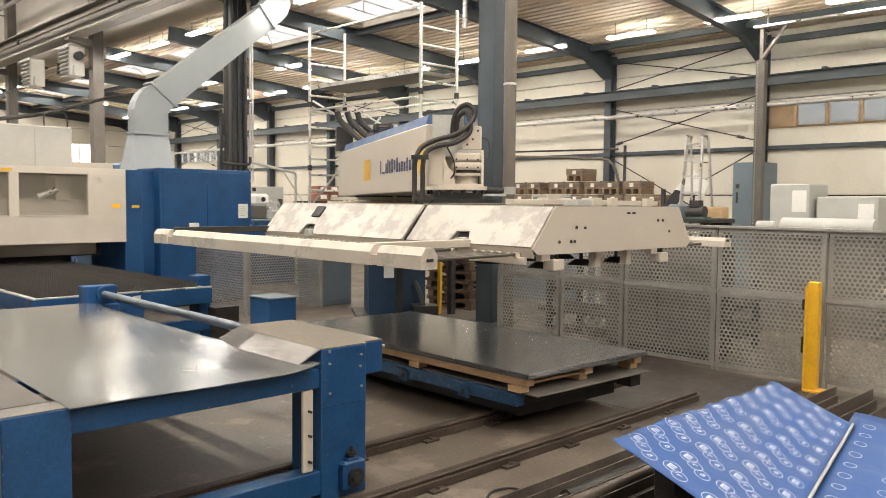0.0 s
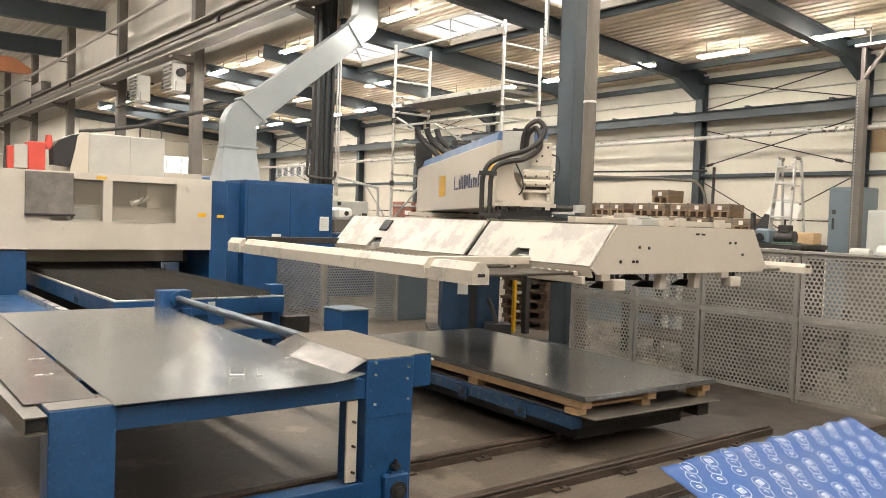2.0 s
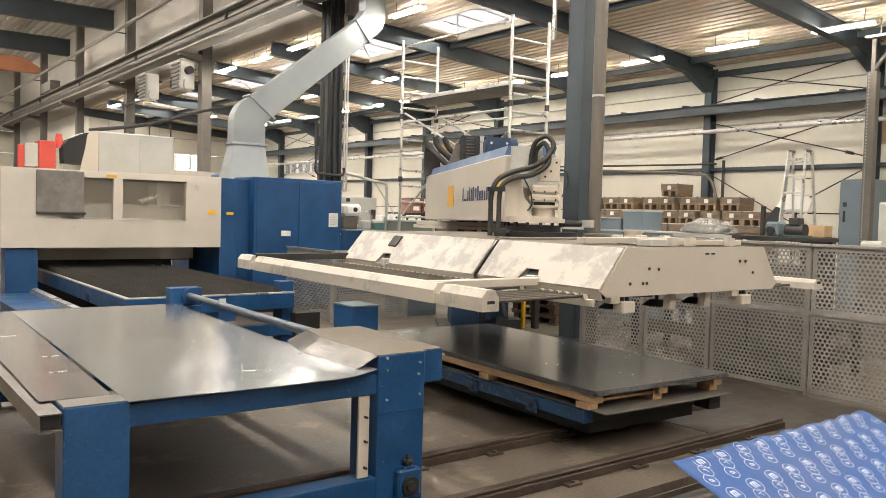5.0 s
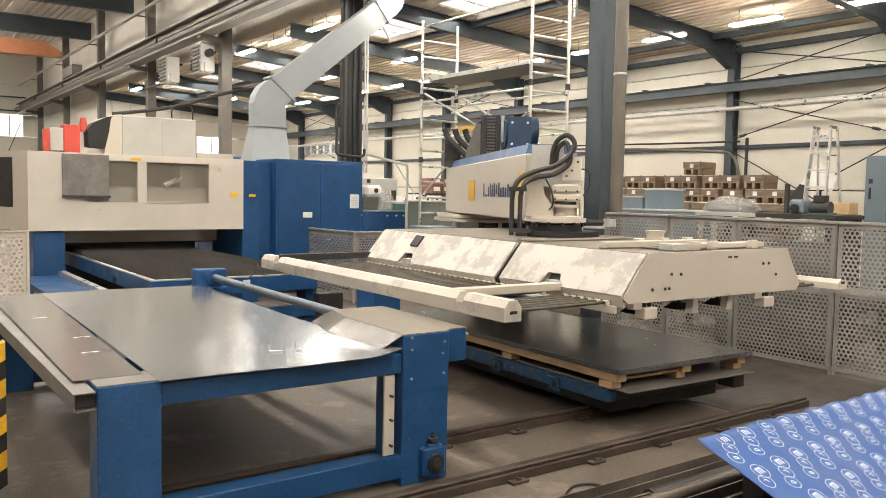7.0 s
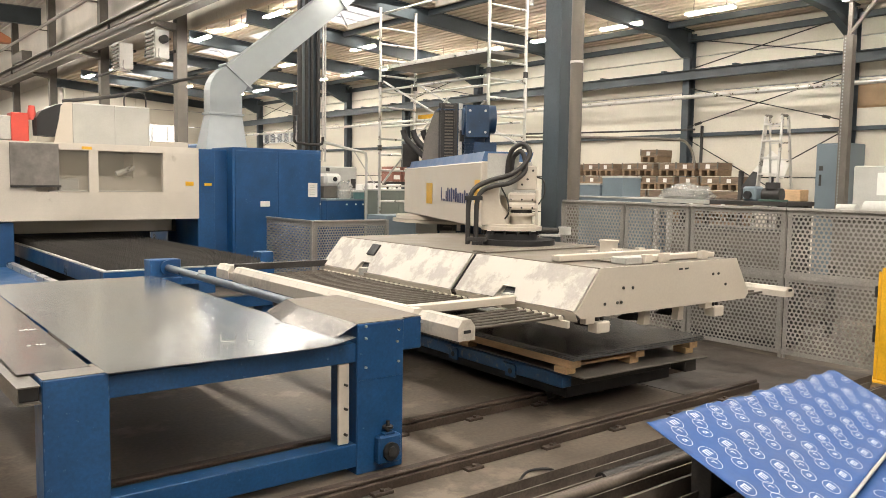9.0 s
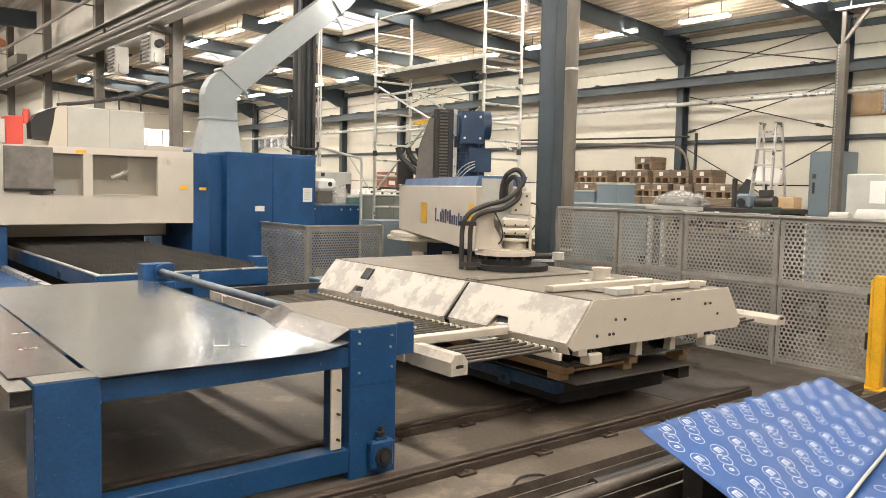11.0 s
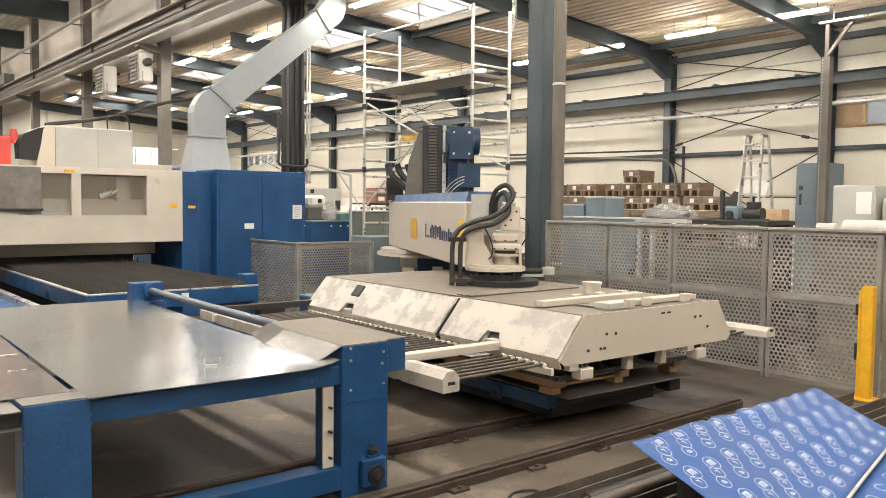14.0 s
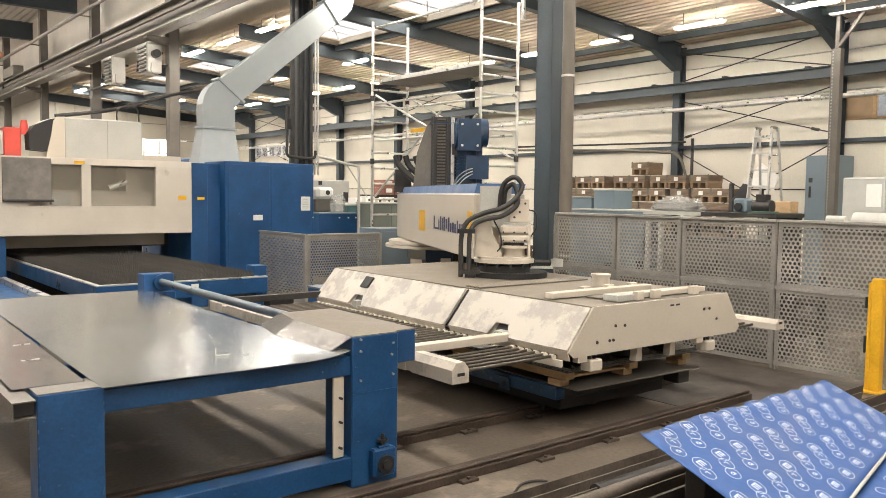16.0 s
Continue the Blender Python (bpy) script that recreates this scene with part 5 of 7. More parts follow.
    part("junction_bracket", Shape().plate([(0, 0), (0.3, 0), (0.3, 0.35), (0, 0.35)], P(5.0, 0.85, 1.75), U, Vector((0, 0, 1)), 0.25), DARK, o)
    # wrist
    w0 = WR
    AX, BX = Vector((0.72, -0.69, 0)), Vector((-0.69, -0.72, 0))

    def W(a, b, z):
        """A place at the wrist: a metres across the arm, b metres towards its tip."""
        return w0 + AX * a + BX * b + Vector((0, 0, z))

    def wbox(a0, a1, b0, b1, za, zb):
        return Shape().plate([(a0, b0), (a0, b1), (a1, b1), (a1, b0)], W(0, 0, zb), AX, BX, zb - za)
    part("black_turntable", Shape().cyl(W(0.05, 0, 0.952), W(0.05, 0, 1.0), 0.36, 36), BLACK, o)
    ring = part("wrist_ring", Shape().cyl(W(0, 0, 1.085), W(0, 0, 1.12), 0.285, 36), CREAM, o)
    part("wrist_ring_lower", Shape().cyl(W(0, 0, 1.0), W(0, 0, 1.06), 0.25, 36), BLACK, o)
    part("wrist_ring_upper", Shape().cyl(W(0, 0, 1.12), W(0, 0, 1.14), 0.25, 36), CREAM, o)
    for i in range(14):
        a = i * math.pi / 7
        part("ring_bolt", Shape().cyl(W(0.272 * math.cos(a), 0.272 * math.sin(a), 1.045), W(0.272 * math.cos(a), 0.272 * math.sin(a), 1.085), 0.013, 8), BLACK, ring)
    part("wrist_bracket", Shape().plate([(-0.27, 0), (-0.02, 0), (-0.05, 0.12), (-0.11, 0.20), (-0.13, 0.40), (-0.25, 0.40)], W(0, -0.02, 1.135), AX, Vector((0, 0, 1)), 0.14), CREAM, o)
    part("bracket_rib", Shape().plate([(-0.13, 0), (-0.05, 0), (-0.13, 0.30)], W(0, 0.13, 1.135), AX, Vector((0, 0, 1)), 0.03), CREAM, o)
    part("arm_nose", wbox(-0.24, 0.06, -0.30, -0.06, 1.410, 1.800), MACHGREY, o)
    part("wrist_back", wbox(0.22, 0.245, -0.12, 0.10, 1.135, 1.460), CREAM, o)
    part("wrist_drum", Shape().cyl(W(0.09, 0, 1.135), W(0.09, 0, 1.220), 0.105, 28), CREAM, o)
    part("drum_flange", Shape().cyl(W(0.09, 0, 1.220), W(0.09, 0, 1.245), 0.145, 28), CREAM, o)
    part("drum_neck", Shape().cyl(W(0.09, 0, 1.245), W(0.09, 0, 1.275), 0.10, 24), DARK, o)
    for za, zb, k in ((1.275, 1.345, 0.0), (1.350, 1.435, 0.012)):
        gh = part("gear_housing", wbox(-0.05 + k, 0.235 - k, -0.12 + k, 0.12 - k, za, zb), CREAM, o)
        gh.modifiers.new("edge", "BEVEL").width = 0.02
        for a in (-0.01, 0.09, 0.19):
            part("housing_screw", Shape().cyl(W(a, 0.12 - k, za + 0.02), W(a, 0.128 - k, za + 0.02), 0.009, 8), DARK, gh)
    part("motor_flange", wbox(0.0, 0.22, -0.10, 0.09, 1.436, 1.460), MACHGREY, o)
    mb = part("motor_box", wbox(0.04, 0.225, -0.09, 0.075, 1.460, 1.685), CREAM, o)
    mb.modifiers.new("edge", "BEVEL").width = 0.01
    for a, z in ((0.09, 1.640), (0.19, 1.640), (0.14, 1.560), (0.09, 1.510)):
        part("box_screw", Shape().cyl(W(a, 0.076, z), W(a, 0.084, z), 0.011, 8), DARK, mb)
    part("motor_cap", wbox(0.09, 0.18, -0.05, 0.04, 1.686, 1.720), MACHGREY, o)
    part("signal_cable", Shape().tube([W(0.23, 0, 1.580), W(0.29, 0.02, 1.550), W(0.30, 0.02, 1.420), W(0.24, 0.05, 1.320)], 0.007), BLACK, o)
    part("bracket_cable", Shape().tube([W(-0.10, 0.13, 1.480), W(-0.04, 0.15, 1.360), W(-0.03, 0.15, 1.240), W(-0.10, 0.14, 1.160)], 0.007), BLACK, o)
    part("tool_arm", wbox(0.22, 0.46, 0.0, 0.05, 1.03, 1.05), MACHGREY, o)
    part("tool_cylinder", Shape().cyl(W(0.26, 0.0, 1.085), W(0.50, 0.0, 1.085), 0.026, 12), DARK, o)
    part("tool_cap", Shape().cyl(W(0.50, 0.0, 1.05), W(0.50, 0.0, 1.12), 0.06, 14), MACHGREY, o)
    for k, off in enumerate((0.0, 0.075)):
        part("hose", Shape().tube([W(-0.40 + off, 0.22, 0.955), W(-0.40 + off, 0.22, 1.15), W(-0.395 + off, 0.22, 1.34), W(-0.34 + off * 0.8, 0.20, 1.47 - off * 0.4), W(-0.20 + off * 0.3, 0.17, 1.545 - off * 0.7), W(-0.02, 0.14, 1.60 - off), W(0.11, 0.10, 1.70 - off), W(0.155 - off * 0.6, 0.07, 1.81 - off * 0.8), W(0.09 - off * 0.2, 0.05, 1.885 - off * 0.9), W(0.0 + off * 0.4, 0.03, 1.84 - off * 0.6), W(-0.04 + off * 0.5, 0.0, 1.74), W(-0.05 + off * 0.5, -0.03, 1.60)], 0.023, 10), HOSE, o)
    part("hose_clamp", wbox(-0.43, -0.27, 0.19, 0.25, 1.36, 1.40), BLACK, o)
    part("hose_clamp", wbox(-0.41, -0.22, 0.19, 0.25, 0.985, 1.02), DARK, o)
    part("hose_shoe", wbox(-0.36, -0.26, 0.20, 0.26, 0.952, 0.985), BLACK, o)

    # suction frame housing
    y0, y1 = 3.60, 7.10
    body = Shape().plate([(4.06, 0.66), (4.10, 0.63), (5.98, 0.63), (6.02, 0.66), (5.84, 0.935), (4.28, 0.935)], (0, y1 - 0.01, 0), (1, 0, 0), (0, 0, 1), y1 - y0 - 0.02)
    tp("housing", body, CREAM)
    front = Shape().plate([(4.03, 0.655), (4.085, 0.615), (6.0, 0.615), (6.05, 0.66), (5.86, 0.95), (4.27, 0.95)], (0, y0 + 0.003, 0), (1, 0, 0), (0, 0, 1), 0.012)
    fp = tp("front_panel", front, CREAM)
    for x, z in ((4.50, 0.80), (4.60, 0.795), (4.31, 0.70), (4.44, 0.70), (4.48, 0.70), (5.55, 0.84), (5.62, 0.84), (5.72, 0.75)):
        tp("panel_bolt", Shape().cyl((x, y0 - 0.009, z), (x, y0 - 0.016, z), 0.011, 8), DARK, fp)
    for x in (5.12, 5.19):
        tp("panel_slot", Shape().box(x, y0 - 0.0125, 0.893, x + 0.045, y0 - 0.0095, 0.907, 0.001), BLACK, fp)
    tp("back_panel", Shape().plate([(4.03, 0.655), (4.085, 0.615), (6.0, 0.615), (6.05, 0.66), (5.86, 0.95), (4.27, 0.95)], (0, y1, 0), (1, 0, 0), (0, 0, 1), 0.012), CREAM)
    top = Shape().box(4.29, y0 + 0.02, 0.937, 5.83, y1 - 0.02, 0.948, 0.002)
    tp("top_plate", top, TOPSHEET, o, "dusty brown sheet top")
    # sloping side covers with notches
    sv = Vector((0.24, 0, 0.29)).normalized()
    for a, b, notch, lift in ((5.58, y1, 6.34, 0.0), (4.93, 5.62, None, 0.032), (3.60, 4.90, 4.30, 0.006)):
        poly = [(0, 0), (b - a, 0), (b - a, 0.355), (0, 0.355)]
        if notch:
            n0 = notch - a
            poly = [(0, 0), (n0 - 0.10, 0), (n0 - 0.04, 0.11), (n0 + 0.10, 0.11), (n0 + 0.13, 0), (b - a, 0), (b - a, 0.355), (0, 0.355)]
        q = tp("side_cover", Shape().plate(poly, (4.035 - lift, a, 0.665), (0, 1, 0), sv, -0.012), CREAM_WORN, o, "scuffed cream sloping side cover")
        tp("side_skirt", Shape().plate([(a, 0), (b, 0), (b, 0.075), (a, 0.075)], (4.035 - lift, 0, 0.665), (0, 1, 0), Vector((0.4, 0, -0.92)), 0.006), CREAM, o)
    for yy in (4.915, 5.60):
        tp("cover_seam", Shape().plate([(0, 0), (0.018, 0), (0.018, 0.352), (0, 0.352)], (4.026, yy, 0.667), (0, 1, 0), sv, -0.006), BLACK)
    tp("dark_slot", Shape().plate([(0, 0), (0.13, 0), (0.13, 0.12), (0, 0.12)], (4.035 + 0.12 - 0.008, 6.30, 0.665 + 0.155), (0, 1, 0), sv, -0.016), BLACK)
    for y in (6.27, 4.23):
        tp("notch_shadow", Shape().plate([(0, 0), (0.16, 0), (0.16, 0.12), (0, 0.12)], (4.06, y, 0.67), (0, 1, 0), sv, -0.004), BLACK)
        tp("clevis", Shape().box(4.02, y + 0.03, 0.64, 4.09, y + 0.11, 0.71), MACHGREY)
    for a, b in ((y0, 4.9), (4.92, 7.1)):
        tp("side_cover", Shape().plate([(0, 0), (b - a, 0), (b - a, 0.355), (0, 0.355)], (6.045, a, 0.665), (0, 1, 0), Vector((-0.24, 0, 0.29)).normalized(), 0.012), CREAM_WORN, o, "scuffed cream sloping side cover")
    # fittings on the top
    tp("top_bar", Shape().box(4.30, 4.02, 0.955, 5.45, 4.10, 1.0), CREAM)
    tp("top_bar", Shape().box(4.75, 3.72, 0.955, 5.75, 3.82, 0.995), CREAM)
    tp("top_channel", Shape().box(4.60, 3.66, 0.952, 4.78, 3.80, 1.0), MACHGREY)
    tp("top_tray", Shape().box(4.62, 3.84, 0.952, 5.7, 4.0, 0.962), TOPSHEET)
    for x, y in ((4.82, 3.66), (5.02, 3.66), (5.5, 3.66), (5.0, 4.1), (5.28, 4.1), (4.72, 4.1)):
        tp("top_lug", Shape().box(x, y, 0.95, x + 0.08, y + 0.05, 1.015), CREAM)
    tp("vacuum_filter", Shape().cyl((5.37, 4.50, 0.95), (5.37, 4.50, 1.03), 0.075, 20).cyl((5.37, 4.50, 1.03), (5.37, 4.50, 1.05), 0.085, 20), CREAM)
    for i in range(4):
        tp("top_slat", Shape().box(4.30, 4.85 + i * 0.05, 0.952, 5.6, 4.88 + i * 0.05, 0.964), TOPSHEET)
    # side beams on their roller tubes
    for x, sgn, ya, yb in ((3.12, 1, 3.62, 7.45), (6.52, -1, 3.5, 7.2)):
        prof = [(-0.065, 0.0), (0.065, 0.0), (0.065, 0.085), (0.03, 0.13), (-0.03, 0.13), (-0.065, 0.085)]
        z = 0.565 if sgn > 0 else 0.60
        if sgn < 0:
            prof = [(u, w * 0.6) for u, w in prof]
        if sgn > 0:
            beams = ((ya, 4.05), (4.12, 7.05), (7.16, yb))
            tp("edge_beam", Shape().box(x - 0.055, ya + 0.02, z + 0.002, x + 0.055, yb - 0.02, z + 0.07), CREAM)
        else:
            beams = ((ya, yb),)
        for a, b in beams:
            q = tp("edge_beam", Shape().plate([(x + u, z + w) for u, w in prof], (0, b, 0), (1, 0, 0), (0, 0, 1), b - a), BEAMCREAM, o, "scuffed cream edge beam")
        tp("beam_slot", Shape().box(x - 0.025, ya - 0.004, z + 0.045, x + 0.03, ya - 0.001, z + 0.065, 0.0005), BLACK)
        xa, xb = (x + 0.06, 4.30) if sgn > 0 else (5.9, x - 0.06)
        n = 42
        for i in range(n):
            yy = 3.72 + i * (7.0 - 3.72) / (n - 1)
            if abs(yy - 4.24) < 0.07:
                continue
            tp("roller", Shape().cyl((xa, yy, 0.612), (xb, yy, 0.62), 0.011, 8), ROLLER)
            if sgn > 0:
                tp("roller_end", Shape().cyl((4.005, yy - 0.02, 0.612), (4.005, yy + 0.02, 0.612), 0.02, 8), CREAM)
        if sgn > 0:
            tp("cross_bar", Shape().box(x - 0.02, 4.19, 0.645, 4.30, 4.28, 0.70), CREAM)
            tp("cross_bar", Shape().box(x - 0.02, 7.05, 0.66, 4.30, 7.12, 0.72), DARK)
            tp("comb_plate", Shape().box(4.0, 3.64, 0.55, 4.03, 4.18, 0.60).box(4.0, 4.30, 0.55, 4.03, 7.0, 0.60), CREAM)
            tp("inner_tray", Shape().box(3.85, 4.3, 0.592, 4.08, 7.0, 0.598), MACHGREY)
    # feet, guides and suction cups under the frame
    for x in (4.24, 5.58):
        ft = tp("gripper_foot", Shape().box(x, 3.58, 0.50, x + 0.125, 3.68, 0.58, 0.008), CREAM)
        tp("gripper_pin", Shape().cyl((x + 0.04, 3.63, 0.58), (x + 0.04, 3.63, 0.66), 0.014, 8).cyl((x + 0.09, 3.63, 0.58), (x + 0.09, 3.63, 0.66), 0.014, 8), DARK, ft)
        tp("gripper_bracket", Shape().box(x - 0.10, 3.60, 0.57, x - 0.01, 3.66, 0.64), CREAM)
    for x in (4.82, 5.22):
        tp("guide_fin", Shape().plate([(0, 0), (0.07, 0), (0.07, 0.14), (0.02, 0.14)], (x, 3.72, 0.495), (1, 0, 0), (0, 0, 1), 0.06), CREAM)
    for x in (4.55, 5.03, 5.5):
        for i in range(6):
            yy = 3.95 + i * 0.56
            cup = tp("suction_cup", Shape().cyl((x, yy, 0.486), (x, yy, 0.53), 0.11, 18, 0.05), BLACK)
            tp("cup_stem", Shape().cyl((x, yy, 0.53), (x, yy, 0.64), 0.015, 8), DARK, cup)
    return o


LIFTER = lifter()

# ---- scaffold, ladder and stores behind the fence ----


def scaffold():
    o = thing("scaffold_tower", (9.2, 11.5, 0), "aluminium mobile scaffold tower with deck and braces", "scaffold")
    xa, xb = 8.85, 9.68
    for y, top in ((10.05, 5.0), (13.0, 5.0)):
        xa, xb = (8.92, 9.76) if y < 11 else (8.77, 9.60)
        for x in (xa, xb):
            part("upright", Shape().cyl((x, y, 0.15), (x, y, top), 0.028, 12), ALU, o)
            part("castor", Shape().cyl((x - 0.03, y, 0.075), (x + 0.03, y, 0.075), 0.075, 16), BLACK, o)
        for i in range(16):
            z = 0.42 + i * 0.30
            if z < top - 0.1:
                part("rung", Shape().cyl((xa, y, z), (xb, y, z), 0.02, 8), ALU, o)
        for z in (2.35, 3.55):
            for x in (xa, xb):
                part("coupler", Shape().cyl((x, y, z - 0.05), (x, y, z + 0.05), 0.042, 10), DARK, o)
    xa, xb = 8.85, 9.68
    part("deck", Shape().box(xa + 0.03, 10.1, 3.84, xb - 0.03, 12.95, 3.90), COLDUST, o)
    part("toe_board", Shape().box(xa - 0.03, 10.0, 3.84, xa - 0.01, 13.05, 3.91), ALU, o)
    for z in (4.9,):
        part("guard_rail", Shape().cyl((xa, 10.05, z), (xa, 13.0, z), 0.022, 8), ALU, o)
    for x in (xa, xb):
        part("diagonal_brace", Shape().cyl((x, 13.0, 3.62), (x, 10.05, 2.35), 0.02, 8), ALU, o)
        part("diagonal_brace", Shape().cyl((x, 13.0, 1.68), (x, 11.0, 3.18), 0.02, 8), ALU, o)
        part("ledger", Shape().cyl((x, 10.05, 3.45), (x, 13.0, 3.45), 0.022, 8), ALU, o)
        part("ledger", Shape().cyl((x, 10.05, 2.75), (x, 13.0, 2.75), 0.022, 8), ALU, o)
    part("yellow_bar", Shape().box(xb, 11.5, 2.95, xb + 0.05, 13.0, 3.03), YELLOW, o)


scaffold()


def stepladder():
    o = thing("step_ladder", (12.3, 6.8, 0), "aluminium A-frame step ladder standing open", "ladder")

    def rail(y0, x0, y1, x1, w):
        part("rail", Shape().beam((x0, y0, 0), (x1, y1, 2.85), 0.028, w), ALU, o)
        part("rubber_foot", Shape().box(x0 - 0.04, y0 - 0.03, 0, x0 + 0.04, y0 + 0.03, 0.05), BLACK, o)
    rail(7.12, 11.96, 7.01, 12.2, 0.06)
    rail(6.70, 11.96, 6.74, 12.2, 0.06)
    rail(7.16, 12.82, 7.03, 12.34, 0.045)
    rail(6.72, 12.82, 6.73, 12.36, 0.045)
    for i in range(10):
        z = 0.305 + i * 0.266
        k = z / 2.85
        part("tread", Shape().box(11.96 + 0.24 * k - 0.04, 6.70 + 0.04 * k, z, 11.96 + 0.24 * k + 0.04, 7.12 - 0.11 * k, z + 0.03), ALU, o)
        part("rear_rung", Shape().box(12.82 - 0.46 * k - 0.012, 6.72 + 0.01 * k, z - 0.02, 12.82 - 0.46 * k + 0.012, 7.16 - 0.13 * k, z), ALU, o)
    for y in (6.74, 7.01):
        part("hinge", Shape().cyl((12.18, y, 2.85), (12.34, y, 2.85), 0.024, 12), COLDUST, o)


stepladder()


def pallet_boxes():
    """Wooden collar boxes on pallets, stacked before the wall."""
    x = 13.9

    def build(y, z, w, d, h, boards):
        o = thing("pallet_box", (x, y, z), "brown wooden collar box on a pallet with a paper label", "crate", "pallet boxes")
        for i in range(boards):
            zz = z + 0.125 + i * (h - 0.125) / boards
            part("collar_board", Shape().box(x - d / 2, y, zz, x + d / 2, y + w, zz + (h - 0.14) / boards - 0.006), BOXWOOD, o)
        for yy in (y - 0.004, y + w - 0.026):
            part("corner_strap", Shape().box(x - d / 2 - 0.006, yy, z + 0.136, x - d / 2 - 0.001, yy + 0.03, z + h - 0.008), COLDUST, o)
        part("pallet_deck", Shape().box(x - d / 2, y, z + 0.1, x + d / 2, y + w, z + 0.122), OLDWOOD, o)
        for yy in (y + 0.01, y + w / 2 - 0.03, y + w - 0.07):
            part("pallet_foot", Shape().box(x - d / 2, yy, z, x + d / 2, yy + 0.06, z + 0.1), OLDWOOD, o)
        part("paper_label", Shape().box(x - d / 2 - 0.004, y + w * 0.42, z + h * 0.5, x - d / 2 - 0.001, y + w * 0.42 + 0.09, z + h * 0.5 + 0.08, 0.0005), WHITE, o)
        return o
    rng = random.Random(4)
    base = build(8.3, 0.0, 0.66, 0.6, 0.54, 3)
    for z in (0.0, 0.545, 1.09):
        for i in range(6):
            if z or i:
                copy_thing(base, pose(x, 8.3 + i * 0.7 + rng.uniform(-0.02, 0.02), z))
    low = build(8.32, 1.64, 0.42, 0.5, 0.272, 1)
    for y, z, dx in ((8.76, 1.64, 0.04), (9.22, 1.64, 0.0), (9.75, 1.64, 0), (10.2, 1.64, 0.05), (10.66, 1.64, 0.0), (11.25, 1.64, -0.03), (11.7, 1.64, 0.02), (12.14, 1.64, 0), (12.6, 1.64, 0.05), (8.8, 1.914, 0.02), (9.3, 1.914, 0), (9.74, 1.914, 0.03), (10.24, 1.914, -0.02), (10.68, 1.914, 0.03), (11.3, 1.914, 0), (11.76, 1.914, 0.04), (12.5, 1.914, 0), (10.2, 2.188, 0.02)):
        copy_thing(low, pose(x + dx, y, z, 0, 0, rng.uniform(-5, 5)))
    rack = thing("storage_rack", (13.9, 8.3, 0), "dark storage rack edge beside the pallet boxes", "rack")
    part("upright", Shape().box(13.55, 8.22, 0, 13.62, 8.29, 2.0), DARK, rack)
    part("upright", Shape().box(13.55, 12.95, 0, 13.62, 13.02, 1.95), DARK, rack)


pallet_boxes()


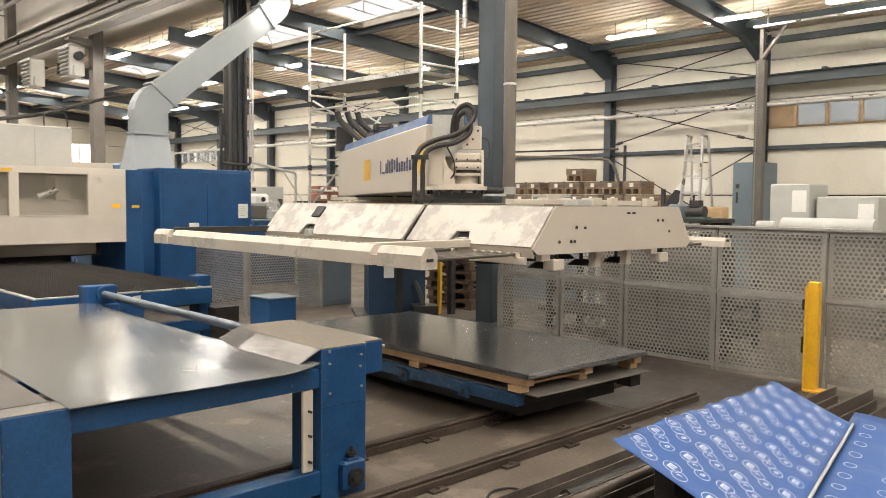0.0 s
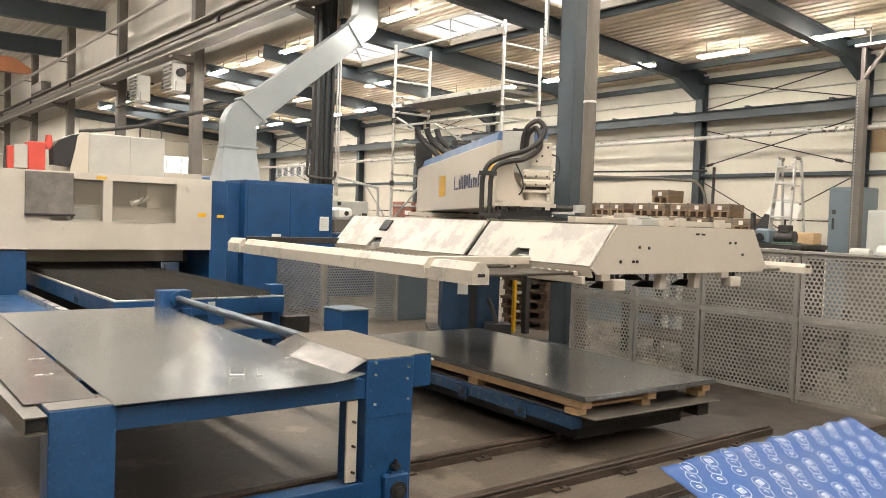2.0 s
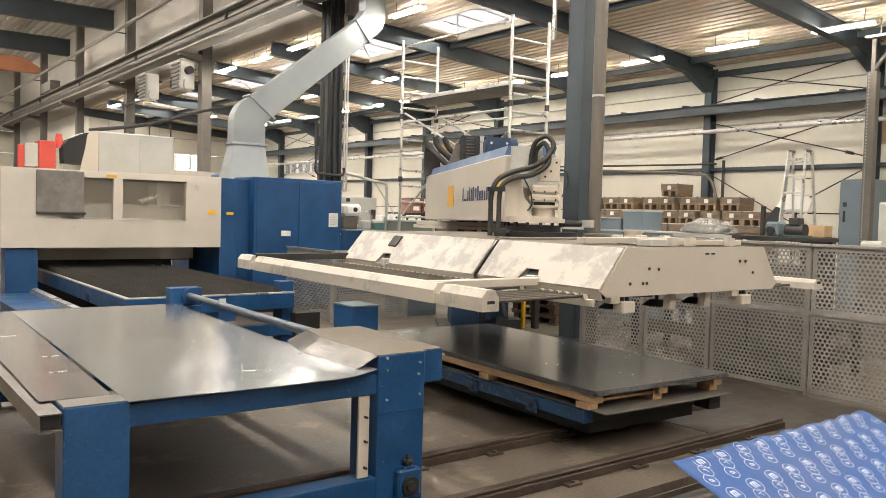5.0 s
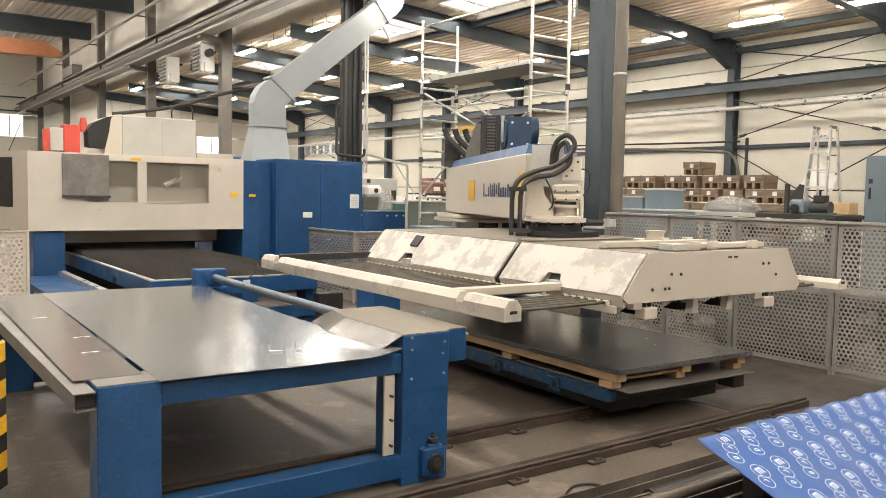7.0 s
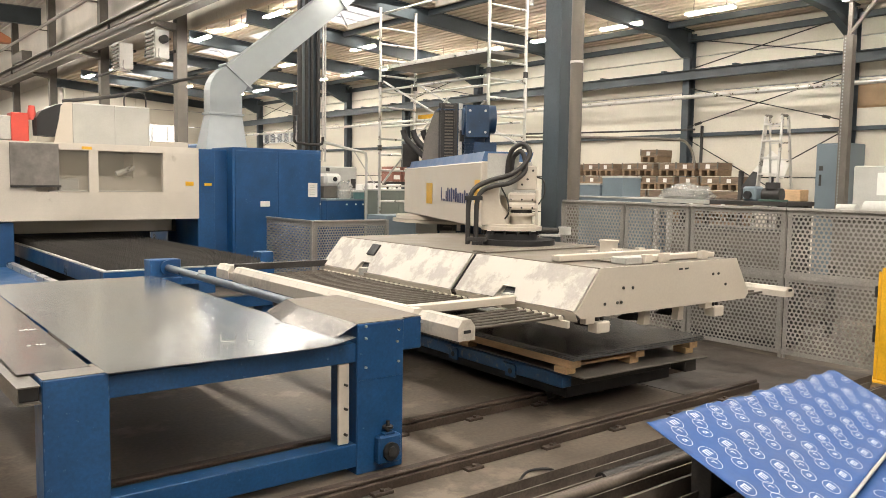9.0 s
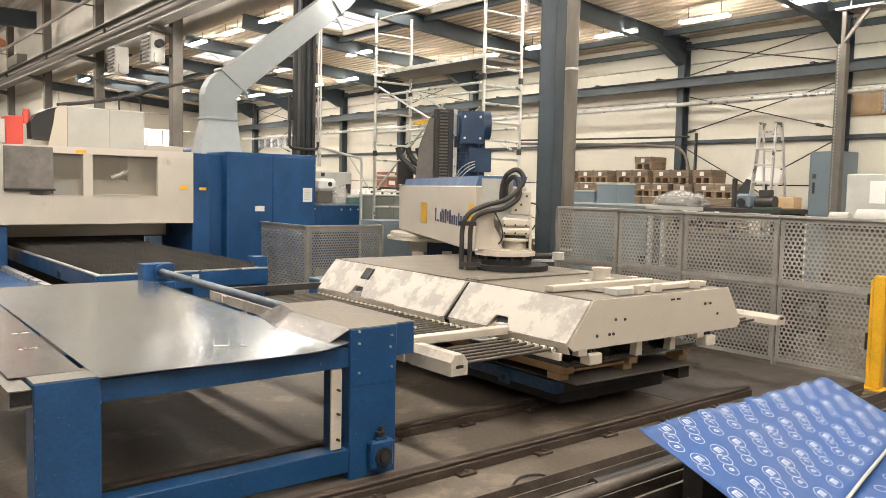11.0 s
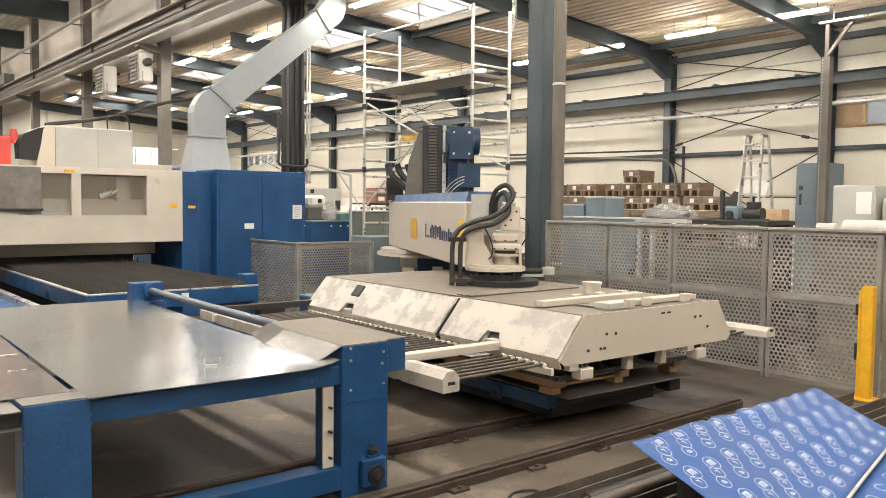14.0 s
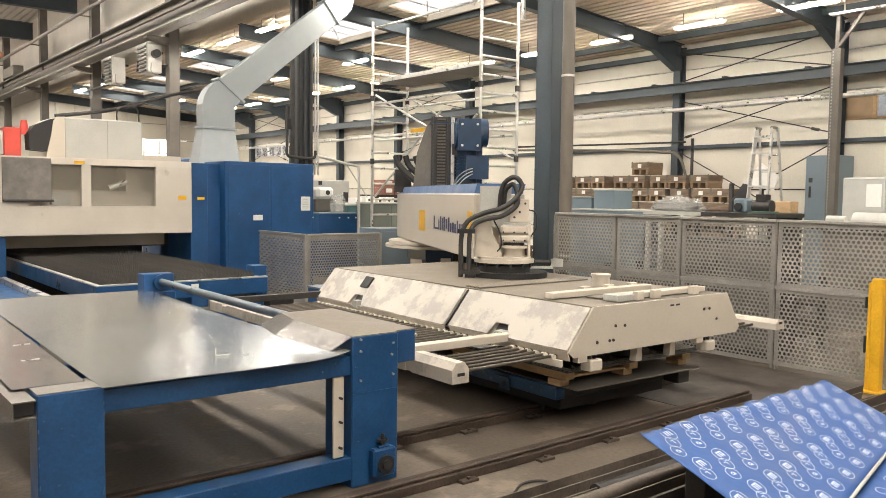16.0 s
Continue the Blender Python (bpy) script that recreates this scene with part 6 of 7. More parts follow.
def behind_fence():
    c = thing("locker", (14.4, 6.9, 0), "tall blue-grey steel locker", "locker")
    part("body", Shape().box(14.25, 6.62, 0.05, 14.85, 7.20, 2.50, 0.01), BLUEGREY, c)
    part("door", Shape().box(14.235, 6.64, 0.1, 14.248, 7.18, 2.46), BLUEGREY, c)
    part("handle", Shape().box(14.22, 7.08, 1.75, 14.234, 7.12, 1.95), DARK, c)
    part("vent", Shape().box(14.231, 7.06, 2.02, 14.234, 7.13, 2.10), DARK, c)
    part("plinth", Shape().box(14.27, 6.64, 0, 14.83, 7.18, 0.05), DARK, c)
    for y0, y1, z, x in ((4.9, 5.5, 2.04, 12.0), (4.0, 4.85, 1.85, 12.1)):
        g = thing("machine_cabinet", (x, y0, 0), "grey machine cabinet with a paper notice", "cabinet", "machine cabinets")
        part("body", Shape().box(x, y0, 0, x + 0.7, y1, z, 0.02), MACHGREY, g)
        part("notice", Shape().box(x - 0.006, y0 + 0.05, z - 0.42, x - 0.002, y0 + 0.26, z - 0.1, 0.0005), WHITE, g)
    m = thing("grinding_machine", (11.2, 4.4, 0), "pale machine tool with a rounded grey guard", "machine")
    part("bed", Shape().box(10.8, 3.6, 0, 11.6, 5.2, 1.3, 0.02), COLDUST, m)
    part("guard", Shape().cyl((11.1, 3.7, 1.42), (11.1, 4.9, 1.42), 0.13, 20), MACHGREY, m)
    part("motor", Shape().cyl((10.95, 4.95, 1.43), (10.95, 5.2, 1.43), 0.07, 16), MACHGREY, m)
    part("table", Shape().box(10.7, 3.5, 1.3, 11.7, 5.3, 1.36), DARK, m)
    # Stand-in stock, added to darken the view through the fence.
    k = thing("bar_rack", (8.9, 5.6, 0), "low rack of dark steel bars added behind the fence", "rack")
    for y in (4.4, 5.7, 7.0):
        part("upright", Shape().box(8.55, y, 0, 8.62, y + 0.07, 0.82), DARK, k)
        part("upright", Shape().box(9.25, y, 0, 9.32, y + 0.07, 0.82), DARK, k)
        for z in (0.16, 0.5):
            part("cross_bar", Shape().box(8.62, y, z, 9.25, y + 0.07, z + 0.06), DARK, k)
    rng = random.Random(8)
    for z in (0.225, 0.565):
        for i in range(7):
            part("steel_bar", Shape().box(8.64 + i * 0.088, 4.2 + rng.uniform(0, 0.3), z, 8.70 + i * 0.088, 7.1 + rng.uniform(0, 0.2), z + rng.uniform(0.05, 0.16)), STOCK, k)
    # work bench with motor, behind the ladder
    b = thing("work_bench", (11.4, 6.6, 0), "dark work bench cluttered with a motor and housings", "bench")
    part("top", Shape().box(11.0, 5.95, 1.44, 11.8, 7.8, 1.50), DARK, b)
    for x in (11.05, 11.7):
        for y in (6.0, 7.7):
            part("leg", Shape().box(x, y, 0, x + 0.08, y + 0.08, 1.44), DARK, b)
    e = thing("electric_motor", (11.2, 6.3, 1.5), "dark green electric motor on the bench", "motor")
    part("housing", Shape().cyl((11.2, 6.14, 1.60), (11.2, 6.42, 1.60), 0.095, 18), DARK, e)
    part("foot", Shape().box(11.08, 6.1, 1.502, 11.32, 6.45, 1.53), GREEN, e)
    part("terminal_box", Shape().box(11.12, 6.2, 1.68, 11.26, 6.36, 1.78), DARK, e)
    w = thing("bench_grinder", (11.2, 6.6, 1.5), "pale blue grinder housing with a black wheel", "grinder")
    part("housing", Shape().box(11.1, 6.5, 1.502, 11.35, 6.72, 1.72, 0.03), BLUEGREY, w)
    part("wheel", Shape().cyl((11.09, 6.61, 1.59), (11.05, 6.61, 1.59), 0.06, 18), BLACK, w)
    t = thing("folded_board", (12.9, 7.6, 1.2), "tilted white and black folded board", "board")
    part("white_face", Shape().plate([(0, 0), (0.55, -0.12), (0.62, 0.12), (0.30, 0.35)], (12.9, 7.62, 1.98), Vector((0.1, -1, 0)).normalized(), Vector((0.1, 0, 1)).normalized(), 0.02), WHITE, t)
    part("black_face", Shape().plate([(0, 0), (0.28, 0.3), (0.05, -0.3), (-0.2, -0.3)], (12.95, 7.64, 1.98), Vector((0.1, -1, 0)).normalized(), Vector((0.1, 0, 1)).normalized(), 0.02), BLACK, t)
    part("post", Shape().box(12.97, 7.3, 0, 13.03, 7.36, 1.98), DARK, t)
    # blue-grey sheet metal boxes and wrapped goods
    for x, y0, y1, z0, z1 in ((11.0, 8.9, 9.35, 1.5, 1.85), (11.0, 9.4, 9.9, 1.5, 1.72), (10.9, 7.9, 9.9, 1.42, 1.5), (10.9, 8.2, 9.9, 0.0, 1.42)):
        g = thing("sheet_metal_box", (x, y0, z0), "pale blue-grey sheet metal box", "box", "sheet metal boxes")
        part("body", Shape().box(x, y0, z0, x + 0.5, y1, z1, 0.01), BLUEGREY, g)
        part("rim", Shape().box(x - 0.01, y0 - 0.01, z1 - 0.02, x + 0.51, y1 + 0.01, z1 + 0.01), MACHGREY, g)
    pl = thing("wrapped_bundle", (10.9, 7.9, 1.42), "bundle wrapped in wrinkled clear plastic film", "bundle")
    v, f, n, k = [], [], 16, 9
    for j in range(k + 1):
        for i in range(n):
            a, b = 2 * math.pi * i / n, math.pi / 2 * j / k
            p = Vector((0.34 * math.cos(a) * math.cos(b), 0.46 * math.sin(a) * math.cos(b), 0.24 * math.sin(b)))
            p *= 1 + 0.3 * noise.noise(p * 9 + Vector((3, 1, 2)))
            v.append((11.15 + p.x, 7.75 + p.y, 1.505 + max(p.z, 0)))
    f = [(j * n + i, j * n + (i + 1) % n, (j + 1) * n + (i + 1) % n, (j + 1) * n + i) for j in range(k) for i in range(n)]
    part("wrapping", Shape().add(v, f), PLASTIC, pl)
    part("contents", Shape().box(10.95, 7.45, 1.502, 11.35, 8.05, 1.66, 0.03), COLDUST, pl)
    sup = thing("bench_support", (11.0, 7.8, 0), "grey steel trestle table behind the fence", "trestle")
    part("top", Shape().box(10.85, 7.2, 1.44, 11.55, 8.18, 1.50), MACHGREY, sup)
    for y in (7.85, 8.1):
        part("leg", Shape().box(10.9, y, 0, 10.98, y + 0.06, 1.44), MACHGREY, sup)
    cab = thing("cardboard_box", (11.9, 6.2, 1.2), "open brown cardboard box", "box")
    part("box", Shape().box(11.85, 6.2, 1.502, 12.1, 6.5, 1.68, 0.01), WOOD, cab)
    part("stand", Shape().box(11.82, 6.15, 0, 12.13, 6.55, 1.5), DARK, cab)
    # overhead air line with its drop
    a = thing("air_line", (14.0, 9.5, 1.2), "grey air hose line with a curved drop", "hose")
    part("line", Shape().tube([(14.0, 14.5, 2.85), (14.0, 12.0, 2.76), (14.0, 10.2, 2.66), (14.0, 9.75, 2.58), (14.0, 9.55, 2.2), (14.0, 9.45, 1.4), (14.0, 9.45, 0.0)], 0.03), PIPE, a)
    part("line", Shape().tube([(14.05, 14.5, 2.93), (14.05, 12.0, 2.88), (14.05, 9.6, 2.84)], 0.02), DARK, a)
    part("stand_pipe", Shape().cyl((14.0, 9.4, 0), (14.0, 9.4, 2.9), 0.03), DARK, a)
    # low shelves seen under the lifter
    for k in range(6):
        p = thing("wooden_pallet", (9.4, 9.5, 0.155 * k), "dark weathered wooden pallet in a stack", "pallet", "stacked pallets")
        z, dy = 0.155 * k, 0.03 * ((k * 7) % 3 - 1)
        for y in (8.98, 9.40, 9.82):
            for x in (9.02, 9.40, 9.78):
                part("block", Shape().box(x, y + dy, z + 0.022, x + 0.12, y + 0.13 + dy, z + 0.102), DARKWOOD, p)
        for y in (8.97, 9.39, 9.81):
            part("bottom_board", Shape().box(9.0, y + dy, z, 9.92, y + 0.15 + dy, z + 0.02), DARKWOOD, p)
        for i in range(6):
            part("deck_board", Shape().box(9.0 + i * 0.158, 8.95 + dy, z + 0.104, 9.13 + i * 0.158, 9.98 + dy, z + 0.152), DARKWOOD, p)
    q = thing("paper_carton", (9.2, 9.2, 0.93), "small white paper carton on the pallets", "carton")
    part("carton", Shape().box(9.05, 9.1, 0.932, 9.25, 9.3, 1.02), WHITE, q)
    dp = thing("dark_post", (8.5, 8.9, 0), "dark steel post on the floor", "post")
    part("post", Shape().box(8.47, 8.84, 0, 8.56, 8.93, 1.1), DARK, dp)
    # Made-up dark body, added so the fence holes look dark.
    tc = thing("tool_cabinet", (8.2, 5.0, 0), "dark cabinet body added behind the fence", "cabinet")
    part("body", Shape().box(8.0, 4.30, 0.06, 8.42, 5.72, 1.26, 0.01), DARK, tc)
    for y in (4.32, 5.02):
        part("door", Shape().box(7.985, y, 0.1, 7.998, y + 0.68, 1.22), COLDUST, tc)
    part("plinth", Shape().box(8.02, 4.34, 0, 8.4, 5.68, 0.06), BLACK, tc)
    yp = thing("yellow_marker_post", (8.5, 9.05, 0), "thin yellow marker post", "post")
    part("post", Shape().box(8.38, 9.0, 0, 8.43, 9.06, 0.8), YELLOW, yp)
    ch = thing("white_stand", (8.9, 10.5, 0), "white perforated plastic stand on the floor", "stand")
    for y in (10.25, 10.5, 10.75):
        part("post", Shape().box(8.8, y, 0, 8.85, y + 0.05, 0.85), WHITE, ch)
    for z in (0.2, 0.5, 0.78):
        part("bar", Shape().box(8.8, 10.25, z, 8.85, 10.8, z + 0.08), WHITE, ch)
    mc = thing("blue_work_cabinet", (9.0, 14.7, 0), "blue steel work cabinet with small bolts", "cabinet")
    part("body", Shape().box(8.42, 14.4, 0, 9.38, 15.2, 1.30, 0.01), BLUE, mc)
    part("top", Shape().box(8.40, 14.38, 1.30, 9.40, 15.22, 1.33), BLUEGREY, mc)
    for x in (8.9, 9.12, 9.3):
        part("bolt", Shape().cyl((x, 14.4, 1.22), (x, 14.385, 1.22), 0.018, 8), WHITE, mc)
    hd = thing("bench_machine", (8.8, 15.0, 1.33), "small white bench machine with a dark dial", "machine")
    part("base", Shape().box(8.6, 14.85, 1.332, 9.05, 15.15, 1.60, 0.02), COLDUST, hd)
    part("head", Shape().box(8.62, 14.8, 1.602, 9.03, 15.15, 1.86, 0.06), WHITE, hd)
    part("dial", Shape().cyl((8.86, 14.8, 1.74), (8.86, 14.785, 1.74), 0.05, 18), BLACK, hd)
    wp = thing("plastic_bag", (8.97, 14.6, 1.33), "crumpled clear plastic bag full of parts", "bag")
    v, n, k = [], 14, 8
    for j in range(k + 1):
        for i in range(n):
            a, b = 2 * math.pi * i / n, math.pi / 2 * j / k
            p = Vector((0.19 * math.cos(a) * math.cos(b) ** 0.5, 0.15 * math.sin(a) * math.cos(b) ** 0.5, 0.36 * math.sin(b)))
            p *= 1 + 0.25 * noise.noise(p * 12 + Vector((7, 2, 5)))
            v.append((8.97 + p.x, 14.58 + p.y, 1.332 + max(p.z, 0)))
    part("film", Shape().add(v, [(j * n + i, j * n + (i + 1) % n, (j + 1) * n + (i + 1) % n, (j + 1) * n + i) for j in range(k) for i in range(n)]), PLASTIC, wp)
    part("contents", Shape().box(8.85, 14.5, 1.333, 9.08, 14.68, 1.52, 0.03), MACHGREY, wp)
    tb = thing("teal_box", (9.24, 14.5, 1.33), "small teal plastic parts box", "box")
    part("body", Shape().box(9.12, 14.44, 1.332, 9.37, 14.7, 1.47, 0.01), TEAL, tb)
    part("rim", Shape().box(9.11, 14.43, 1.47, 9.38, 14.71, 1.49, 0.004), MACHGREY, tb)
    fp = thing("pipe_guard", (9.1, 14.0, 0), "bent grey steel pipe guard", "guard rail")
    part("rail", Shape().tube([(8.13, 14.0, 2.46), (8.35, 14.0, 2.42), (8.75, 14.0, 2.34), (9.05, 14.0, 2.29), (9.11, 14.0, 2.22), (9.12, 14.0, 1.8), (9.13, 14.0, 0.0)], 0.028), MACHGREY, fp)
    part("brace", Shape().cyl((8.85, 14.03, 2.3), (9.35, 14.03, 1.65), 0.012, 8), MACHGREY, fp)
    gc = thing("grey_side_cabinet", (9.4, 13.6, 0), "grey-green steel cabinet beside the scaffold", "cabinet")
    part("body", Shape().box(9.2, 13.6, 0, 10.1, 14.2, 1.52, 0.01), GREYGREEN, gc)
    part("top", Shape().box(9.18, 13.58, 1.52, 10.12, 14.22, 1.55), MACHGREY, gc)
    part("door", Shape().box(9.22, 13.586, 0.1, 9.64, 13.598, 1.48), GREYGREEN, gc)
    part("door", Shape().box(9.66, 13.586, 0.1, 10.08, 13.598, 1.48), GREYGREEN, gc)
    pc = thing("pale_cabinet", (10.3, 17.2, 0), "pale grey machine cabinet with small dark displays", "cabinet")
    part("body", Shape().box(9.7, 17.0, 0, 10.8, 17.6, 2.05, 0.02), MACHGREY, pc)
    part("display", Shape().box(9.92, 16.99, 1.93, 10.02, 16.998, 2.02, 0.001), BLACK, pc)
    part("display", Shape().box(10.62, 16.99, 1.53, 10.76, 16.998, 1.76, 0.001), DARK, pc)
    sb = thing("parts_bench", (10.5, 15.6, 0), "long grey bench with small white boxes on it", "bench")
    part("top", Shape().box(9.9, 15.3, 1.46, 11.2, 16.1, 1.50), MACHGREY, sb)
    for x in (9.95, 11.08):
        for y in (15.35, 15.98):
            part("leg", Shape().box(x, y, 0, x + 0.07, y + 0.07, 1.46), DARK, sb)
    for x, w, h in ((10.0, 0.20, 0.13), (10.28, 0.26, 0.17), (10.62, 0.16, 0.12), (10.85, 0.24, 0.15)):
        g = thing("white_box", (x, 15.5, 1.5), "small white instrument box on the bench", "box", "white boxes")
        part("case", Shape().box(x, 15.5, 1.502, x + w, 15.8, 1.502 + h, 0.01), WHITE, g)
        part("socket", Shape().cyl((x + w * 0.4, 15.5, 1.502 + h * 0.5), (x + w * 0.4, 15.49, 1.502 + h * 0.5), 0.03, 12), DARK, g)
    hp = thing("goods_rack", (12.9, 18.2, 0), "dark rack with shelves of goods", "rack")
    for x in (12.3, 13.9):
        for y in (17.95, 18.75):
            part("upright", Shape().box(x, y, 0, x + 0.08, y + 0.08, 1.62), DARK, hp)
    for z in (0.6, 1.62):
        part("shelf", Shape().box(12.3, 17.95, z, 13.98, 18.83, z + 0.09), DARK, hp)
    rng = random.Random(21)
    for z0, rows_up in ((1.712, 2),):
        for lvl in range(rows_up):
            for i in range(4):
                if rng.random() < 0.15 and lvl:
                    continue
                x, h = 12.55 + i * 0.36, 0.20
                g = thing("carton", (x, 18.1, z0 + lvl * 0.205), "small red-brown carton with a white label", "carton", "cartons")
                part("box", Shape().box(x, 18.0, z0 + lvl * 0.205, x + 0.32, 18.5, z0 + lvl * 0.205 + h, 0.005), CARTON, g)
                part("label", Shape().box(x + 0.06, 17.994, z0 + lvl * 0.205 + 0.06, x + 0.26, 17.998, z0 + lvl * 0.205 + 0.17, 0.0005), WHITE, g)
    bc = thing("blue_grey_box", (8.0, 10.9, 0), "blue-grey control cabinet beside the lifter mast", "cabinet")
    part("body", Shape().box(7.50, 10.9, 0, 8.15, 11.5, 1.15, 0.01), BLUEGREY, bc)
    part("door", Shape().box(7.53, 10.888, 0.08, 8.12, 10.899, 1.1), BLUEGREY, bc)
    far = thing("far_machine", (4.5, 30, 0), "pale machine with blue parts far down the hall", "machine")
    part("body", Shape().box(9.4, 24, 0, 12.5, 27, 2.0, 0.05), MACHGREY, far)
    part("hood", Shape().box(9.8, 24.2, 2.005, 11.2, 26, 2.8, 0.05), BLUE_LIGHT, far)


behind_fence()

# ---- steel stock and film-covered sheet in the foreground ----


def steel_stock():
    specs = ((3.00, 0.10, 0.10, 0), (2.86, 0.12, 0.08, 1), (2.70, 0.10, 0.13, 0), (2.55, 0.12, 0.10, 1), (2.40, 0.10, 0.16, 0), (2.22, 0.14, 0.12, 1))
    for i, (y, w, h, kind) in enumerate(specs):
        x0, x1 = 1.2 + 0.12 * (i % 3), 7.2 - 0.2 * (i % 2)
        if kind:
            s = Shape().plate([(0, 0), (w, 0), (w, h), (w - 0.01, h), (w - 0.01, 0.01), (0.01, 0.01), (0.01, h), (0, h)], (x0, y, 0.004), (0, 1, 0), (0, 0, 1), x1 - x0)
        else:
            s = Shape().plate([(0, 0), (w, 0), (w, 0.01), (w / 2 + 0.005, 0.012), (w / 2 + 0.005, h), (w / 2 - 0.005, h), (w / 2 - 0.005, 0.012), (0, 0.01)], (x0, y, 0.004), (0, 1, 0), (0, 0, 1), x1 - x0)
        solid("steel_profile", s, STOCK, "long dark steel profile lying on the floor", "steel profile", "steel profiles")
    solid("steel_pipe", Shape().cyl((2.6, 2.62, 0.17), (6.0, 2.62, 0.17), 0.03, 18), STOCK, "dark steel pipe lying on the profiles", "pipe")
    solid("pipe_offcut", Shape().cyl((3.45, 2.87, 0.05), (4.3, 2.86, 0.05), 0.05, 20), DARK, "short dark pipe offcut", "pipe")
    solid("loose_cable", Shape().tube([(3.15, 3.22, 0.01), (3.3, 3.3, 0.012), (3.42, 3.27, 0.012), (3.45, 3.18, 0.01)], 0.008), BLACK, "short black cable end on the floor", "cable")
    solid("support_beam", Shape().box(3.6, 2.28, 0.0, 5.1, 2.40, 0.37), DARK, "dark timber and steel support under the film-covered sheet", "beam")
    solid("wood_offcut", Shape().box(3.3, 1.95, 0.0, 3.9, 2.05, 0.06), OLDWOOD, "thin wooden offcut on the floor", "offcut")


steel_stock()


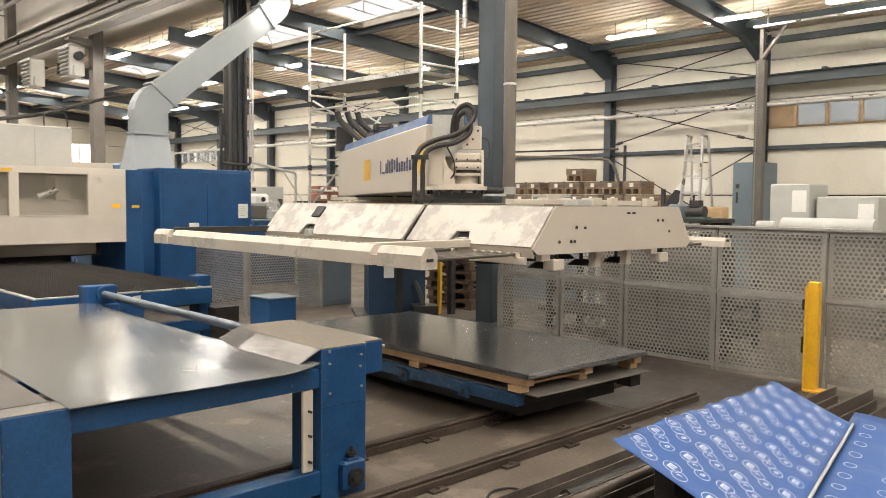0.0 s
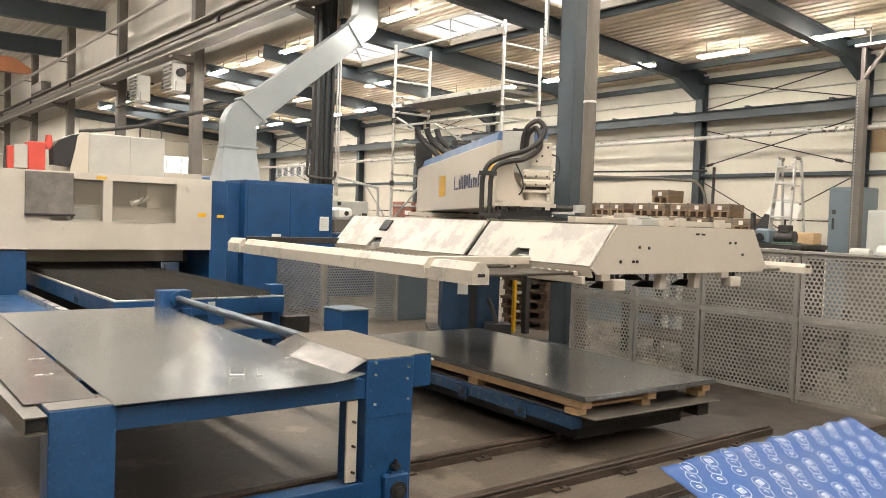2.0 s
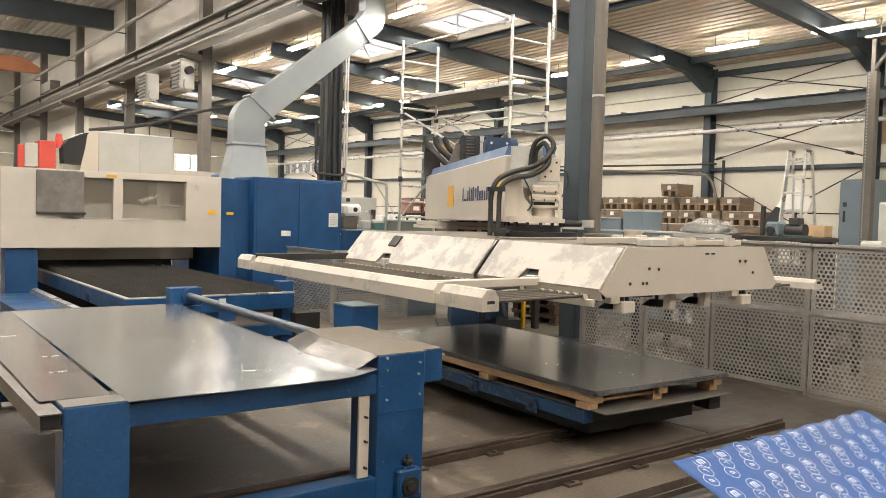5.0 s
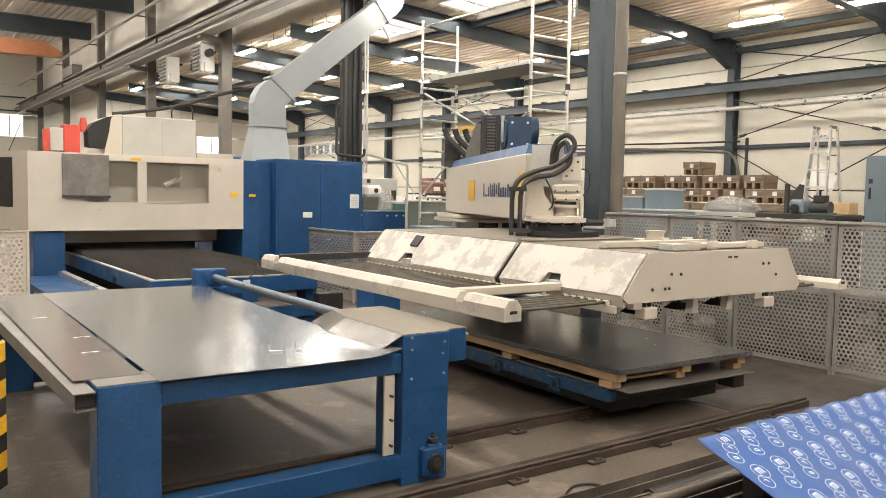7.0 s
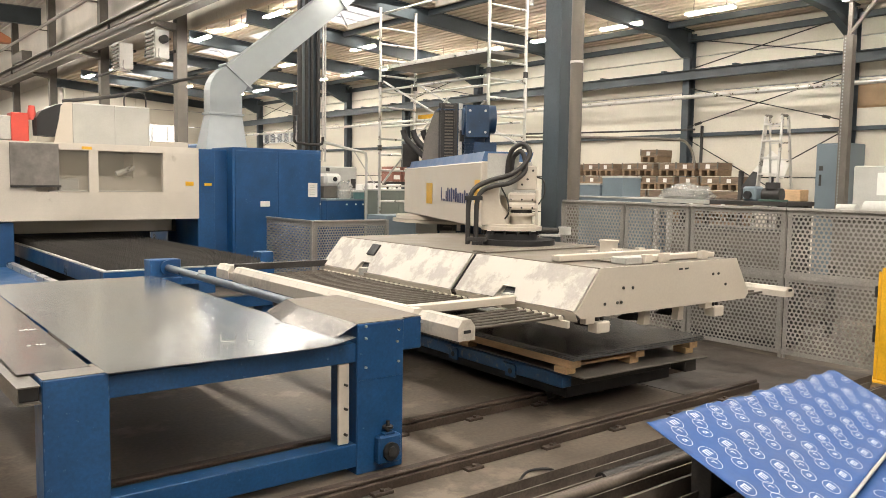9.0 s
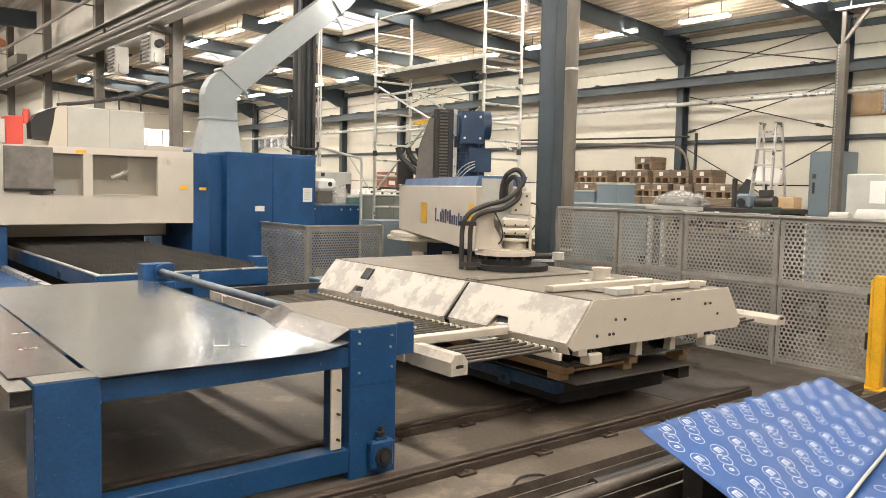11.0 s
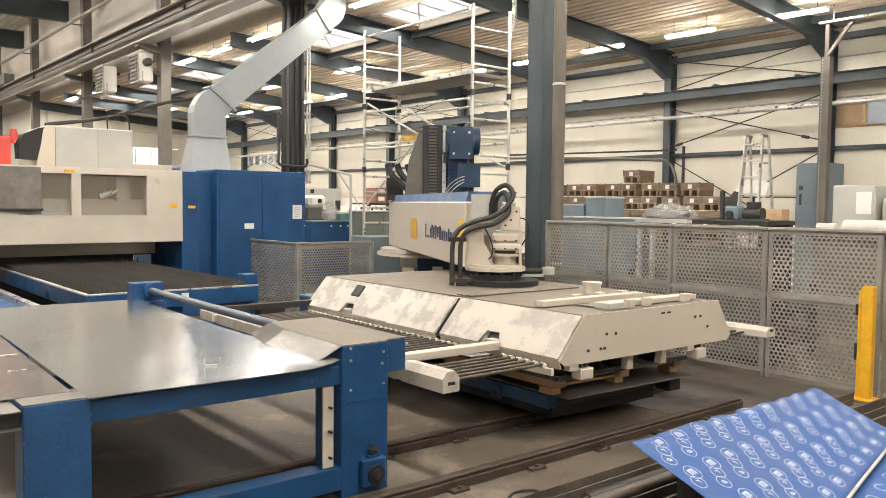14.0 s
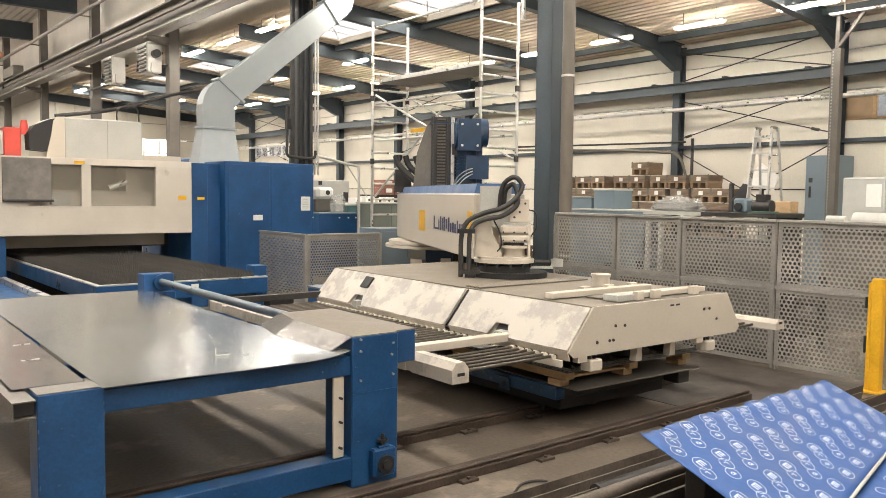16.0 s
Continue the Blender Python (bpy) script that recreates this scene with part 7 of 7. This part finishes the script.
def film_sheet():
    XA, XB, YT, YB, ZT = 3.34, 5.33, 2.50, 1.62, 0.50

    def P(a, b, up=0.0):
        x = XA + (XB - XA) * a
        y = YT + (YB + 0.36 * a - YT) * b
        z = ZT - 0.38 * (YT - y) + 0.008 * noise.noise(Vector((x * 2.2, y * 3.0, 0)))
        if b < 0.04:
            y += 0.035 * noise.noise(Vector((x * 9, 5, 0)))
            z += 0.022 * noise.noise(Vector((x * 11, 1, 0)))
        return (x, y + up * 0.35, z + up)
    o = thing("film_covered_sheet", (4.33, 2.2, 0.3), "blue film-covered sheet with printed white rings, tilted on supports", "film sheet")
    nx, ny = 60, 16
    v = [P(i / nx, j / ny) for j in range(ny + 1) for i in range(nx + 1)]
    f = [(j * (nx + 1) + i, j * (nx + 1) + i + 1, (j + 1) * (nx + 1) + i + 1, (j + 1) * (nx + 1) + i) for j in range(ny) for i in range(nx)]
    ob = part("film", Shape().add(v, f, True), FILM, o)
    fm = ob.modifiers.new("thickness", "SOLIDIFY")
    fm.thickness, fm.offset = 0.003, 0.0
    part("edge", Shape().tube([P(a / 12, 1.0, 0.002) for a in range(13)], 0.010, 6, 2), MACHGREY, o, "pale cut edge of the sheet")
    LX, LY = XB - XA, (YT - YB) * 1.07

    def ring(s, cu, cv, ru, rv, w=0.0035, n=18):
        pts = []
        for k in range(n):
            a = 2 * math.pi * k / n
            for rr in (0, -w):
                u, q = cu + (ru + rr) * math.cos(a), cv + (rv + rr) * math.sin(a)
                pts.append(P(u / LX, q / LY, 0.003))
        s.add(pts, [(2 * k, 2 * ((k + 1) % n), 2 * ((k + 1) % n) + 1, 2 * k + 1) for k in range(n)])

    def bar(s, u0, v0, u1, v1):
        s.add([P(u / LX, q / LY, 0.0032) for u, q in ((u0, v0), (u1, v0), (u1, v1), (u0, v1))], [(0, 1, 2, 3)])
    row = 0
    vv = -0.012
    while vv < LY - 0.05:
        uu = 0.02 - 0.05 * (row % 4)
        while uu < LX - 0.08:
            s = Shape()
            for k in range(3):
                cv, cu = vv + 0.068 + k * 0.066, uu + 0.150 - k * 0.042
                ru, rv = (0.048, 0.054) if k == 0 else (0.040, 0.046)
                if cu - ru > 0.004 and cv - rv > 0.0 and cv + rv < LY * 0.97 and cu + ru < LX:
                    ring(s, cu, cv, ru, rv, 0.003)
                    if k == 0:
                        for e in (-0.018, 0.0, 0.018):
                            bar(s, cu + e - 0.0045, cv - 0.017, cu + e + 0.0045, cv + 0.019)
                        bar(s, cu - 0.0225, cv - 0.025, cu + 0.0225, cv - 0.017)
                    elif k == 1:
                        bar(s, cu - 0.010, cv - 0.014, cu + 0.012, cv - 0.009)
                        bar(s, cu + 0.007, cv - 0.009, cu + 0.012, cv + 0.012)
                    else:
                        ring(s, cu, cv, 0.014, 0.013, 0.006, 8)
                        bar(s, cu + 0.009, cv - 0.004, cu + 0.016, cv + 0.015)
            if s.v:
                part("printed_mark", s, INK, ob)
            uu += 0.185
        vv += 0.258
        row += 1
    # a second piece of film lower down, in front
    q = thing("film_offcut", (5.2, 1.6, 0.15), "second piece of blue printed film lying in front", "film sheet")

    def Q(x, d, up=0.0):
        """A place on the second film, d metres out from the first sheet's lower edge."""
        e = (x - XA) / (XB - XA)
        return (x, YB + 0.36 * e + 0.04 - d, 0.150 + 0.136 * e - 0.06 * d + 0.012 * noise.noise(Vector((x * 3, d * 4, 2))) + up)
    w = [Q(XA + 0.5 + i * 0.165, j * 0.12) for j in range(6) for i in range(12)]
    g = [(j * 12 + i, j * 12 + i + 1, (j + 1) * 12 + i + 1, (j + 1) * 12 + i) for j in range(5) for i in range(11)]
    fo = part("film", Shape().add(w, g, True), FILM, q)
    fm = fo.modifiers.new("thickness", "SOLIDIFY")
    fm.thickness, fm.offset = 0.003, 0.0
    for j in range(2):
        for i in range(9):
            s = Shape()
            cx, cd = XA + 0.62 + i * 0.18 + j * 0.08, 0.13 + j * 0.22
            n = 16
            pts = []
            for k in range(n):
                a = 2 * math.pi * k / n
                for r in (0.038, 0.034):
                    pts.append(Q(cx + r * math.cos(a), cd + r * math.sin(a), 0.006))
            s.add(pts, [(2 * k, 2 * ((k + 1) % n), 2 * ((k + 1) % n) + 1, 2 * k + 1) for k in range(n)])
            part("printed_mark", s, INK, fo)
    solid("film_support", Shape().box(4.1, 1.45, 0.0, 5.3, 1.56, 0.178), DARK, "dark steel bar under the second film", "beam")


film_sheet()


def motions():
    rows = ((0.0, 0.755), (2.4, 0.750), (3.0, 0.738), (3.5, 0.703), (4.0, 0.655), (5.0, 0.561), (6.5, 0.418), (7.0, 0.377), (7.5, 0.329), (8.0, 0.281), (8.5, 0.235), (9.0, 0.185), (10.0, 0.088), (10.8, 0.018), (11.2, 0.0), (16.0, 0.0))
    walk(LIFTER, [(t, pose(5.03, 5.3, 0.5 + z)) for t, z in rows])


motions()
